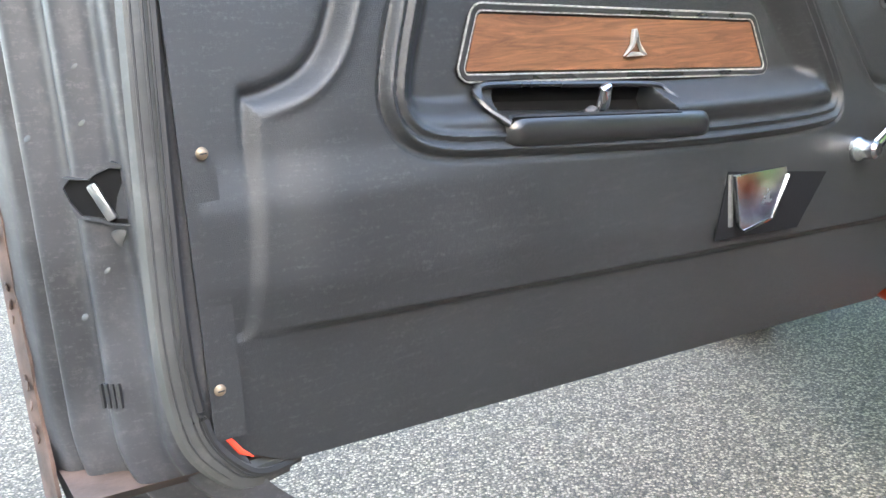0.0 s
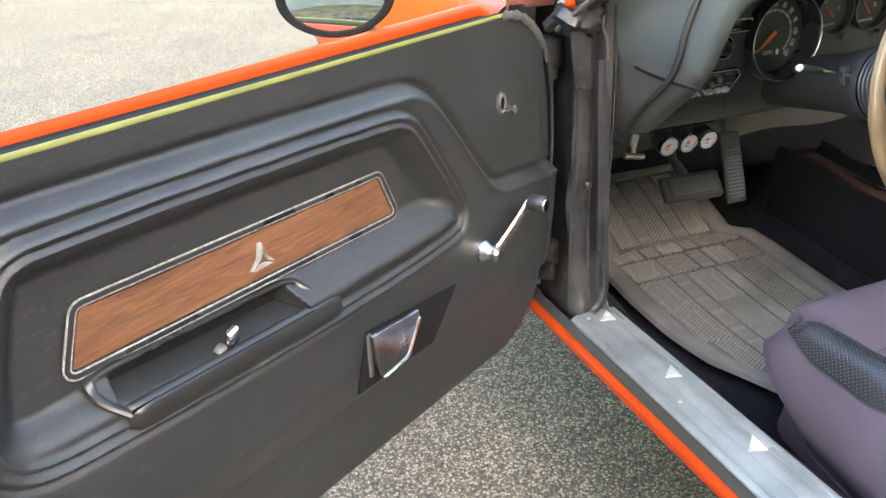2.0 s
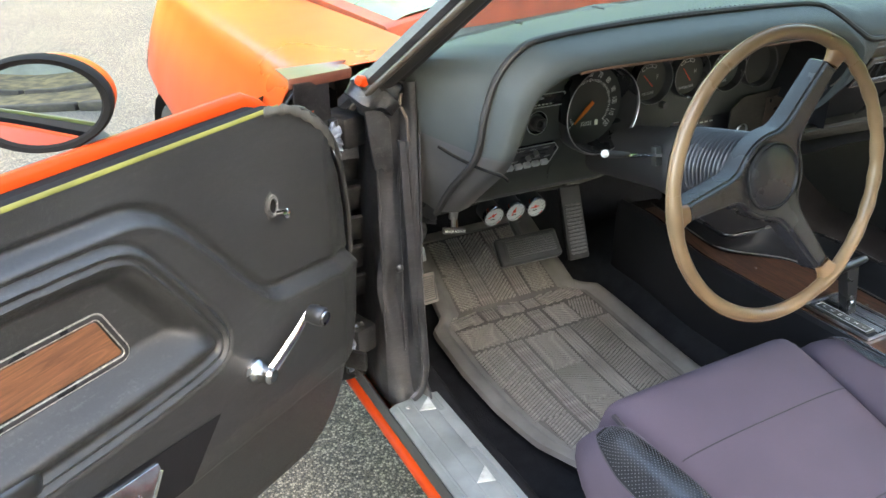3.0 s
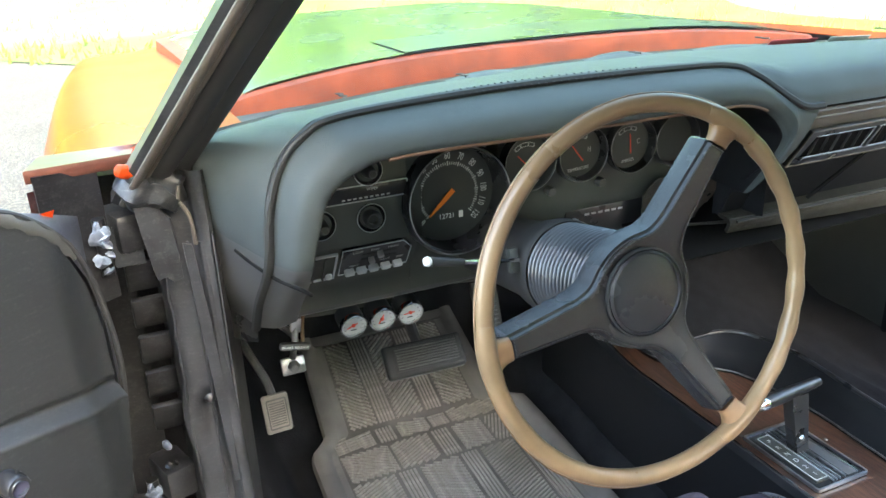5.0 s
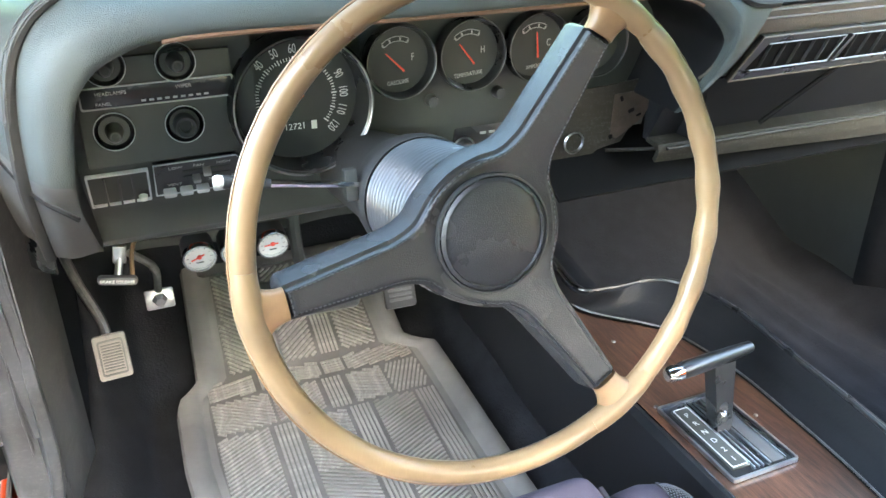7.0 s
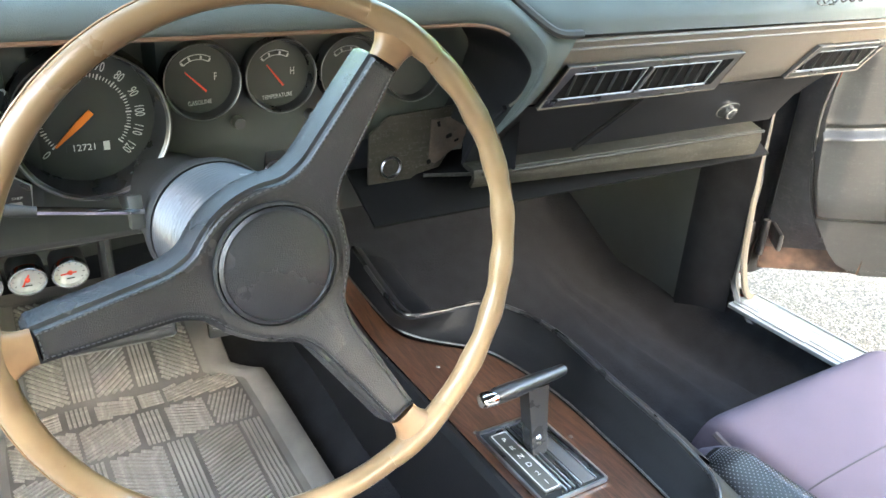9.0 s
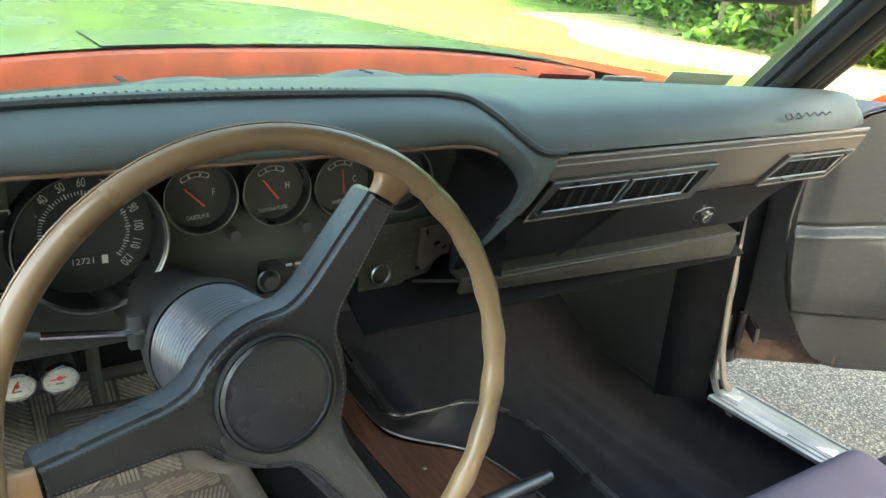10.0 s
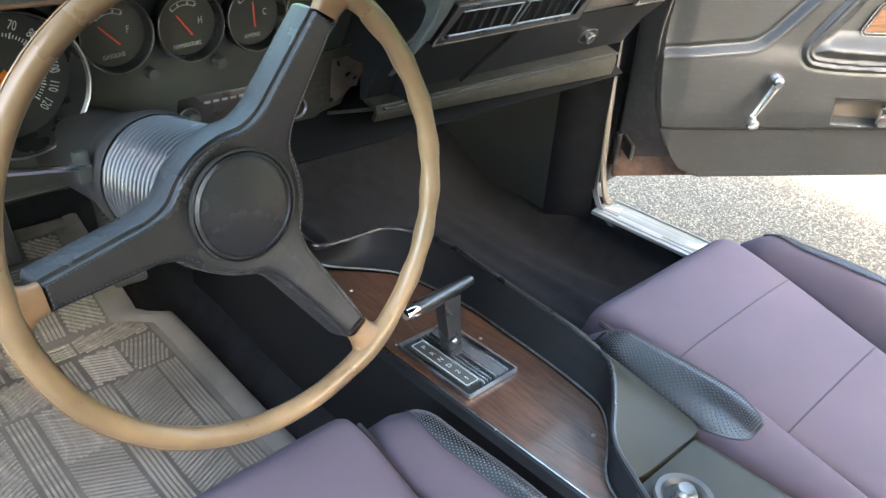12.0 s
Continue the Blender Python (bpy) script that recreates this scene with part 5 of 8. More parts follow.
            r = [(-0.625, 0.938 - dn), (-0.66, 0.935 - dn), (-0.74, 0.930 - dn), (-0.82, 0.926 - dn), (-0.855, 0.918 - dn), (-0.875, 0.900 - dn), (-0.895, 0.86 - dn), (-0.925, 0.78 - dn), (-0.945, 0.70 - dn), (-0.935, 0.67 - dn), (-0.925, 0.55)]
            low = 0.315 + 0.345 * max(0, 1 - ((y - 1.10) / 0.37) ** 2) ** 0.5
            r += [(-0.915, 0.45), (-0.905, 0.315)]
            r = spline([(x + 0.05 * g ** 3, z) for x, z in r], 44)
            rows.append([(k(x), y, max(z, low)) for x, z in r])
        part("fender", grid(rows, 0.0015), ORANGE, t, "glossy orange front fender with sharp crease")
        ln = [[(k(x), y, z) for x, z in ((-0.84, 0.90), (-0.868, 0.86), (-0.905, 0.76), (-0.915, 0.66), (-0.905, 0.5), (-0.895, 0.34), (-0.76, 0.34))] for y in (0.135, 0.5, 0.74)]
        part("fender_liner", grid(ln, 0.002), PILLAR, t, "grimy black inside of the fender")
        part("wheel_well", lathe([(0.34, -0.10), (0.36, 0.12), (0.0, 0.12)], 24, Matrix.Translation((k(-0.82), 1.10, 0.32)) @ pose(0, 0, 0, 0, sx * -90, 0)), BLACKRUB, t, "dark wheel well")
        part("wheel", lathe([(0, 0.09), (0.17, 0.10), (0.20, 0.11), (0.23, 0.10), (0.30, 0.11), (0.325, 0.08), (0.325, -0.08), (0.28, -0.1)], 32, Matrix.Translation((k(-0.80), 1.10, 0.325)) @ pose(0, 0, 0, 0, sx * 90, 0)), BLACKRUB, t, "black tyre in the wheel arch")
        # fender's rear flange at the door gap
        fl = [[(k(x), y, z) for x, z in ((-0.862, 0.905), (-0.880, 0.885), (-0.905, 0.83), (-0.928, 0.74), (-0.932, 0.68), (-0.92, 0.5), (-0.905, 0.32))] for y in (0.122, 0.142)]
        part("fender_flange", grid(fl, 0.002), PILLAR, t)
        # rear quarter behind the door opening
        q = [[(k(x), y, z) for x, z in ((-0.69, 0.34), (-0.75, 0.36), (-0.80, 0.45), (-0.80, 0.80), (-0.74, 0.93))] for y in (-1.22, -1.30, -2.3)]
        part("rear_quarter", grid(q, 0.01), ORANGE, t, "orange rear quarter")
    # hood: orange border, black panel with a low centre rise
    def hood_z(x, y):
        return 0.960 + 0.010 * math.exp(-(x / 0.45) ** 4) - 0.030 * max(0, y - 0.5) ** 1.6 * 0.5 - 0.02 * (abs(x) / 0.6) ** 4

    def hood_rear(x):
        return 0.375 + 0.03 - 0.19 * x * x

    rows = []
    for x in np.linspace(-0.615, 0.615, 48):
        y0 = hood_rear(x)
        r = [(x, y0 - 0.010, hood_z(x, y0) - 0.050), (x, y0 - 0.004, hood_z(x, y0) - 0.012), (x, y0, hood_z(x, y0) - 0.003)]
        r += [(x, y, hood_z(x, y)) for y in np.linspace(y0 + 0.008, 1.50 - 0.25 * x * x, 40)]
        r += [(x, 1.52 - 0.25 * x * x, hood_z(x, 1.50) - 0.03)]
        rows.append(r)
    rows.insert(0, [(x - 0.002, y, z - 0.045) for x, y, z in rows[0]])
    rows.append([(x + 0.002, y, z - 0.045) for x, y, z in rows[-1]])
    part("hood", grid(rows, 0.001), HOODLIP, t, "orange hood edge and rear lip")
    rows = []
    for x in np.linspace(-0.585, 0.585, 48):
        y0 = hood_rear(x) + 0.022
        rows.append([(x, y, hood_z(x, y) + 0.0045 - 0.004 * sstep((abs(x) - 0.57) / 0.015)) for y in np.linspace(y0, 1.47 - 0.25 * x * x, 40)])
    part("hood_panel", grid(rows), HOOD, t, "glossy black hood centre mirroring the lawn")
    rows = []
    for x in np.linspace(-0.28, 0.57, 30):
        y0 = hood_rear(x) + 0.028
        rows.append([(x, y, hood_z(x, y) + 0.0065) for y in np.linspace(y0, y0 + 0.20 + 0.02 * math.sin(x * 11), 12)])
    part("hood_patch", grid(rows), HOODDULL, t, "dulled black patch at the rear of the hood")
    # cowl between hood and glass; its dark colour paints the glass's dash reflection
    rows = [[(x, base_y(x) + 0.012, 0.935), (x, base_y(x) + 0.03, 0.925), (x, hood_rear(x) - 0.03, 0.918), (x, hood_rear(x) - 0.004, 0.915)] for x in np.linspace(-0.72, 0.72, 30)]
    part("cowl", grid(rows, 0.002), DUSTY, t, "black cowl, toned for the dash mirrored in the glass")
    rows = [[(x, base_y(x) + a, 0.947 + b) for a, b in ((0.004, 0.0), (0.008, 0.007), (0.016, 0.004), (0.02, -0.012))] for x in np.linspace(-0.72, 0.72, 40)]
    part("screen_moulding", grid(rows, 0.001), DUSTY, t, "thin dull windscreen moulding")
    # windscreen
    rows = []
    for x in np.linspace(-0.71, 0.71, 30):
        x1 = x * 0.80
        rows.append([(x + (x1 - x) * q, base_y(x) * (1 - q) + (-0.28 - 0.12 * x1 * x1 * 1.4) * q + 0.02 * math.sin(q * math.pi), 0.94 + 0.345 * q) for q in np.linspace(0, 1, 10)])
    g = part("windscreen", grid(rows), GLASS, t, "clear windscreen with old stickers")
    g.visible_shadow = False

    def on_glass(x, q):
        x1 = x * 0.80
        return Vector((x + (x1 - x) * q, base_y(x) * (1 - q) + (-0.28 - 0.12 * x1 * x1 * 1.4) * q + 0.02 * math.sin(q * math.pi), 0.94 + 0.345 * q))
    for x, q, w, h, mt, lb in ((0.50, 0.045, 0.075, 0.022, PAPER, "faded inspection sticker"), (0.62, 0.075, 0.11, 0.035, PAPER, "pale paper sticker"), (0.40, 0.045, 0.09, 0.020, REDPRINT, "faded red sticker")):
        a = on_glass(x, q)
        e1 = (on_glass(x + 0.01, q) - a).normalized()
        e2 = (on_glass(x, q + 0.02) - a).normalized()
        nn = e1.cross(e2).normalized()
        mm = Matrix((e1, e2, nn)).transposed().to_4x4()
        mm.translation = a - nn * 0.003
        part("sticker", prism([(-w / 2, -h / 2), (w / 2, -h / 2), (w / 2, h / 2), (-w / 2, h / 2)], 0.0006, mm), mt, g, lb, smooth=False)
    # roof, header and rear closing
    rows = [[(x, y, 1.315 - 0.05 * x * x + 0.03 * math.sin((y + 2.0) / 1.7 * math.pi)) for y in np.linspace(-0.28, -2.0, 10)] for x in np.linspace(-0.60, 0.60, 12)]
    part("roof", grid(rows, 0.03), ORANGE, t, "roof over the cabin")
    rows = [[(x, y, 1.285 - 0.05 * x * x) for y in np.linspace(-0.30, -2.0, 8)] for x in np.linspace(-0.585, 0.585, 8)]
    part("headliner", grid(rows), HEADLIN, t)
    rows = [[(x, -0.29 - 0.1 * x * x, 1.29), (x, -0.32 - 0.1 * x * x, 1.262), (x, -0.38 - 0.1 * x * x, 1.272)] for x in np.linspace(-0.59, 0.59, 12)]
    part("header", grid(rows, 0.004), PILLAR, t)
    rows = [[(x, -2.0 - 0.3 * (1.3 - z), z) for z in (0.25, 0.6, 0.9)] for x in (-0.75, 0.0, 0.75)]
    part("rear_wall", grid(rows, 0.01), HEADLIN, t)
    return t


def rear_mirror():
    t = thing("rear_view_mirror", "black rear-view mirror hung from the header", "mirror", pose(0.100, -0.305, 1.150, -22, 0, -14))
    part("shell", rbox(0.27, 0.035, 0.068, 0.016, seg=3), PLASTIC, t)
    part("glass", prism(rrect(0.255, 0.054, 0.018), 0.001, pose(0, -0.0180, 0, 90, 0, 0)), MIRROR, t)
    part("stem", tube([(0, 0.015, 0.02), (0, 0.06, 0.09)], 0.008, 8), PLASTIC, t)


# ---- dashboard ----
def dashboard():
    t = thing("dashboard", "black padded dashboard with stitched cluster hood", "dashboard", pose(0, 0, 0))
    inner = [(-0.612, 0.03, 0.690), (-0.616, -0.030, 0.74), (-0.618, -0.105, 0.806), (-0.609, -0.132, 0.870), (-0.597, -0.140, 0.910), (-0.566, -0.144, 0.936), (-0.505, -0.146, 0.949), (-0.306, -0.146, 0.948), (-0.10, -0.146, 0.948), (-0.020, -0.146, 0.946), (0.026, -0.146, 0.930), (0.056, -0.146, 0.902), (0.062, -0.140, 0.880), (0.050, -0.126, 0.842), (0.032, -0.112, 0.806)]
    stitch = [(-0.662, 0.040, 0.690), (-0.661, -0.010, 0.75), (-0.656, -0.078, 0.822), (-0.650, -0.092, 0.890), (-0.636, -0.098, 0.940), (-0.606, -0.100, 0.974), (-0.555, -0.100, 0.990), (-0.360, -0.096, 0.997), (-0.12, -0.096, 0.995), (-0.018, -0.100, 0.990), (0.020, -0.115, 0.974), (0.055, -0.138, 0.946), (0.078, -0.148, 0.932), (0.11, -0.150, 0.930)]
    back = [(-0.690, 0.080, 0.700), (-0.702, 0.062, 0.76), (-0.708, 0.050, 0.84), (-0.712, 0.045, 0.90), (-0.712, 0.048, 0.938), (-0.68, 0.072, 0.950), (-0.600, 0.112, 0.952), (-0.36, 0.208, 0.952), (-0.12, 0.255, 0.952), (0.0, 0.262, 0.952), (0.04, 0.262, 0.952), (0.08, 0.260, 0.952), (0.11, 0.258, 0.952), (0.14, 0.255, 0.952)]
    n = 110
    I, S, B = spline(inner, n), spline(stitch, n), spline(back, n)
    rows, lining = [], []
    for a, b in zip(I, S):
        deep = a + np.array((0.0, 0.14, 0.002))
        m1 = a + np.array((0, -0.006, 0.004))
        mid = (a + b) / 2 + np.array((-0.002, -0.020, 0.004))
        pr = [a + np.array((0, 0.010, -0.003)), a, m1 * 0.75 + mid * 0.25, mid, mid * 0.35 + b * 0.65 + np.array((0, -0.004, 0.001)), b]
        rows.append(spline(pr, 14))
        lining.append([deep, (deep + rows[-1][0]) / 2, rows[-1][0]])
    leg = int(np.argmax(S[:, 2] > 0.816))
    part("cluster_hood", grid(rows[leg:]), PAD, t, "black vinyl hood round the instruments")
    part("hood_leg", grid(rows[:leg + 1]), PLASTIC, t, "darker lower leg of the hood below the open seam")
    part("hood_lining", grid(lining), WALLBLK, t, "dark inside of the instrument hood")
    part("seam_welt", tube(S + 0.0036 * (S - np.array((-0.30, 0.06, 0.85))) / np.linalg.norm(S - np.array((-0.30, 0.06, 0.85)), axis=1)[:, None], 0.0066, 8, flat=0.8), BLACKRUB, t, "dark sewn welt")
    fine = spline(S, 330)
    tn = np.gradient(fine, axis=0)
    tn /= np.linalg.norm(tn, axis=1)[:, None]
    away = fine - np.array((-0.30, 0.06, 0.85))
    away /= np.linalg.norm(away, axis=1)[:, None]
    across = np.cross(tn, away)
    for side in (-0.0042, 0.0042):
        bm = bmesh.new()
        for i in range(60, 326):
            c = fine[i] + away[i] * 0.0086 + across[i] * side
            tube([c - tn[i] * 0.0013, c + tn[i] * 0.0013 + across[i] * 0.0008], 0.0006, 4, bm=bm)
        tagged(part("stitching", bm, RUBBER, t, "dull thread stitches"), kind="stuff")
    # pad from the seam back to the glass, and along the passenger side
    rx = np.linspace(0.11, 0.775, 40)
    S2 = np.vstack([S, [(x, -0.152 + 0.02 * sstep((x - 0.70) / 0.08), 0.930 - 0.004 * (x - 0.1)) for x in rx[1:]]])
    B2 = np.vstack([B[:-1], [(x + 0.03 * (1 - (x - 0.11) / 0.66), base_y(x) - 0.005, 0.952) for x in rx]])
    rows = []
    for i, (a, b) in enumerate(zip(S2, B2)):
        f = sstep((a[0] + 0.02) / 0.10)
        endd = sstep((a[0] - 0.735) / 0.045)
        c1 = a + (b - a) * 0.04 + np.array((0, -0.006 * f, 0.022 * f))
        c2 = a + (b - a) * 0.14 + np.array((0, 0.0, 0.045 * f + 0.001 * (1 - f)))
        c3 = a + (b - a) * 0.55 + np.array((0, 0, 0.030 * f + 0.004 * (1 - f) * (b[2] > 0.945)))
        pr = spline([a, c1, c2, c3, b], 16)
        pr[:, 2] -= endd * 0.022 * np.sin(np.linspace(0, 1, 16) * math.pi)
        rows.append(pr)
    part("dash_pad", grid(rows[leg:]), PAD, t, "blue-black padded dash top with small cracks")
    part("pad_end", grid(rows[:leg + 1]), PLASTIC, t, "black lower end of the dash")
    end = [rows[-1], [(0.783, p[1] * 0.8, p[2] * 0.6 + 0.36) for p in rows[-1]], [(0.778, -0.02, 0.86)] * 16]
    part("pad_end", grid(end), PAD, t)
    # creased ridges of the pad at the glass
    for x0, x1, h in ((-0.30, -0.16, 0.006), (-0.02, 0.12, 0.009), (0.20, 0.34, 0.004), (-0.62, -0.55, 0.003)):
        rr = [[(x, base_y(x) - 0.055 + a, 0.956 + h * math.sin((x - x0) / (x1 - x0) * math.pi) * b) for a, b in ((0, 0), (0.02, 0.9), (0.035, 1.0), (0.04, 0.2))] for x in np.linspace(x0, x1, 14)]
        part("curled_flap", grid(rr, 0.0015), PAD, t, "curled edge of cracked vinyl")
    for x, y, a in ((-0.33, 0.06, 30), (-0.02, 0.08, -20), (0.22, 0.06, 15), (0.45, 0.02, -40), (-0.52, 0.02, 5)):
        zc = [(x + (0.004 if i % 2 else -0.004), y + i * 0.008, 0.0) for i in range(5)]
        part("crack", tube([(p[0], p[1], 0.986 if p[0] < 0 else 0.990) for p in zc], 0.0012, 4), FACE, t)
    # passenger fascia
    def fas(z):
        return np.interp(z, [0.70, 0.725, 0.745, 0.752, 0.80, 0.845, 0.855, 0.90, 0.928], [-0.075, -0.082, -0.078, -0.055, -0.075, -0.112, -0.122, -0.138, -0.148])
    rows = []
    for x in np.linspace(0.0, 1, 40):
        r = []
        for z in np.linspace(0.845, 0.926, 12):
            xl = np.interp(z, [0.82, 0.88, 0.926], [0.040, 0.066, 0.085])
            xr = 0.770 - 0.10 * sstep((0.90 - z) / 0.07)
            r.append((xl + (xr - xl) * x, fas(z), z))
        rows.append(r)
    part("fascia", grid(rows, 0.003), FASCIA, t, "brown-grey plastic passenger fascia")
    for dz, r_ in ((0.922, 0.0035), (0.912, 0.003)):
        part("fascia_bead", tube([(x, fas(dz) - 0.002, dz) for x in np.linspace(0.088, 0.766, 20)], r_, 6), FASCIA, t)
    rows = [[(xl + (0.665 - 0.05 * (0.845 - z) / 0.1 - xl) * q, fas(z) + 0.004, z) for z, xl in ((0.757, 0.03), (0.80, 0.035), (0.843, 0.045))] for q in np.linspace(0, 1, 20)]
    part("glovebox_door", grid(rows, 0.006), WALLBLK, t, "dark glovebox door")
    rows = [[(x, fas(z) - 0.004, 0.760 - 0.006 * x - (0.752 - z) * (0.50 + 0.45 * x / 0.6)) for z in (0.700, 0.715, 0.728, 0.745, 0.752)] for x in np.linspace(0.03, 0.575, 16)]
    part("lower_lip", grid(rows, 0.006), OLIVEPL, t, "brown-grey lower edge of the dash")
    part("lip_bead", tube([(x, -0.088, 0.752 - 0.006 * x) for x in (0.04, 0.3, 0.573)], 0.0026, 6), OLIVEPL, t)
    # Near-black sheet painted in for the shade under the dash.
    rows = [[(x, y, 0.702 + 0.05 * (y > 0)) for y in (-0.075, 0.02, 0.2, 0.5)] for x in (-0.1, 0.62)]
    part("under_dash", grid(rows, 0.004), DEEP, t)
    lk = Matrix.Translation((0.498, -0.070, 0.785)) @ FACE_BACK @ pose(0, 0, 0, 24, 0, 0)
    part("lock_recess", lathe([(0, 0.0006), (0.012, 0.0010), (0.0135, 0.0022), (0.0150, 0.0)], 24, lk @ Matrix.Diagonal((1.75, 1.0, 1, 1))), FACE, t, "dark oval recess round the lock")
    g = part("glovebox_lock", lathe([(0.0072, 0.011), (0.0100, 0.0105), (0.0108, 0.007), (0.0108, 0.0)], 22, lk), CHROME, t, "chrome-ringed glovebox lock")
    part("lock_face", lathe([(0, 0.0122), (0.004, 0.0118), (0.0074, 0.0104)], 18, lk), GLOSSBLACK, g)
    part("glove_pull", rbox(0.065, 0.004, 0.004, 0.001, Matrix.Translation((0.125, -0.072, 0.800)) @ pose(0, 0, 0, 0, 0, 0)), STEEL, t)
    part("glove_gap", tube([(0.19, -0.078, 0.762), (0.28, -0.106, 0.836)], 0.003, 6), DEEP, t)
    # fascia vents
    def vent(x0, x1, z0, z1, n, slant, halves=((0.0, 1.0),)):
        m = Matrix.Translation(((x0 + x1) / 2, fas((z0 + z1) / 2) - 0.0045, (z0 + z1) / 2)) @ FACE_BACK @ pose(0, 0, 0, 19, 0, 0)
        w, h = x1 - x0, z1 - z0
        o = [(-w / 2, -h / 2), (w / 2 - slant, -h / 2), (w / 2, h / 2), (-w / 2 + slant, h / 2)]
        i = [(a * 0.91, b * 0.70) for a, b in o]
        v = part("vent", frame_ring(o, i, 0.007, m), GLOSSBLACK, t, "black dash air vent with chrome sill", smooth=False)
        # Near-black backing: the shade inside the vent is put in its colour.
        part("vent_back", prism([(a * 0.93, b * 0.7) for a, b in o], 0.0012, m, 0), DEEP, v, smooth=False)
        for k in range(n):
            x = (-0.40 + 0.80 * (k + 0.5) / n) * w
            part("vane", rbox(0.0008, h * 0.62, 0.004, 0.0002, m @ pose(x, 0, 0.003, 0, 0, -8)), BLACKRUB, v)
        part("vent_trim", tube([m @ Vector((a, b_, 0.0072)) for a, b_ in [(p[0] * 1.0, p[1] * 1.0) for p in o] + o[:1]], 0.0014, 5), FASCIA, v, "thin brown rim round the vent")
        for f0, f1 in halves:
            q = [(-w * 0.42 + slant * 0.25 + (w * 0.80 - slant * 0.45) * f, sg) for f, sg in ((f0, -1), (f1, -1), (f1, 1), (f0, 1))]
            ring = [m @ Vector((a + slant * 0.26 * sg, 0.31 * h * sg, 0.0062)) for a, sg in q]
            part("vent_trim", tube(ring[:2], 0.0014, 6), GUNMETAL, v, "thin chrome trim")
            part("vent_trim", tube(ring[2:], 0.0009, 6), GUNMETAL, v)
            part("vent_trim", tube([ring[1], ring[2]], 0.0008, 6), GUNMETAL, v)
        return v, m
    v, m = vent(0.080, 0.408, 0.842, 0.896, 12, 0.026, ((0.0, 0.47), (0.50, 1.0)))
    part("divider", rbox(0.005, 0.036, 0.004, 0.001, m @ pose(-0.004, 0, 0.0060, 0, 0, -24)), GLOSSBLACK, v)
    vent(0.530, 0.748, 0.846, 0.894, 7, 0.045)
    # raised script on the pad end: plain waved bar
    bx = [(0.525 + 0.105 * q, -0.158 - 0.002 * q, 0.957 + 0.0032 * math.sin(q * 34) * (1 - 0.4 * q)) for q in np.linspace(0, 1, 60)]
    part("script_badge", tube(bx, 0.0011, 5), GLOSSBLACK, t, "small dark script ornament")
    part("script_swash", tube(spline([(0.540, -0.157, 0.964), (0.522, -0.157, 0.960), (0.530, -0.157, 0.952), (0.56, -0.158, 0.952)], 14), 0.0012, 5), GLOSSBLACK, t)

    # instrument panel
    yb = -0.005
    rows = [[(x, y, z) for y, z in ((yb, 0.955), (yb, 0.86), (yb + 0.005, 0.80), (yb + 0.030, 0.765), (yb + 0.055, 0.73), (yb + 0.062, 0.715), (yb + 0.06, 0.69), (yb + 0.09, 0.682))] for x in np.linspace(-0.625, -0.435, 8)]
    part("left_panel", grid(rows), CLUSTER, t, "black switch panel")
    rows = []
    for x in (-0.436, -0.40, -0.36, -0.326, -0.316, -0.28, -0.24, -0.20, -0.15, -0.10, -0.05, 0.0, 0.04, 0.075):
        d = 0.024 if x < -0.32 else 0.007
        low_ = sstep((x + 0.25) / 0.04)
        rows.append([(x, y, z) for y, z in ((yb + d, 0.955), (yb + d, 0.80), (yb + d + 0.004, 0.785), (yb + 0.045 - 0.026 * low_, 0.75), (yb + 0.055 - 0.035 * low_, 0.72), (yb + 0.06 - 0.04 * low_, 0.69))])
    part("cluster_panel", grid(rows), CLUSTER, t, "black instrument panel with radio opening")
    part("copper_strip", tube([p + np.array((0, 0.001, -0.002)) for p in I[45:77]], 0.0022, 6), COPPER, t, "copper coloured strip under the hood")
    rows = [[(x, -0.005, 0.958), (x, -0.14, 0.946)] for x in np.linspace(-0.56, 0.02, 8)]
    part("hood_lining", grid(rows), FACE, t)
    # plate with four knobs
    part("knob_plate", rbox(0.150, 0.006, 0.108, 0.002, Matrix.Translation((-0.532, yb - 0.004, 0.853))), CLUSTER, t, "flat switch plate")
    part("print_bar", rbox(0.148, 0.003, 0.020, 0.001, Matrix.Translation((-0.530, yb - 0.008, 0.874 - 0.004))), GLOSSBLACK, t)
    part("print_frame", frame_ring(rrect(0.146, 0.022, 0.002, 2), rrect(0.143, 0.019, 0.002, 2), 0.001, Matrix.Translation((-0.530, yb - 0.0095, 0.870)) @ FACE_BACK), DIMPRINT, t)
    for x, z, pulled in ((-0.575, 0.900, 1), (-0.510, 0.898, 1), (-0.577, 0.836, 1), (-0.510, 0.835, 0)):
        km = Matrix.Translation((x, yb - 0.007, z)) @ FACE_BACK @ Matrix.Diagonal((0.82, 0.82, 1, 1))
        kn = part("switch", lathe([(0.0235, 0.0), (0.0235, 0.003), (0.0215, 0.004), (0.0205, 0.0025), (0.017, -0.001), (0.012, -0.002)], 28, km), GLOSSBLACK, t, "round black switch in a ringed well")
        part("well_ring", lathe([(0.0236, 0.002), (0.0238, 0.0042), (0.0230, 0.0046), (0.0226, 0.0040)], 28, km), PALE, kn)
        if pulled:
            part("knob", lathe([(0, 0.022), (0.006, 0.022), (0.008, 0.020), (0.0095, 0.012), (0.011, 0.0), (0.010, -0.001)], 20, km), PLASTIC, kn)
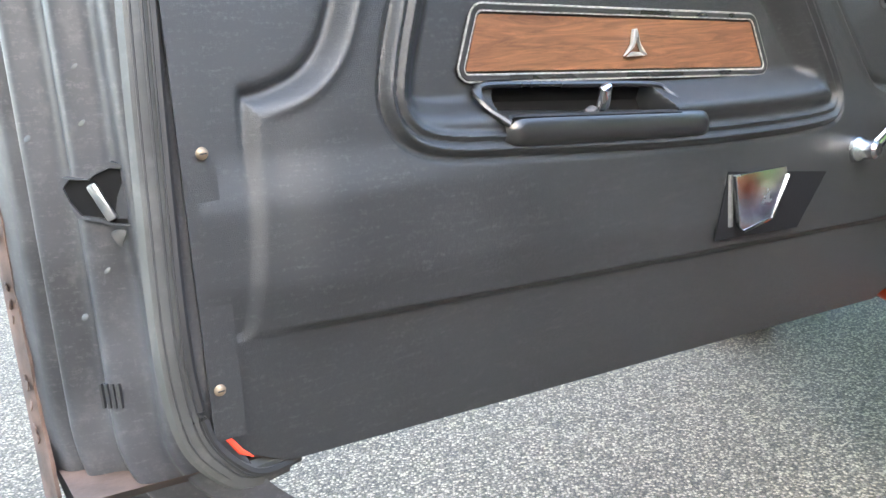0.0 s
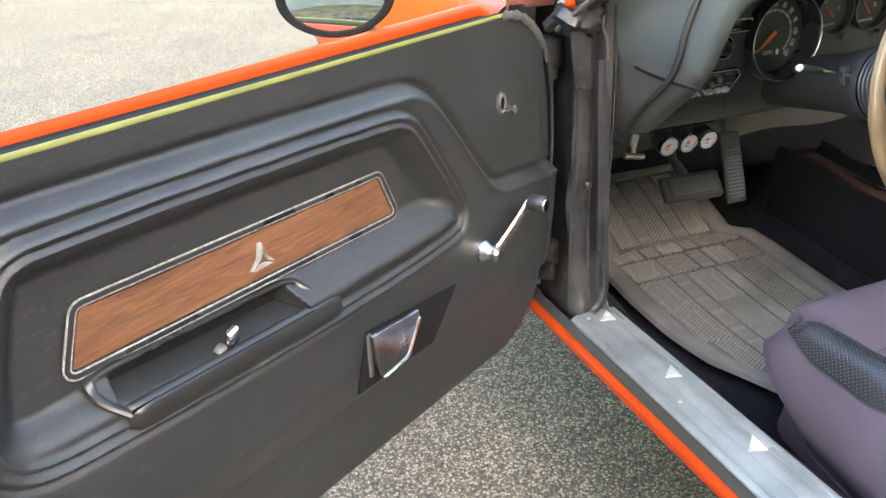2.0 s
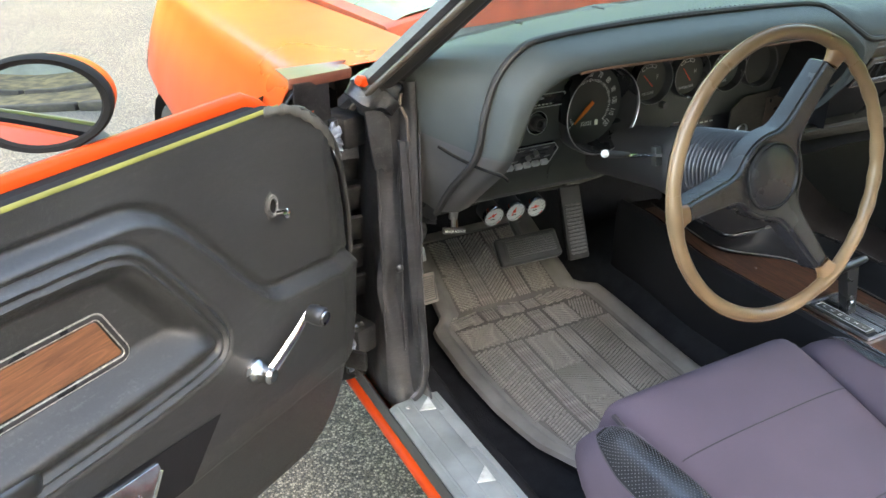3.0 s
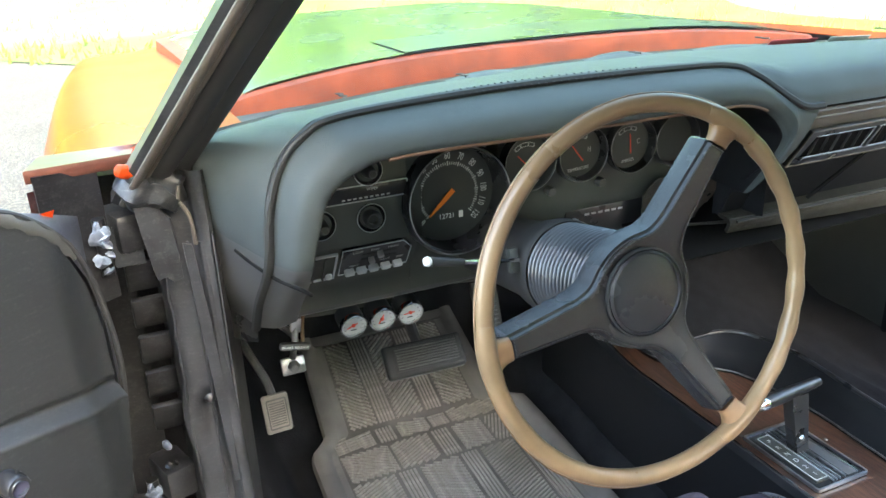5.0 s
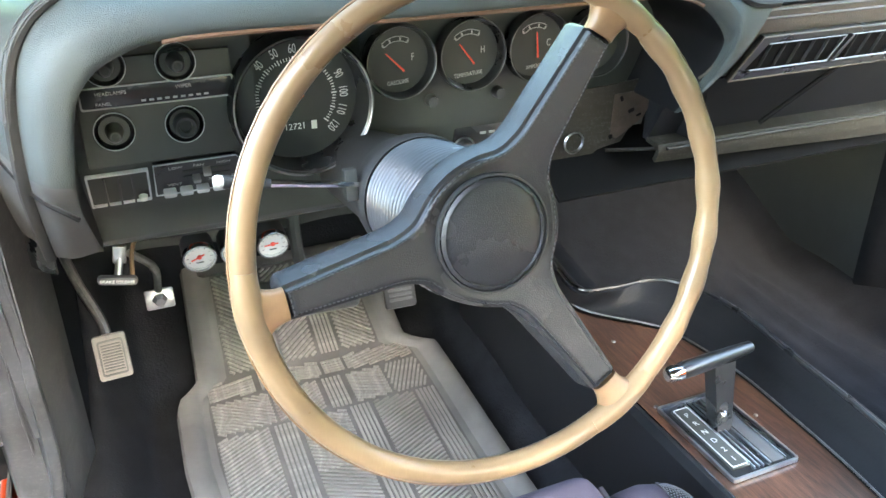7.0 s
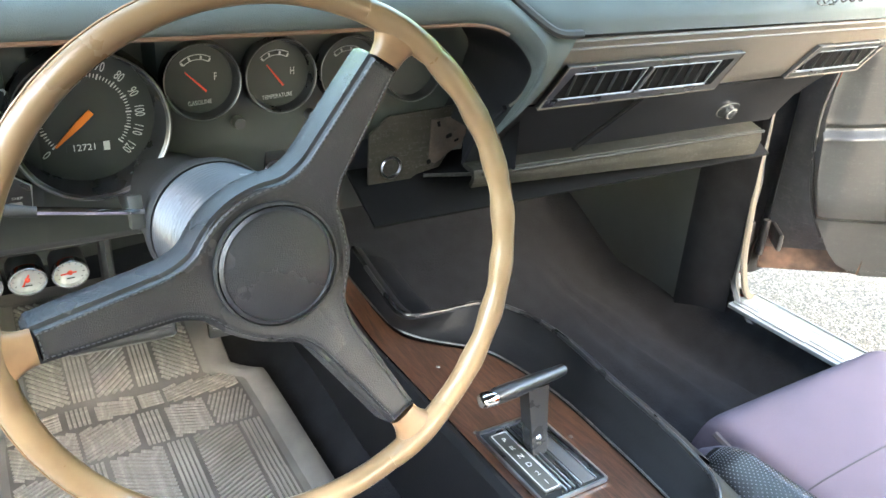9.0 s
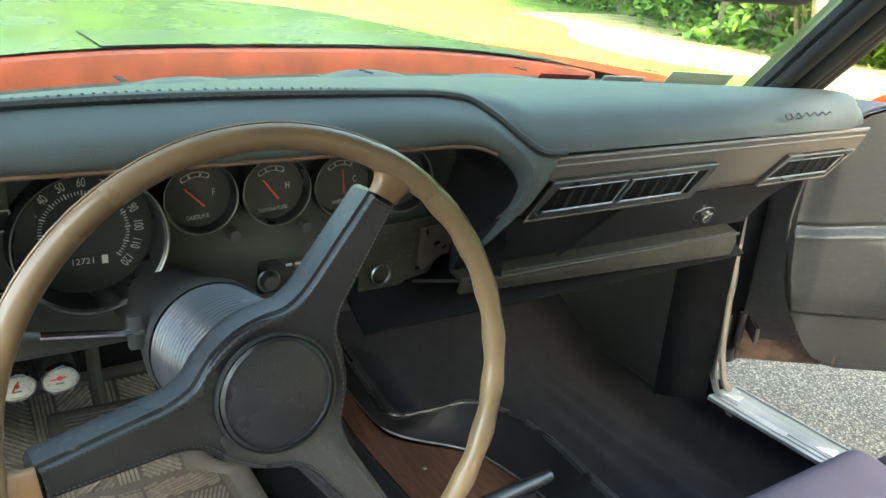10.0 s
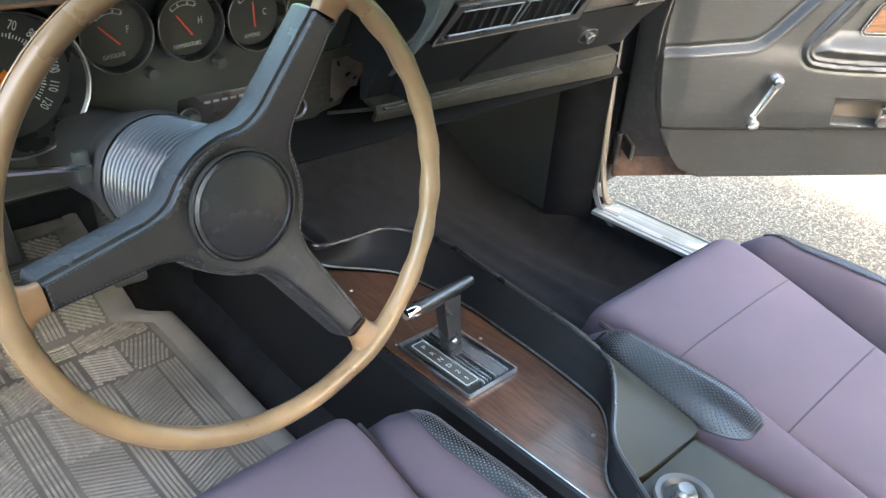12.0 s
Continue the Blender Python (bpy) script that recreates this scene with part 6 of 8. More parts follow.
            part("knob_dot", lathe([(0, 0.0225), (0.0045, 0.0224), (0.0048, 0.0215)], 14, km), DUSTY, kn)
        else:
            part("knob_collar", lathe([(0.014, 0.0), (0.015, 0.012), (0.012, 0.016), (0.008, 0.013), (0.0075, 0.004)], 22, km), PLASTIC, kn)
            part("bore", lathe([(0, 0.006), (0.008, 0.006)], 16, km), FACE, kn)
    FB = lambda x, z, y=yb: Matrix.Translation((x, y, z)) @ FACE_BACK
    for txt, x, z, s in (("WIPER", -0.506, 0.874, 0.0054), ("HEADLAMPS", -0.574, 0.874, 0.0052), ("PANEL", -0.582, 0.864, 0.0050)):
        lettering(txt, s, FB(x, z, yb - 0.0105), t, DIMPRINT)
    for k in range(9):
        part("print_mark", rbox(0.0045, 0.0006, 0.002, 0, Matrix.Translation((-0.545 + 0.0075 * k, yb - 0.0105, 0.864))), DIMPRINT, t)
    # speedometer
    sm = FB(-0.389, 0.841, yb + 0.016)
    sp = part("speedometer", lathe([(0, 0.0005), (0.071, 0.0005)], 48, sm), FACE, t, "round black speedometer")
    part("bezel", lathe([(0.068, 0.0), (0.0705, 0.040), (0.0740, 0.043), (0.077, 0.038), (0.078, 0.010)], 56, sm), GLOSSBLACK, sp)
    part("bezel_line", lathe([(0.0726, 0.0425), (0.0736, 0.0437), (0.0746, 0.0428)], 56, sm), STEEL, sp)
    for k in range(13):
        a = radians(222 - 22.0 * k)
        lettering(str(10 * k), 0.0140, sm @ pose(0.053 * math.cos(a), 0.053 * math.sin(a), 0.0015, 0, 0, math.degrees(a) - 90), sp, WHITE, "number", 0.62)
    for k in range(61):
        a = radians(222 - 4.4 * k)
        ln = 0.006 if k % 5 == 0 else 0.0038
        part("tick", rbox(0.0010 if k % 5 else 0.0015, ln, 0.0004, 0, sm @ pose(0.0425 * math.cos(a), 0.0425 * math.sin(a), 0.0014, 0, 0, math.degrees(a) - 90)), WHITE, sp)
    part("needle", prism([(-0.008, -0.0032), (0.010, -0.0034), (0.042, -0.0009), (0.042, 0.0009), (0.010, 0.0034), (-0.008, 0.0032)], 0.002, sm @ pose(0, 0, 0.004, 0, 0, 222)), ORN, sp, "orange needle at rest")
    part("odometer", rbox(0.042, 0.0095, 0.0010, 0, sm @ pose(0, -0.032, 0.0010)), FACE, sp)
    lettering("12721", 0.0098, sm @ pose(-0.004, -0.032, 0.0020), sp, WHITE, "number")
    part("tenth_wheel", rbox(0.0062, 0.0095, 0.001, 0, sm @ pose(0.0175, -0.032, 0.0016)), WHITE, sp)
    # small gauges
    for x, z, letter, word, ang in ((-0.276, 0.874, "F", "GASOLINE", 135), (-0.190, 0.874, "H", "TEMPERATURE", 128), (-0.104, 0.874, "C", "AMPERES", 95), (-0.024, 0.872, "", "", 90)):
        gm = FB(x, z, yb)
        g = part("gauge", lathe([(0, 0.0005), (0.036, 0.0005)], 36, gm), FACE, t, "small round black gauge")
        part("bezel", lathe([(0.036, 0.0), (0.0385, 0.014), (0.0405, 0.015), (0.0415, 0.011), (0.0415, -0.002)], 40, gm), GLOSSBLACK, g)
        part("bezel_line", lathe([(0.0393, 0.0152), (0.0402, 0.0158), (0.0408, 0.0150)], 40, gm), GUNMETAL, g)
        if letter:
            part("needle", prism([(-0.006, -0.0011), (0.024, -0.0006), (0.024, 0.0006), (-0.006, 0.0011)], 0.001, gm @ pose(0.002, -0.008, 0.003, 0, 0, ang)), REDN, g, "red needle")
            lettering(letter, 0.0115, gm @ pose(0.017, 0.002, 0.0015), g, DIMPRINT, wide=0.7)
            lettering(word, 0.0068, gm @ pose(-0.001, -0.0245, 0.0015, 0, 0, 4), g, DIMPRINT, wide=0.8)
            arc = [(0.023 * math.cos(radians(a)) + 0.0, 0.023 * math.sin(radians(a)) - 0.002) for a in range(62, 139, 7)]
            arc2 = [(x2 * 1.22, z2 * 1.22 + 0.0005) for x2, z2 in arc]
            for pth in (arc, arc2):
                part("scale_arc", tube([gm @ Vector((a, b, 0.0014)) for a, b in pth], 0.0005, 4), DIMPRINT, g)
            for k in (0, 3, 7, 10):
                part("scale_tick", rbox(0.002, 0.0035, 0.0004, 0, gm @ pose(arc[k][0] * 1.1, arc[k][1] * 1.1, 0.0014, 0, 0, 62 + 7 * k - 90)), DIMPRINT, g)
    for x in (-0.236, -0.150):
        part("reset_knob", lathe([(0, 0.012), (0.006, 0.012), (0.007, 0.008), (0.007, 0)], 16, FB(x, 0.823, yb + 0.006)), PLASTIC, t)
    # radio with one knob ring
    rd = part("radio", rbox(0.15, 0.012, 0.045, 0.003, Matrix.Translation((-0.128, 0.012, 0.760))), GLOSSBLACK, t, "black radio face")
    for k in range(6):
        part("print_mark", rbox(0.008, 0.0006, 0.003, 0, Matrix.Translation((-0.165 + 0.012 * k, 0.0055, 0.772))), DIMPRINT, rd)
    for x, z in ((-0.192, 0.757), (-0.053, 0.752)):
        tall = 0.014 if x < -0.1 else 0.004
        kr = part("radio_knob", lathe([(0, tall), (0.009, tall), (0.0115, tall * 0.7), (0.012, 0.0)], 24, FB(x, z, 0.006 if x < -0.1 else -0.0185)), PLASTIC if x < -0.1 else OLIVEPL, t, "radio knob with a chrome ring")
        part("ring", lathe([(0.0125, 0.001), (0.0145, 0.004), (0.013, 0.006), (0.012, 0.004)], 24, FB(x, z, 0.006 if x < -0.1 else -0.020)), STEEL, kr)
    # olive metal plate beside the radio, scuffed brown patch with torn holes
    plate = [(-0.082, 0.700), (-0.066, 0.702), (-0.014, 0.736), (0.020, 0.742), (0.060, 0.800), (0.052, 0.822), (-0.055, 0.816), (-0.082, 0.795)]
    part("centre_plate", prism(plate, 0.003, Matrix.Translation((0, -0.016, 0)) @ FACE_BACK, 0.001), OLIVEPL, t, "olive-brown metal plate beside the radio", smooth=False)
    part("scuffed_patch", prism([(0.002, 0.752), (0.012, 0.748), (0.050, 0.772), (0.064, 0.796), (0.050, 0.808), (0.004, 0.806)], 0.0015, Matrix.Translation((0, -0.0195, 0)) @ FACE_BACK), BROWNPL, t, "scuffed brown patch with torn holes", smooth=False)
    # Flat near-black shapes paint the shade inside the holes.
    for x, z, w_, h_ in ((0.014, 0.800, 0.004, 0.007), (0.030, 0.783, 0.009, 0.005), (0.042, 0.776, 0.007, 0.003), (-0.024, 0.726, 0.006, 0.006), (0.002, 0.752, 0.006, 0.006)):
        part("hole", prism(rrect(w_, h_, min(w_, h_) * 0.35, 2), 0.0006, Matrix.Translation((x, -0.0215, z)) @ FACE_BACK @ pose(0, 0, 0, 0, 0, 20)), DEEP, t, smooth=False)
    side = [[(0.055 + 0.03 * q, -0.018 - 0.075 * q, z) for z in (0.742 + 0.012 * q, 0.775, 0.80, 0.836)] for q in np.linspace(0, 1, 6)]
    part("side_filler", grid(side), WALLBLK, t, "dark side of the dash centre")
    part("lower_rail", tube([(-0.010, -0.030, 0.738), (0.03, -0.060, 0.744), (0.06, -0.080, 0.748)], 0.0025, 6), OLIVEPL, t)
    part("lower_rail", tube([(-0.075, -0.012, 0.694), (0.0, -0.014, 0.700), (0.035, -0.016, 0.702)], 0.003, 6), OLIVEPL, t)
    # heater controls and left vent
    hm = Matrix.Translation((-0.497, 0.022, 0.768)) @ FACE_BACK @ pose(0, 0, 0, 36, 0, 0)
    part("heater_plate", prism([(-0.050, -0.028), (0.050, -0.028), (0.050, 0.012), (0.035, 0.030), (-0.050, 0.030)], 0.004, hm), GLOSSBLACK, t, "black heater control plate", smooth=False)
    op = [(-0.050, -0.028), (0.050, -0.028), (0.050, 0.012), (0.035, 0.030), (-0.050, 0.030)]
    part("plate_edge", tube([hm @ Vector((a, b, 0.0045)) for a, b in op + op[:1]], 0.0009, 4), PALE, t)
    for k in range(5):
        part("push_key", rbox(0.0135, 0.008, 0.010, 0.002, hm @ pose(-0.036 + 0.0175 * k, -0.020, 0.008)), PALE, t, "silver push key")
    for txt, x, z in (("HIGH", 0.022, 0.021), ("FAN", -0.004, 0.021), ("LOW", -0.028, 0.021), ("HEAT", 0.014, -0.008), ("DEF", 0.036, -0.008), ("VENT", -0.030, -0.010)):
        lettering(txt, 0.0062, hm @ pose(x, z, 0.0048), t, DIMPRINT)
    for z in (0.012, 0.001):
        part("slot", rbox(0.050, 0.003, 0.001, 0, hm @ pose(0.004, z, 0.0045)), FACE, t)
        part("slider", rbox(0.008, 0.006, 0.010, 0.001, hm @ pose(-0.008 + z, z, 0.008)), STEEL, t)
    vm = Matrix.Translation((-0.583, 0.026, 0.763)) @ FACE_BACK @ pose(0, 0, 0, 36, 0, 0)
    v = part("vent", frame_ring(rrect(0.062, 0.058, 0.001, 1), rrect(0.058, 0.054, 0.001, 1), 0.004, vm), PALE, t, "square dash vent with thin bright frame", smooth=False)
    part("vent_back", prism(rrect(0.058, 0.054, 0.001, 1), 0.001, vm), FACE, v, smooth=False)
    for k in range(3):
        part("vane", rbox(0.002, 0.054, 0.006, 0, vm @ pose(-0.014 + 0.014 * k, 0, 0.003)), GLOSSBLACK, v)
    part("tab", lathe([(0, 0.006), (0.004, 0.005), (0.005, 0)], 12, vm @ pose(0.022, -0.018, 0.004)), WHITEPL, v)
    # lower edge roll and left end cover
    part("lower_roll", tube([(-0.62, 0.075, 0.688), (-0.40, 0.080, 0.684), (-0.26, 0.085, 0.684)], 0.012, 10), PLASTIC, t)
    rows = [[(-0.664, 0.045, z), (-0.676, 0.055, z), (-0.690, 0.075, z), (-0.695, 0.10, z), (-0.69, 0.16, z)] for z in np.linspace(0.665, 0.83, 6)]
    part("end_cover", grid(rows, 0.003), GLOSSBLACK, t, "black dash end cover")
    part("cover_screw", lathe([(0, 0.003), (0.004, 0.002), (0.0055, 0)], 12, Matrix.Translation((-0.682, 0.055, 0.806)) @ FACE_BACK), FASCIA, t)
    brk = [(-0.684, -0.006, 0.822), (-0.675, -0.027, 0.815), (-0.664, -0.054, 0.809), (-0.653, -0.0775, 0.8045), (-0.642, -0.0965, 0.8015), (-0.630, -0.1085, 0.797), (-0.620, -0.1085, 0.788)]
    part("hood_break", tube(spline(brk, 24), 0.0024, 6), DEEP, t, "open seam across the hood")
    part("seam_lip", tube(spline([(x, y - 0.001, z + 0.0030) for x, y, z in brk], 24), 0.0006, 5), DUSTY, t, "greyish frayed edge of the seam")
    return t


def gauge_trio():
    t = thing("gauge_pod", "three small white-faced gauges under the dash", "gauges", pose(0, 0, 0))
    part("bracket", rbox(0.155, 0.030, 0.003, 0.001, Matrix.Translation((-0.460, 0.150, 0.645))), BLACKRUB, t)
    for k, (x, a) in enumerate(((-0.507, 150), (-0.460, 190), (-0.413, 130))):
        gm = Matrix.Translation((x, 0.120, 0.618)) @ FACE_BACK @ pose(0, 0, 0, 14, 0, 0) @ Matrix.Diagonal((0.93, 0.93, 1, 1))
        g = part("gauge", lathe([(0, 0.0), (0.0200, 0.0)], 30, gm), LENS, t, "white gauge face")
        part("bezel", lathe([(0.0195, 0.001), (0.0205, 0.0045), (0.0228, 0.0045), (0.0235, 0.001), (0.0230, -0.004)], 32, gm), CHROME, g, "chrome bezel")
        part("body", lathe([(0.0228, -0.003), (0.022, -0.03), (0, -0.03)], 24, gm), BLACKRUB, g)
        part("needle", rbox(0.020, 0.0022, 0.0006, 0, gm @ pose(-0.002, 0, 0.0014, 0, 0, a + 55)), REDN, g)
        part("needle_hub", lathe([(0, 0.0025), (0.003, 0.002), (0.0035, 0)], 12, gm), REDN, g)
        for j in range(9):
            b = radians(-30 + 30 * j)
            part("scale_mark", rbox(0.0006, 0.003, 0.0004, 0, gm @ pose(0.016 * math.cos(b), 0.016 * math.sin(b), 0.0008, 0, 0, math.degrees(b) - 90)), FACE, g)
        part("print_mark", rbox(0.010, 0.002, 0.0004, 0, gm @ pose(0, -0.009, 0.0008)), DUSTY, g)


# ---- steering ----
WHEEL_C = (-0.316, -0.341, 0.815)
WHEEL_TILT = 11.0


def spoke_w(r):
    """Half the width of a spoke."""
    return 0.0150 + 0.0095 * (0.184 - r) / 0.149 + 0.024 * max(0, (0.085 - r) / 0.05) ** 1.8


def steering():
    m = Matrix.Translation(WHEEL_C) @ pose(0, 0, 0, 90 - WHEEL_TILT, 0, 0)
    t = thing("steering_wheel", "three-spoke steering wheel with worn tan rim", "steering wheel", m)
    R = 0.198
    n = 160
    ring = [(R * math.cos(a), R * math.sin(a), 0.0) for a in np.arange(n) * 2 * math.pi / n]
    rr = [0.0100 + 0.0008 * math.sin(28 * a) * (a < 1.0 or a > 5.6) for a in np.arange(n) * 2 * math.pi / n]
    part("rim", tube(ring, rr, 12, True, flat=0.95), RIM, t, "worn tan plastic rim with finger grooves")
    part("rim_seam", tube([(0.2081 * math.cos(a), 0.2081 * math.sin(a), 0.002) for a in np.arange(72) * 2 * math.pi / 72], 0.0008, 4, True), RIMTOP, t)
    for k, ang in enumerate(SPOKES):
        a = radians(ang)
        arc = [(R * math.cos(a + d), R * math.sin(a + d), 0.001) for d in np.linspace(-0.17, 0.17, 14)]
        part("rim_joint", tube(arc, [0.0092 + 0.0020 * math.sin(q * math.pi) ** 0.8 for q in np.linspace(0, 1, 14)], 12), RIM, t, "thicker worn joint at the spoke")
        sm = pose(0, 0, 0, 0, 0, ang)
        rows = []
        for q in np.linspace(0, 1, 9):
            wd, hz = 0.0125 + 0.014 * q ** 2.6, 0.0075 + 0.0022 * q
            rows.append([sm @ Vector((0.1715 + 0.0245 * q, wd * math.copysign(abs(math.cos(b)) ** 0.7, math.cos(b)), -0.004 * (1 - q) + hz * math.copysign(abs(math.sin(b)) ** 0.7, math.sin(b)))) for b in np.linspace(0, 2 * math.pi, 21)])
        part("rim_hilt", grid(rows), RIMTOP, t, "brown moulded stem joining spoke and rim")
    # three padded spokes with sloping sides and a raised sewn panel, on a round hub
    def dep(r):
        return -0.020 * (1 - min(1, max(0, (r - 0.05) / 0.134)))

    # one flowing outline round the hub and the spokes
    line = []
    order = sorted(SPOKES)
    for k, ang in enumerate(order):
        rs = np.concatenate([np.linspace(0.060, 0.10, 16), np.linspace(0.108, 0.172, 10)])
        a = radians(ang)
        e = [(r, -spoke_w(r)) for r in rs] + [(0.1748, -0.0125), (0.1755, -0.009), (0.1755, 0.009), (0.1748, 0.0125)] + [(r, spoke_w(r)) for r in rs[::-1]]
        line += [(x * math.cos(a) - y * math.sin(a), x * math.sin(a) + y * math.cos(a)) for x, y in e]
        nxt = order[(k + 1) % 3] + (360 if k == 2 else 0)
        da = math.degrees(math.asin(min(0.95, spoke_w(0.060) / 0.060))) + 5
        rr0 = math.hypot(0.060, spoke_w(0.060))
        for q, b in enumerate(np.linspace(ang + da, nxt - da, 12)):
            line.append(((0.0640 + (rr0 - 0.0640) * abs(q / 5.5 - 1) ** 3) * math.cos(radians(b)), (0.0640 + (rr0 - 0.0640) * abs(q / 5.5 - 1) ** 3) * math.sin(radians(b))))
    line = np.array(line)
    for _ in range(2):
        keep = np.linalg.norm(line, axis=1) > 0.11
        line = np.where(keep[:, None], line, (np.roll(line, 1, 0) + 2 * line + np.roll(line, -1, 0)) / 4)
    tn = np.roll(line, -1, 0) - np.roll(line, 1, 0)
    tn /= np.linalg.norm(tn, axis=1)[:, None]
    nin = np.stack([-tn[:, 1], tn[:, 0]], -1)
    dp = np.array([dep(r) for r in np.linalg.norm(line, axis=1)])
    rings = []
    for off, h in ((-0.0010, -0.026), (-0.0004, -0.019), (0.0, -0.0175), (0.0022, -0.0040), (0.0025, -0.0032), (0.0032, -0.0030), (0.0056, -0.0028), (0.0059, -0.0024), (0.0062, 0.0014), (0.0066, 0.0021), (0.0074, 0.0024), (0.0100, 0.0026)):
        rings.append(np.column_stack([line + nin * off, dp + h]))
    part("spoke_rim", grid(np.stack(rings, 1), 0, True), WHEELPAD, t, "stepped edge round the padded hub and spokes")
    bm = bmesh.new()
    st = rings[-2]
    for p0, p1 in zip(st, np.roll(st, -1, 0)):
        m2 = max(1, int(np.linalg.norm(p1 - p0) / 0.0036))
        for q in range(m2):
            c0, c1 = p0 + (p1 - p0) * (q + 0.15) / m2, p0 + (p1 - p0) * (q + 0.75) / m2
            tube([c0 + np.array((0, 0, 0.0004)), c1 + np.array((0, 0, 0.0004))], 0.0005, 4, bm=bm)
    tagged(part("stitching", bm, THREAD, t), kind="stuff")
    for k, ang in enumerate(SPOKES):
        sm = pose(0, 0, 0, 0, 0, ang)
        rows = []
        for r in np.linspace(0.046, 0.166, 24):
            w = max(0.004, spoke_w(r) - 0.0085)
            rows.append([sm @ Vector((r, w * v, dep(r) + 0.0026)) for v in (-1, -0.5, 0, 0.5, 1)])
        part("spoke", grid(rows), WHEELPAD, t, "black padded spoke with sewn panel")
    part("hub_pad", lathe([(0.0600, dep(0.060) + 0.0024), (0.0560, dep(0.056) + 0.0026), (0.0520, dep(0.052) + 0.0026), (0.0485, dep(0.0485) + 0.0024)], 56), WHEELPAD, t, "round padded hub")
    part("hub_ring", lathe([(0.0492, -0.016), (0.0488, -0.0125), (0.0470, -0.0120), (0.0462, -0.015)], 48), BLACKRUB, t, "thin dull black ring")
    part("hub_cap", lathe([(0.0462, -0.018), (0.0456, -0.0125), (0.0428, -0.0105), (0.0420, -0.0125), (0.0405, -0.0120), (0.030, -0.0095), (0, -0.0085)], 48), WHEELPAD, t, "round grained black cap")
    # column behind the wheel: ribbed sleeve, bell and stalk
    c = thing("steering_column", "black steering column with ribbed collar", "steering column", m)
    prof = []
    for k in range(15):
        z = -0.046 - 0.0080 * k
        prof += [(0.0530, z), (0.0565, z - 0.0008), (0.0588, z - 0.0020), (0.0593, z - 0.0032), (0.0588, z - 0.0044), (0.0565, z - 0.0056), (0.0530, z - 0.0064), (0.0530, z - 0.0078)]
    part("ribbed_collar", lathe(prof, 48), COLLAR, c, "ribbed black collar")
    part("collar_cone", lathe([(0.050, -0.020), (0.058, -0.028), (0.060, -0.036), (0.059, -0.046)], 48), PLASTIC, c)
    part("bell", lathe([(0.056, -0.167), (0.0600, -0.165), (0.0615, -0.169), (0.0615, -0.182), (0.058, -0.205), (0.052, -0.23), (0.045, -0.40), (0.040, -0.62)], 40), BLACKRUB, c, "black column shroud")
    part("lever_slot", rbox(0.012, 0.030, 0.012, 0.001, pose(-0.066, 0.022, -0.182)), FACE, c)
    lev = part("turn_lever", tube(spline([(-0.060, 0.022, -0.178), (-0.10, 0.030, -0.168), (-0.165, 0.044, -0.151)], 10), np.linspace(0.0030, 0.0036, 10), 8), CHROME, c, "chrome turn-signal lever")
    part("lever_grip", tube([(-0.145, 0.040, -0.1515), (-0.184, 0.048, -0.151)], np.array((0.0045, 0.006)), 10), BLACKRUB, lev, "black grip")
    part("lever_tip", lathe([(0, 0.005), (0.0045, 0.004), (0.006, 0.0), (0.0045, -0.004), (0, -0.005)], 20, pose(-0.188, 0.049, -0.151, 0, 90, 0)), WHITEPL, lev, "white round tip")


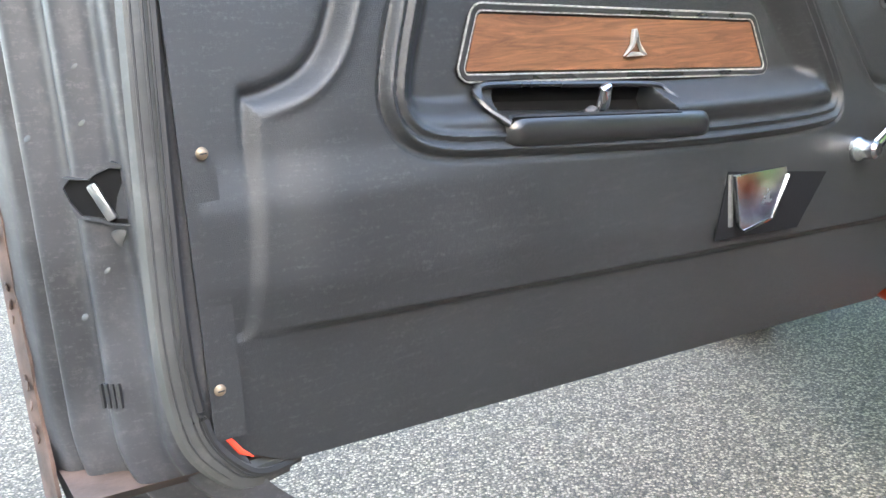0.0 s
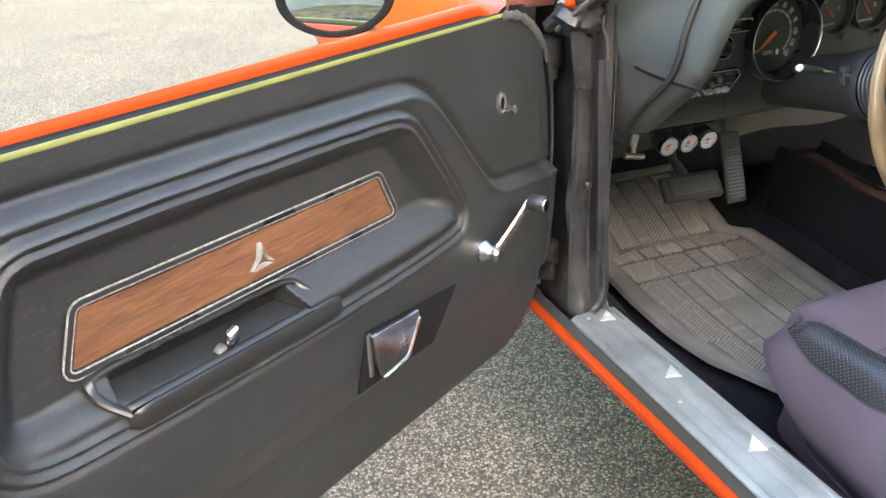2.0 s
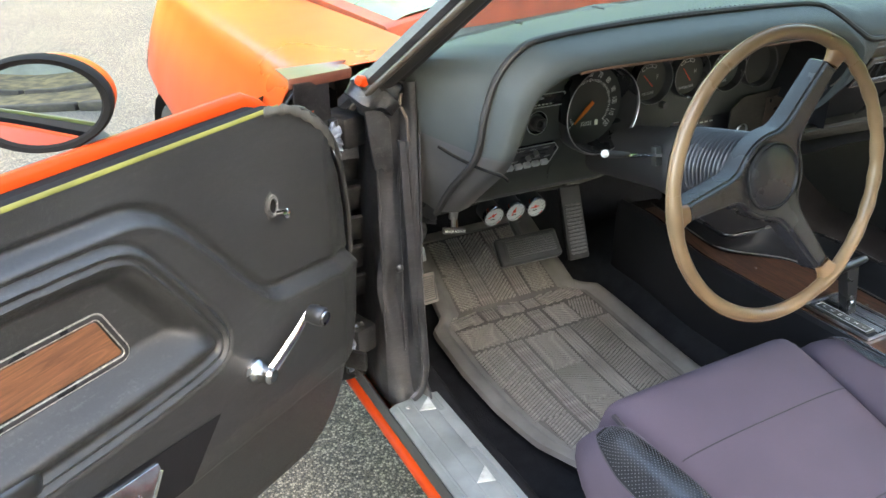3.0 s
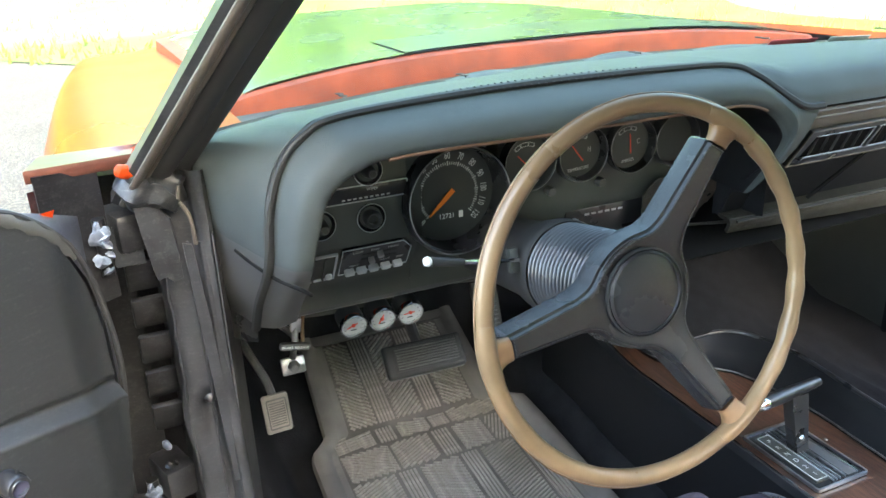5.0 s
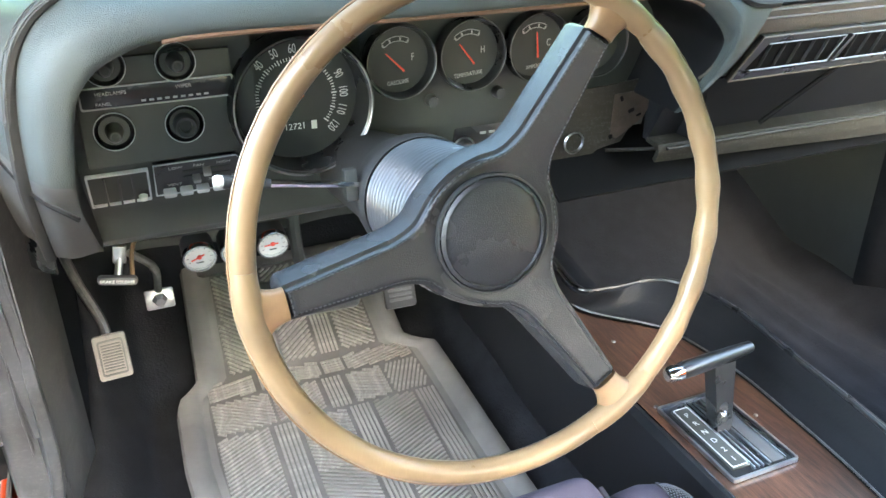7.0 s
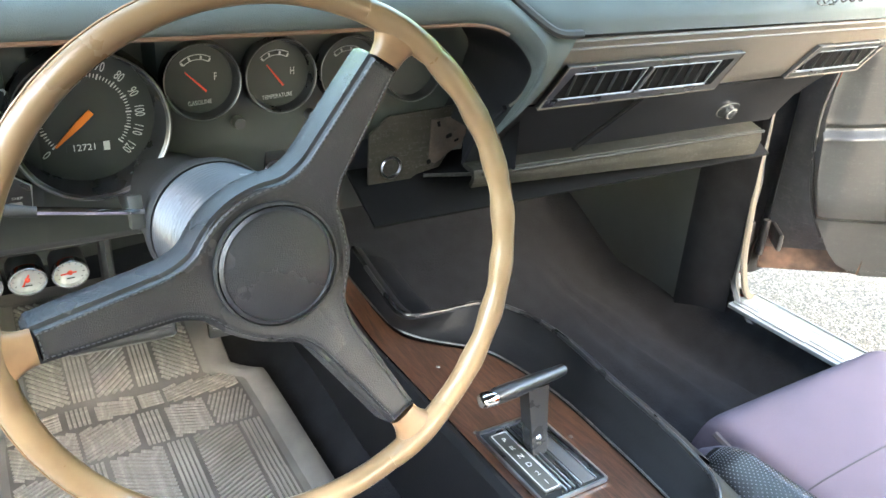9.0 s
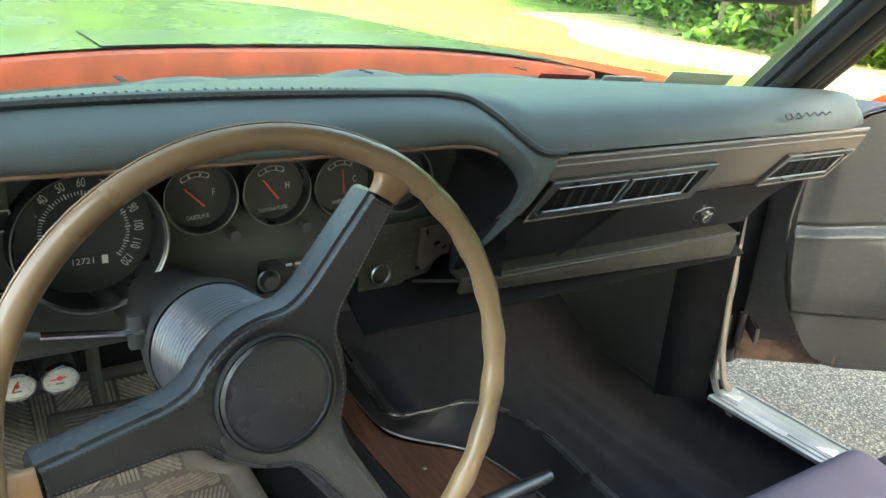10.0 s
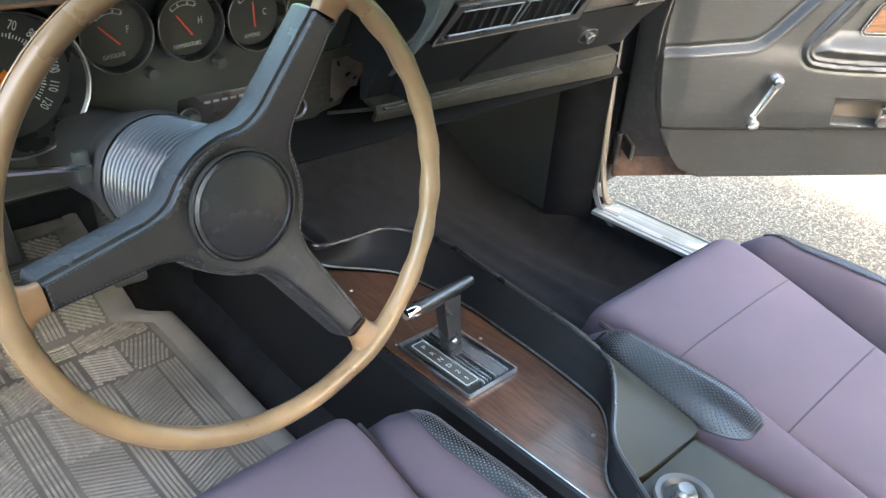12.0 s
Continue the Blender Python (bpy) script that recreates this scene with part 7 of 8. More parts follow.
# ---- pedals and mat ----
def pedals():
    t = thing("brake_pedal", "wide ribbed rubber brake pedal with metal edge", "pedal", pose(-0.345, 0.240, 0.462, 48, 0, -3))
    part("pad", rbox(0.150, 0.062, 0.020, 0.007, pose(0, 0, -0.003), seg=3), BLACKRUB, t)
    part("trim", frame_ring(rrect(0.152, 0.064, 0.010), rrect(0.147, 0.059, 0.008), 0.004, pose(0, 0, -0.007)), GUNMETAL, t, "thin worn metal edge")
    part("raised_field", rbox(0.128, 0.044, 0.004, 0.0015, pose(0.004, 0.001, 0.007)), BLACKRUB, t)
    for k in range(8):
        part("rib", rbox(0.116, 0.0024, 0.004, 0.0008, pose(0.004, -0.0165 + 0.0050 * k, 0.0095)), RUBBER, t)
    part("arm", tube(spline([(0.0, 0.0, -0.01), (0.0, 0.10, -0.03), (0.01, 0.28, 0.02)], 10), 0.010, 8), PLASTIC, t)
    a = thing("accelerator_pedal", "tall narrow ribbed black accelerator pedal", "pedal", pose(-0.183, 0.30, 0.462, 68, 0, -3))
    part("pad", rbox(0.055, 0.17, 0.012, 0.005), BLACKRUB, a)
    for k in range(14):
        part("rib", rbox(0.040, 0.004, 0.004, 0.001, pose(0, -0.070 + 0.0085 * k, 0.007)), PLASTIC, a)
    part("arm", tube([(0, 0.06, -0.01), (0.01, 0.2, -0.03)], 0.008, 8), PLASTIC, a)
    e = thing("parking_brake_pedal", "small worn rubber parking-brake pedal on a bent arm", "pedal", pose(-0.634, 0.150, 0.482, 72, 0, 3) @ Matrix.Scale(0.73, 4))
    part("pad", rbox(0.058, 0.085, 0.014, 0.006), MATEDGE, e, "dusty brown ribbed pad")
    part("pad_rim", frame_ring(rrect(0.044, 0.066, 0.004), rrect(0.038, 0.060, 0.003), 0.003, pose(0, 0, 0.007)), RUBBER, e)
    for k in range(10):
        part("rib", rbox(0.034, 0.0024, 0.003, 0.0005, pose(0, -0.024 + 0.0053 * k, 0.008)), RUBBER, e)
    part("arm", tube(spline([(0.0, 0.02, -0.008), (-0.006, 0.07, -0.012), (-0.03, 0.14, -0.03), (-0.05, 0.22, -0.06)], 12), 0.009, 8), JAMB, e, "bent black arm")
    r = thing("brake_release_handle", "black lettered brake-release T-handle under the dash", "handle", pose(-0.606, 0.09, 0.622, 0, 9, -6) @ Matrix.Scale(0.78, 4))
    part("grip", rbox(0.058, 0.014, 0.016, 0.006), PLASTIC, r)
    lettering("BRAKE RELEASE", 0.0072, Matrix.Translation((0, -0.0075, 0.0005)) @ FACE_BACK, r, WHITE)
    part("rod", tube([(0, 0.005, 0), (0.004, 0.03, 0.05)], 0.006, 8), STEEL, r)
    part("clip", rbox(0.02, 0.012, 0.03, 0.003, pose(0.002, 0.02, 0.035)), STEEL, r)
    b = thing("metal_bracket", "bright galvanised bracket with a bolt in the footwell", "bracket", pose(-0.560, 0.35, 0.445) @ Matrix.Scale(0.85, 4))
    part("plate", rbox(0.052, 0.006, 0.038, 0.004, pose(0, 0, 0, -20, 0, 0)), STEEL, b)
    part("bolt", lathe([(0, 0.012), (0.008, 0.011), (0.012, 0.006), (0.014, 0)], 6, Matrix.Translation((0, -0.004, 0.0)) @ FACE_BACK), STEEL, b)
    part("strut", tube(spline([(0.0, -0.002, 0.02), (0.0, -0.05, 0.09), (-0.035, -0.10, 0.15)], 8), 0.007, 8), STEEL, b)
    cpl = thing("wire_connector", "loose brown wire with a plug", "wire", pose(-0.56, 0.13, 0.63))
    part("wire", tube(spline([(0.02, 0.05, 0.05), (-0.02, 0.0, 0.02), (-0.03, -0.02, -0.02)], 12), 0.003, 6), RIMTOP, cpl)
    # white bit under the dash and plastic tag
    wtag = thing("white_clip", "small white plastic clip under the dash", "clip", pose(0.150, 0.065, 0.652))
    part("wire", tube([(0, 0, 0.005), (-0.03, 0.01, 0.025), (-0.05, 0.02, 0.056)], 0.002, 6), BLACKRUB, wtag)
    part("body", rbox(0.010, 0.008, 0.014, 0.003), WHITEPL, wtag)


def mat_z(y):
    return 0.262 + 0.032 * sstep((y + 0.1) / 0.4) + 0.52 * max(0, y - 0.285) ** 1.05


def floor_mat():
    t = thing("floor_mat", "dusty grey-brown rubber floor mat with ribbed weave", "floor mat", pose(0, 0, 0))
    def half(y):
        return (float(np.interp(y, (-0.45, -0.30, -0.20, -0.12, 0.0, 0.12, 0.24, 0.268, 0.30, 0.56), (-0.44, -0.475, -0.512, -0.545, -0.563, -0.570, -0.566, -0.560, -0.527, -0.510))), float(np.interp(y, (-0.45, 0.0, 0.268, 0.30, 0.56), (-0.122, -0.120, -0.124, -0.172, -0.176))))
    rows, left, right = [], [], []
    for y in np.linspace(-0.45, 0.505, 90):
        x0, x1 = half(y)
        rows.append([(x, y, mat_z(y)) for x in np.linspace(x0 + 0.02, x1 - 0.02, 16)])
        for lst, xe, sg in ((left, x0, 1), (right, x1, -1)):
            lst.append([(xe + sg * a, y, mat_z(y) + h) for a, h in ((-0.004, 0.0), (0.0, 0.010), (0.008, 0.013), (0.022, 0.012), (0.030, 0.005), (0.034, 0.0015), (0.045, 0.0015))])
    # The sheet's dark tone paints the shade in the gaps between ribs.
    part("sheet", grid(rows), MATDARK, t, "rubber sheet toned dark for the shade between the ribs")
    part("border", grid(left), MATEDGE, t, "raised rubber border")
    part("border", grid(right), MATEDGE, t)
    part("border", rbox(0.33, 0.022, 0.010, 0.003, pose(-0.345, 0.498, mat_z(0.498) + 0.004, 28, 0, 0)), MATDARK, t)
    # bands of slanting ribs between straight ones, shifted from row to row
    bm = bmesh.new()
    ribs = []
    pitch = 0.0068

    def block(xa, xb, ya, yb, ang):
        ca, sa = math.cos(radians(ang)), math.sin(radians(ang))
        w, h = (xb - xa) / 2 - 0.003, (yb - ya) / 2 - 0.003
        if w < 0.008:
            return
        cx, cy = (xa + xb) / 2, (ya + yb) / 2
        reach = abs(w * sa) + abs(h * ca)
        for k in range(-24, 25):
            o = k * pitch
            if abs(o) > reach:
                continue
            # clip the rib's line to the block
            lo_t, hi_t = -1.0, 1.0
            for p, d, lim in ((-o * sa, ca, w), (o * ca, sa, h)):
                if abs(d) < 1e-6:
                    if abs(p) > lim:
                        lo_t, hi_t = 1.0, -1.0
                    continue
                t0, t1 = sorted(((-lim - p) / d, (lim - p) / d))
                lo_t, hi_t = max(lo_t, t0), min(hi_t, t1)
            if hi_t - lo_t > 0.008:
                ribs.append([(cx - o * sa + q * ca, cy + o * ca + q * sa, mat_z(cy + o * ca + q * sa) + 0.0003) for q in (lo_t, hi_t)])
    def column(xa, xb, y_hi, y_lo, ang):
        """A long band of ribs, cut where the mat's edge bends in."""
        n = max(1, round((y_hi - y_lo) / 0.12))
        for q in range(n):
            y1 = y_hi - (y_hi - y_lo) * q / n
            y0 = y_hi - (y_hi - y_lo) * (q + 1) / n
            e0, e1 = half((y0 + y1) / 2)
            block(max(xa, e0 + 0.046), min(xb, e1 - 0.046), y0 - 0.003, y1 + 0.003, ang)
    # toe board: slanting bands that mirror each other, with straight ribs between
    for xa, xb, ang in ((-0.485, -0.420, -36), (-0.420, -0.385, 90), (-0.385, -0.325, 36), (-0.325, -0.285, 90), (-0.285, -0.218, -36)):
        column(xa, xb, 0.486, 0.305, ang)
    # crossing patches at the bend
    for xa, xb, ang in ((-0.520, -0.440, 8), (-0.440, -0.395, 90), (-0.395, -0.330, -12), (-0.330, -0.290, 0), (-0.290, -0.170, 14)):
        block(xa, xb, 0.252, 0.296, ang)
    for xa, xb, ang in ((-0.520, -0.425, -30), (-0.425, -0.345, 28), (-0.345, -0.300, 90), (-0.300, -0.235, -20), (-0.235, -0.170, 64)):
        block(xa, xb, 0.170, 0.248, ang)
    # floor: long bands running to the rear
    for xa, xb, ang in ((-0.530, -0.440, 26), (-0.440, -0.398, 90), (-0.398, -0.318, -24), (-0.318, -0.278, 90), (-0.278, -0.205, 24), (-0.205, -0.165, 90)):
        column(xa, xb, 0.165, -0.40, ang)
    near = [r for r in ribs if r[0][1] > -0.35]
    base = rbox(1, 0.0038, 0.0050, 0.0, seg=1)
    me = bpy.data.meshes.new("rib")
    base.to_mesh(me)
    base.free()
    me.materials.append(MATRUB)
    made = 0
    for k, (a, b) in enumerate(near):
        a, b = Vector(a), Vector(b)
        if made >= 296:
            d = b - a
            rbox(1, 0.0038, 0.0050, 0.0, Matrix.LocRotScale((a + b) / 2, d.to_track_quat("X", "Z"), (d.length, 1, 1)), bm=bm)
            continue
        made += 1
        ob = new("rib", me)
        ob.parent = t
        d = b - a
        ob.matrix_basis = Matrix.LocRotScale((a + b) / 2, d.to_track_quat("X", "Z"), (d.length, 1, 1))
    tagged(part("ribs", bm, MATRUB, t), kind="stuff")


# ---- seats ----
def cushion(x0, x1, y0, y1, z, h, crown, n=26, pw=14.0, drop=0.0):
    """A rounded upholstered block; crown: how far its middle rises."""
    rows = []
    for i in range(n):
        u = -1 + 2 * i / (n - 1)
        r = []
        for j in range(n):
            v = -1 + 2 * j / (n - 1)
            e = (1 - abs(u) ** pw) * (1 - abs(v) ** pw)
            x = (x0 + x1) / 2 + (x1 - x0) / 2 * math.copysign(abs(u) ** 0.62, u)
            y = (y0 + y1) / 2 + (y1 - y0) / 2 * math.copysign(abs(v) ** 0.62, v)
            r.append((x, y, z + h * max(0, e) ** 0.20 + crown * (1 - u * u) * (1 - v * v) - drop * (1 - v) / 2))
        rows.append(r)
    return grid(rows)


def bolster_ring(sd, q):
    """Centre, half width and height of a side bolster at the fraction q of its length."""
    y = -0.022 - 0.60 * q
    endr = math.sin(min(1, q / 0.12) * math.pi / 2) ** 0.8
    hh = (0.094 + 0.036 * sstep((q - 0.05) / 0.35)) * (0.15 + 0.85 * endr)
    w = (0.048 + 0.010 * sstep(q / 0.6)) * (0.30 + 0.70 * endr)
    return y, sd * (0.229 + 0.004 * q), w, hh


def seat(m, label):
    # local: origin at the middle of the front edge on the floor, y to the front; the seat leans back
    lean = Matrix.Translation((0, 0, 0.49)) @ pose(0, 0, 0, 12.5, 0, 0) @ Matrix.Translation((0, 0, -0.49))
    t = thing("bucket_seat", label, "car seat", m @ lean, "front seats")
    c = cushion(-0.194, 0.194, -0.62, 0.0, 0.36, 0.128, 0.014, 44)
    for v in c.verts:
        v.co.x *= 1 - 0.17 * float(sstep((-v.co.y - 0.04) / 0.40))
    part("seat_cushion", c, PURPLE, t, "purple-grey cloth cushion with cross seams")
    part("cushion_base", rbox(0.44, 0.52, 0.18, 0.03, pose(0, -0.33, 0.34)), PURPLE, t)
    for q in (-0.148, -0.312):
        sm = []
        for x in np.linspace(-0.185, 0.185, 28):
            u, v = (abs(x) / 0.194) ** 1.613, (abs(q + 0.31) / 0.31) ** 1.613
            z = 0.36 + 0.128 * ((1 - u ** 14) * (1 - v ** 14)) ** 0.20 + 0.014 * (1 - u * u) * (1 - v * v)
            sm.append((x * (1 - 0.17 * float(sstep((-q - 0.04) / 0.40))), q, z))
        part("seam", tube(sm, 0.0013, 5), SEAMCLOTH, t, "dark cross seam")
    for sd in (-1, 1):
        groove = [(sd * 0.1925 * (1 - 0.17 * float(sstep((-y - 0.04) / 0.40))), y, 0.468) for y in np.linspace(-0.03, -0.56, 30)]
        part("seam", tube(groove, 0.0045, 6), SEAMCLOTH, t, "deep seam between cushion and bolster")
        rows = []
        for q in np.linspace(0, 1, 36):
            y, cx, w, hh = bolster_ring(sd, q)
            r = []
            for a in np.linspace(-110, 250, 30):
                ca, sa = math.cos(radians(a)), math.sin(radians(a))
                if sa >= 0:
                    r.append((cx + sd * w * ca, y, 0.418 + hh * sa))
                else:
                    # the outer skirt tucks in under the seat
                    f = -sa
                    r.append((cx + sd * w * ca - sd * (0.055 * f * f if ca > 0 else 0.0), y - 0.05 * f * (1 - min(1, q / 0.3)), 0.418 - 0.125 * f * (0.3 + 0.7 * min(1, q / 0.2))))
            rows.append(r)
        rows.insert(0, [tuple(np.mean(np.array(rows[0]), axis=0) + np.array((0, 0.004, 0)))] * 30)
        bo = part("bolster", grid(rows), PURPLE, t, "raised purple cloth side bolster")
        # perforated lens-shaped facing on the bolster's crest and outer side
        rows = []
        for i, q in enumerate(np.linspace(0.060, 0.45, 34)):
            y, cx, w, hh = bolster_ring(sd, q)
            u = (i + 0.4) / 33.8
            half = 32 * min(1, math.sin(u * math.pi) ** 0.38 * 1.06)
            mid = 70 + 2 * u
            r = []
            for a in np.linspace(mid - half, mid + half, 10):
                ca, sa = math.cos(radians(a)), math.sin(radians(a))
                r.append((cx + sd * (w + 0.002) * ca, y, 0.418 + (hh + 0.002) * sa))
            rows.append(r)
        part("perforated_facing", grid(rows), PERF, bo, "black perforated vinyl facing")
        bm = bmesh.new()
        R = np.array(rows)
        for i in range(1, 33):
            for j, half_i in enumerate((0.0, 0.5)):
                row = R[i] * (1 - half_i) + R[i + (1 if half_i else 0)] * half_i
                for q in np.linspace(0.06, 0.94, 12):
                    f = min(0.97, q + (0.036 if half_i else 0)) * 9
                    k = int(f)
                    p = row[k] + (row[k + 1] - row[k]) * (f - k)
                    nrm = Vector((p[0] - sd * 0.231, 0, p[2] - 0.418)).normalized()
                    mm = Matrix.Translation(Vector(p) + nrm * 0.0008) @ nrm.to_track_quat("Z", "Y").to_matrix().to_4x4()
                    bm.faces.new([bm.verts.new(mm @ Vector((0.0010 * math.cos(b), 0.0010 * math.sin(b), 0))) for b in np.arange(6) * math.pi / 3])
        # Grey dots paint the light caught by the pinholes.
        tagged(part("perforation", bm, PINHOLE, bo, smooth=False), kind="stuff")
        edge = [tuple(R[i][0]) for i in range(34)] + [tuple(R[i][-1]) for i in range(33, -1, -1)]
        part("facing_stitch", tube(edge, 0.0011, 5, True), SEAMCLOTH, bo)
    return t


# ---- console ----
def console():
    t = thing("centre_console", "black centre console with walnut inlay and bright trim", "console", pose(0, 0, 0))
    # driver-side shell, and a swept wall on the passenger side
    rows = []
    for y in np.linspace(0.30, -0.98, 50):
        top = 0.455 + 0.03 * sstep((y - 0.02) / 0.2)
        rows.append([(-0.064, y, 0.26), (-0.060, y, top - 0.03), (-0.055, y, top + 0.002), (-0.046, y, top + 0.008), (-0.038, y, top + 0.004), (-0.034, y, top - 0.006), (0.06, y, top - 0.012)])
    part("side_shell", grid(rows), WALLBLK, t, "black moulded console shell")
    low = spline([(0.000, 0.25, 0.488), (-0.002, 0.15, 0.476), (0.004, 0.064, 0.464), (0.025, 0.017, 0.460), (0.080, -0.035, 0.458), (0.107, -0.075, 0.457), (0.124, -0.18, 0.457), (0.120, -0.29, 0.457), (0.114, -0.37, 0.457), (0.106, -0.430, 0.457), (0.097, -0.462, 0.457), (0.075, -0.488, 0.457), (0.043, -0.513, 0.457), (0.010, -0.535, 0.457), (-0.010, -0.558, 0.457), (-0.026, -0.600, 0.457)], 110)
    rim = spline([(0.030, 0.25, 0.505), (0.010, 0.12, 0.502), (0.004, 0.030, 0.500), (0.050, 0.010, 0.502), (0.118, 0.000, 0.505), (0.152, -0.040, 0.506), (0.167, -0.115, 0.507), (0.156, -0.24, 0.507), (0.149, -0.33, 0.507), (0.141, -0.401, 0.505), (0.130, -0.440, 0.503), (0.106, -0.468, 0.500), (0.069, -0.497, 0.493), (0.040, -0.518, 0.487), (0.024, -0.540, 0.480), (0.010, -0.570, 0.476), (-0.012, -0.615, 0.472)], 110)
    rows, skirt = [], []
    for a, b in zip(low, rim):
        q = float(sstep((b[1] + 0.05) / 0.1))
        out = b + np.array((0.034, 0.030 * q, -0.02))
        rows.append([a, a * 0.75 + b * 0.25 + np.array((0, 0, -0.007)), a * 0.4 + b * 0.6 + np.array((0, 0, -0.008)), b + np.array((-0.003, -0.002, -0.003)), b + np.array((0.004, 0.002, 0.001))])
        if b[1] > -0.40:
            skirt.append([b + np.array((0.004, 0.002, 0.001)), b + np.array((0.014, 0.010 * q, -0.003)), out, (out[0] + 0.012, out[1], 0.36), (out[0] + 0.016, out[1], 0.27)])
    part("swept_wall", grid(rows), WALLBLK, t, "swept black wall beside the inlay")
    part("side_skirt", grid(skirt), WALLBLK, t)
    part("bright_edge", tube(low + np.array((0, 0, 0.0035)), 0.0015, 6), GUNMETAL, t, "thin chrome edging")
    part("rim_piping", tube(rim + np.array((0.003, 0.002, 0.0005)), 0.0036, 8), GLOSSBLACK, t, "rounded glossy black rim")
    # rear deck: a front piece that falls away from the rim, an open joint, and a rear piece
    tail = rim[(rim[:, 1] < -0.385) & (rim[:, 1] > -0.572)]
    far = spline([(0.166, -0.385, 0.490), (0.164, -0.450, 0.482), (0.160, -0.520, 0.474), (0.154, -0.560, 0.471), (0.136, -0.574, 0.473), (0.085, -0.575, 0.475), (0.040, -0.574, 0.475), (0.016, -0.572, 0.475)], len(tail))
    rows = []
    for a, b in zip(tail, far):
        r = [tuple(a + (b - a) * q + np.array((0, 0, (a[2] - b[2]) * ((1 - q) ** 2 - (1 - q))))) for q in np.linspace(0, 1, 12)]
        rows.append(r + [(b[0] + 0.004, b[1] - 0.0005, b[2] - 0.006), (b[0] + 0.004, b[1] - 0.0005, b[2] - 0.15)])
    part("rear_deck", grid(rows), DECKMAT, t, "olive-black front piece of the rear deck")
    rows = []
    for q in np.linspace(0, 1, 16):
        y0 = -0.578 - 0.44 * q
        r = []
        for f in np.linspace(0, 1, 24):
            x = -0.036 + f * 0.190 - 0.02 * q * f
            y = y0 - 0.03 * (1 - q) * float(sstep((0.24 - f) / 0.24))
            r.append((x, y, 0.4735 + 0.004 * math.sin(q * 3) - 0.10 * max(0, 2 * f - 1) ** 14 - 0.02 * max(0, 1 - 2 * f) ** 10 - (0.010 if q == 0 else 0)))
        rows.append(r)
    rows.insert(1, [(x, y - 0.0005, z + 0.008) for x, y, z in rows[0]])
    part("rear_deck", grid(rows), DECKMAT, t, "olive-black rear deck")
    # walnut plate
    def lift(y):
        return 0.4565 + 0.03 * float(sstep((y - 0.02) / 0.2))
    lo = low[np.argsort(low[:, 1])]
    rows = []
    for y in np.linspace(-0.60, 0.24, 64):
        xr = float(np.interp(y, lo[:, 1], lo[:, 0])) - 0.001
        rows.append([(-0.036 + (xr + 0.036) * q, y, lift(y)) for q in np.linspace(0, 1, 8)])
    part("walnut_plate", grid(rows, 0.002), CONWOOD, t, "dark reddish walnut laminate plate")
    part("bright_edge", tube([(-0.037, y, lift(y) + 0.002) for y in np.linspace(-0.55, 0.24, 30)], 0.0018, 6), SATIN, t)
    for x, y in ((0.084, -0.262), (0.016, -0.055), (0.050, -0.488), (0.006, 0.13), (-0.018, -0.20)):
        part("plate_screw", lathe([(0, 0.0018), (0.0022, 0.0015), (0.0032, 0)], 12, Matrix.Translation((x, y, lift(y) + 0.001))), GUNMETAL, t)
    # gear selector
    gm = Matrix.Translation((0.024, -0.276, 0.4580))
    gp = part("selector_plate", frame_ring(rrect(0.094, 0.140, 0.004, 2), rrect(0.088, 0.134, 0.003, 2), 0.005, gm), STEEL, t, "bright selector frame")
    part("selector_bed", prism(rrect(0.086, 0.132, 0.002, 1), 0.002, gm), GLOSSBLACK, gp, smooth=False)
    part("index_panel", rbox(0.024, 0.112, 0.004, 0.001, gm @ pose(-0.024, 0, 0.004)), FACE, gp)
    for x in (-0.010, -0.004, 0.002, 0.012, 0.034):
        part("groove_line", rbox(0.0014, 0.124, 0.003, 0.0004, gm @ pose(x, 0, 0.0035)), STEEL, gp)
    part("slot_cover", rbox(0.017, 0.126, 0.003, 0.0005, gm @ pose(0.023, 0, 0.0035)), PLASTIC, gp)
    for k, ch in enumerate("PRND21"):
        lettering(ch, 0.0105, gm @ pose(-0.024, 0.040 - 0.0165 * k, 0.0066, 0, 0, 0), gp, DIMPRINT, "letter")
    part("index_frame", frame_ring(rrect(0.022, 0.108, 0.002, 2), rrect(0.020, 0.106, 0.002, 2), 0.0008, gm @ pose(-0.024, 0, 0.006)), DIMPRINT, gp)
    sh = thing("gear_selector", "black T-handle gear selector with chrome button", "gear lever", pose(0.026, -0.264, 0.458))
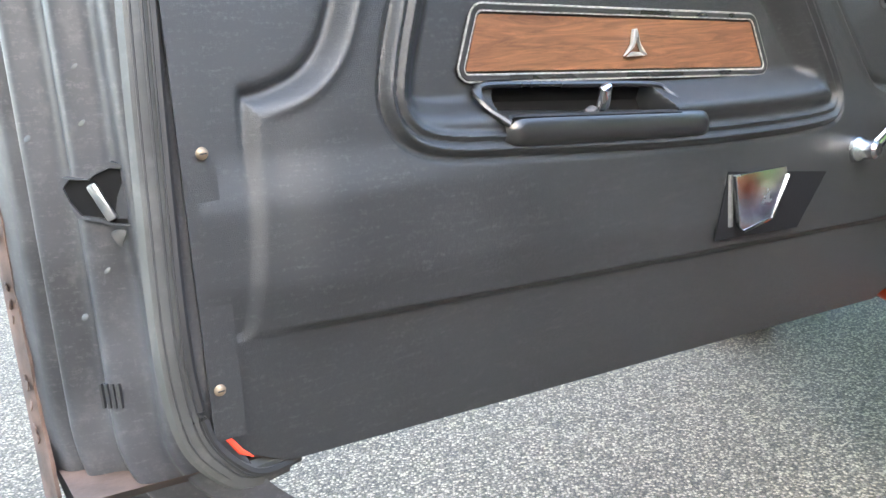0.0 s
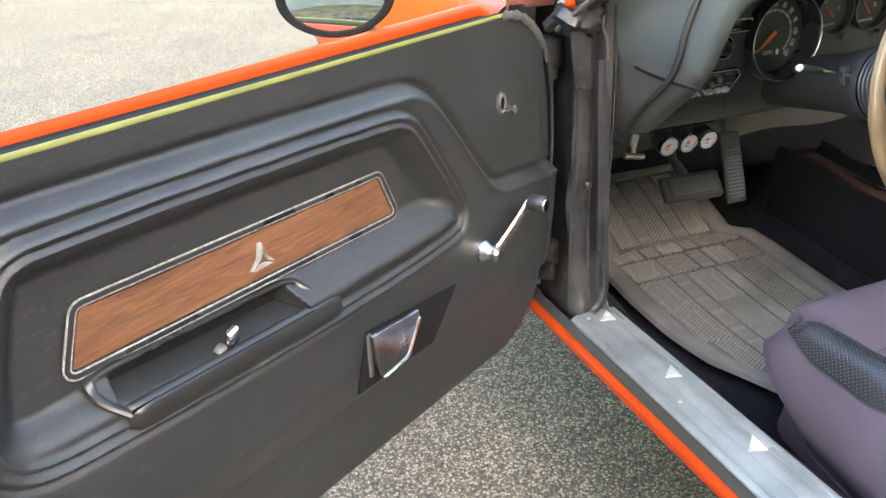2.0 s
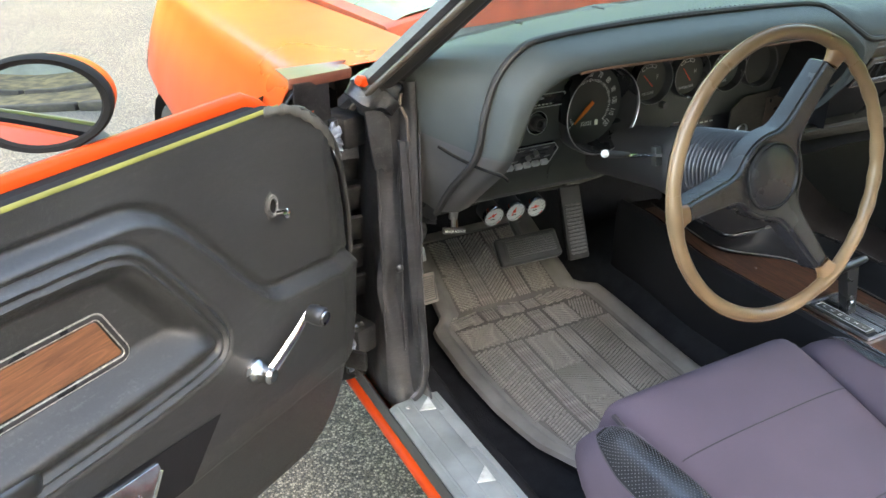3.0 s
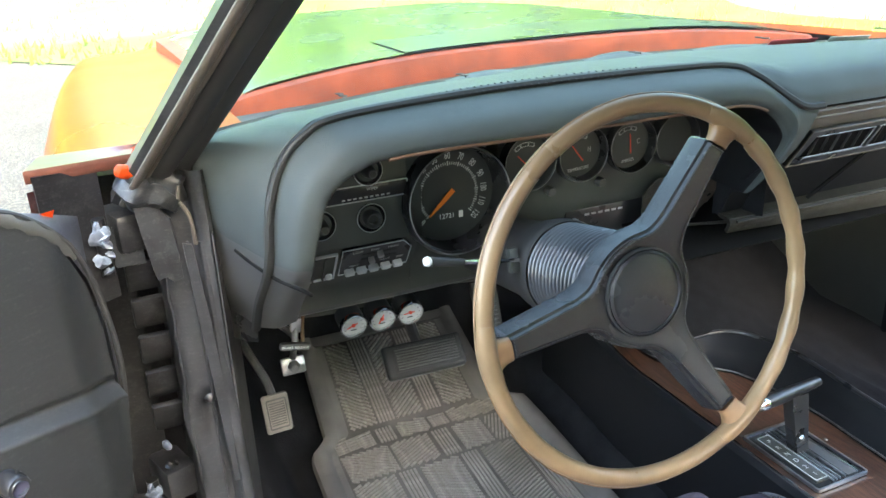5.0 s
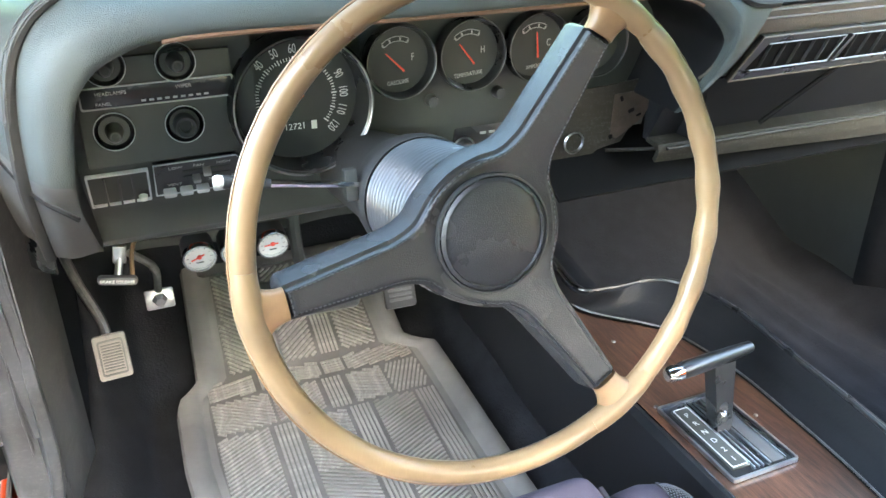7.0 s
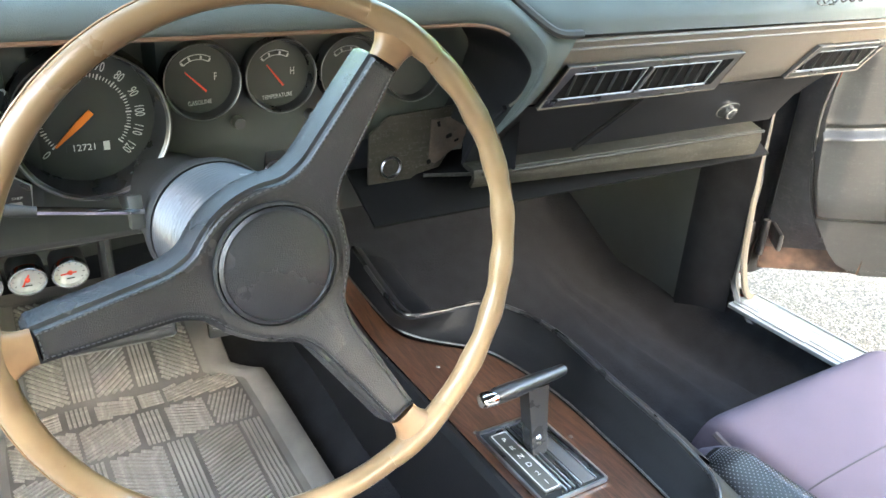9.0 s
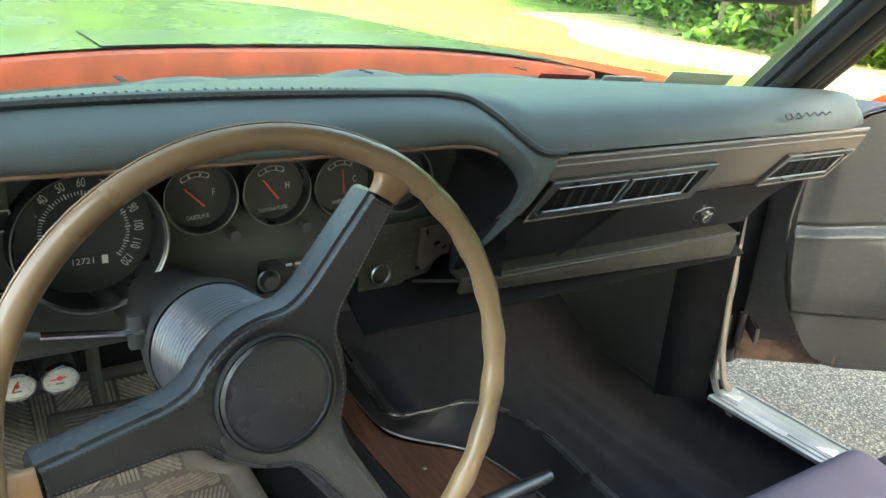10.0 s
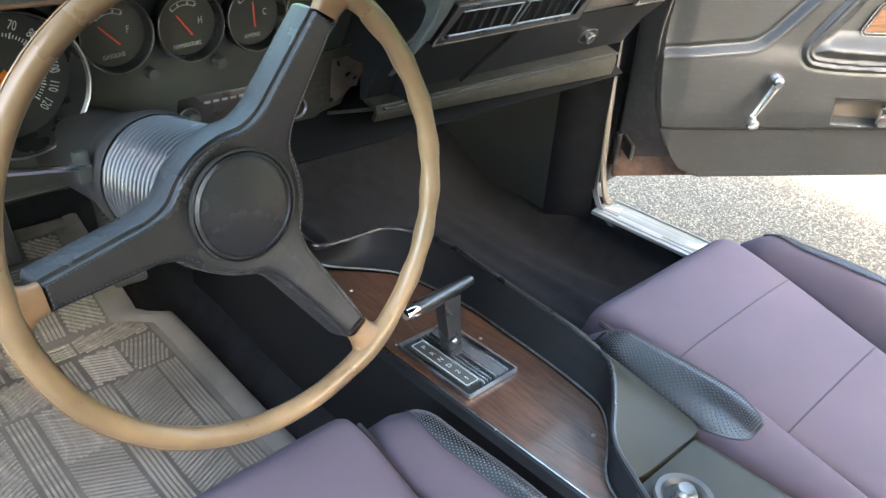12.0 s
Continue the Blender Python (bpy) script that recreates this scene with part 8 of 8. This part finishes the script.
    rows = [[(x * w, y * 0.010 + 0.018 * q, 0.088 * q) for x, y in ((-1, -1), (1, -1), (1, 1), (-1, 1), (-1, -1))] for q, w in zip(np.linspace(0, 1, 8), np.linspace(0.010, 0.015, 8))]
    part("stalk", grid(rows), GLOSSBLACK, sh, "flat black lever")
    part("lever_screw", lathe([(0, 0.003), (0.003, 0.002), (0.004, 0)], 10, Matrix.Translation((-0.004, -0.007, 0.028)) @ FACE_BACK), CHROME, sh)
    grip = spline([(-0.066, 0.012, 0.093), (-0.03, 0.014, 0.093), (0.01, 0.018, 0.092), (0.048, 0.022, 0.091)], 14)
    part("grip", tube(grip, np.array([0.0120, 0.0135, 0.0140, 0.0140, 0.0138, 0.0135, 0.013, 0.0125, 0.012, 0.0115, 0.011, 0.0105, 0.010, 0.009]) * 0.74, 14), GLOSSBLACK, sh, "black T-handle")
    part("button", lathe([(0.0093, -0.010), (0.0096, 0.004), (0.0078, 0.009), (0, 0.011)], 18, Matrix.Translation((-0.072, 0.0115, 0.093)) @ pose(0, 0, 0, 0, -86, 0)), CHROME, sh, "chrome thumb button")
    b = thing("lighter_socket", "round socket with a ribbed metal button on the console", "socket", pose(0.030, -0.622, 0.476))
    part("well", lathe([(0.034, 0.001), (0.032, 0.005), (0.026, 0.004), (0.021, -0.004)], 28), PLASTIC, b)
    part("button", lathe([(0.013, -0.002), (0.0135, 0.006), (0.012, 0.008), (0.012, 0.010), (0.010, 0.012), (0.009, 0.015), (0.006, 0.014), (0, 0.014)], 24), GUNMETAL, b)


SPOKES = (186.0, 57.0, 302.0)


# ---- the place ----
surroundings()
house()
car = car_body()
make_door(car, LEFT_DOOR, 1, "open driver door with black vinyl trim and walnut inlay", True)
make_door(car, RIGHT_DOOR, -1, "open passenger door with black vinyl trim", False)
door_mirror(car, LEFT_DOOR)
rear_mirror()
dashboard()
gauge_trio()
steering()
pedals()
seat(pose(-0.366, -0.290, 0.014, 0, 0, 1.5), "purple-grey cloth bucket seat with perforated black bolsters")
seat(pose(0.432, -0.330, 0.008, 0, 0, 0), "purple-grey cloth passenger bucket seat beside the console")
console()
floor_mat()
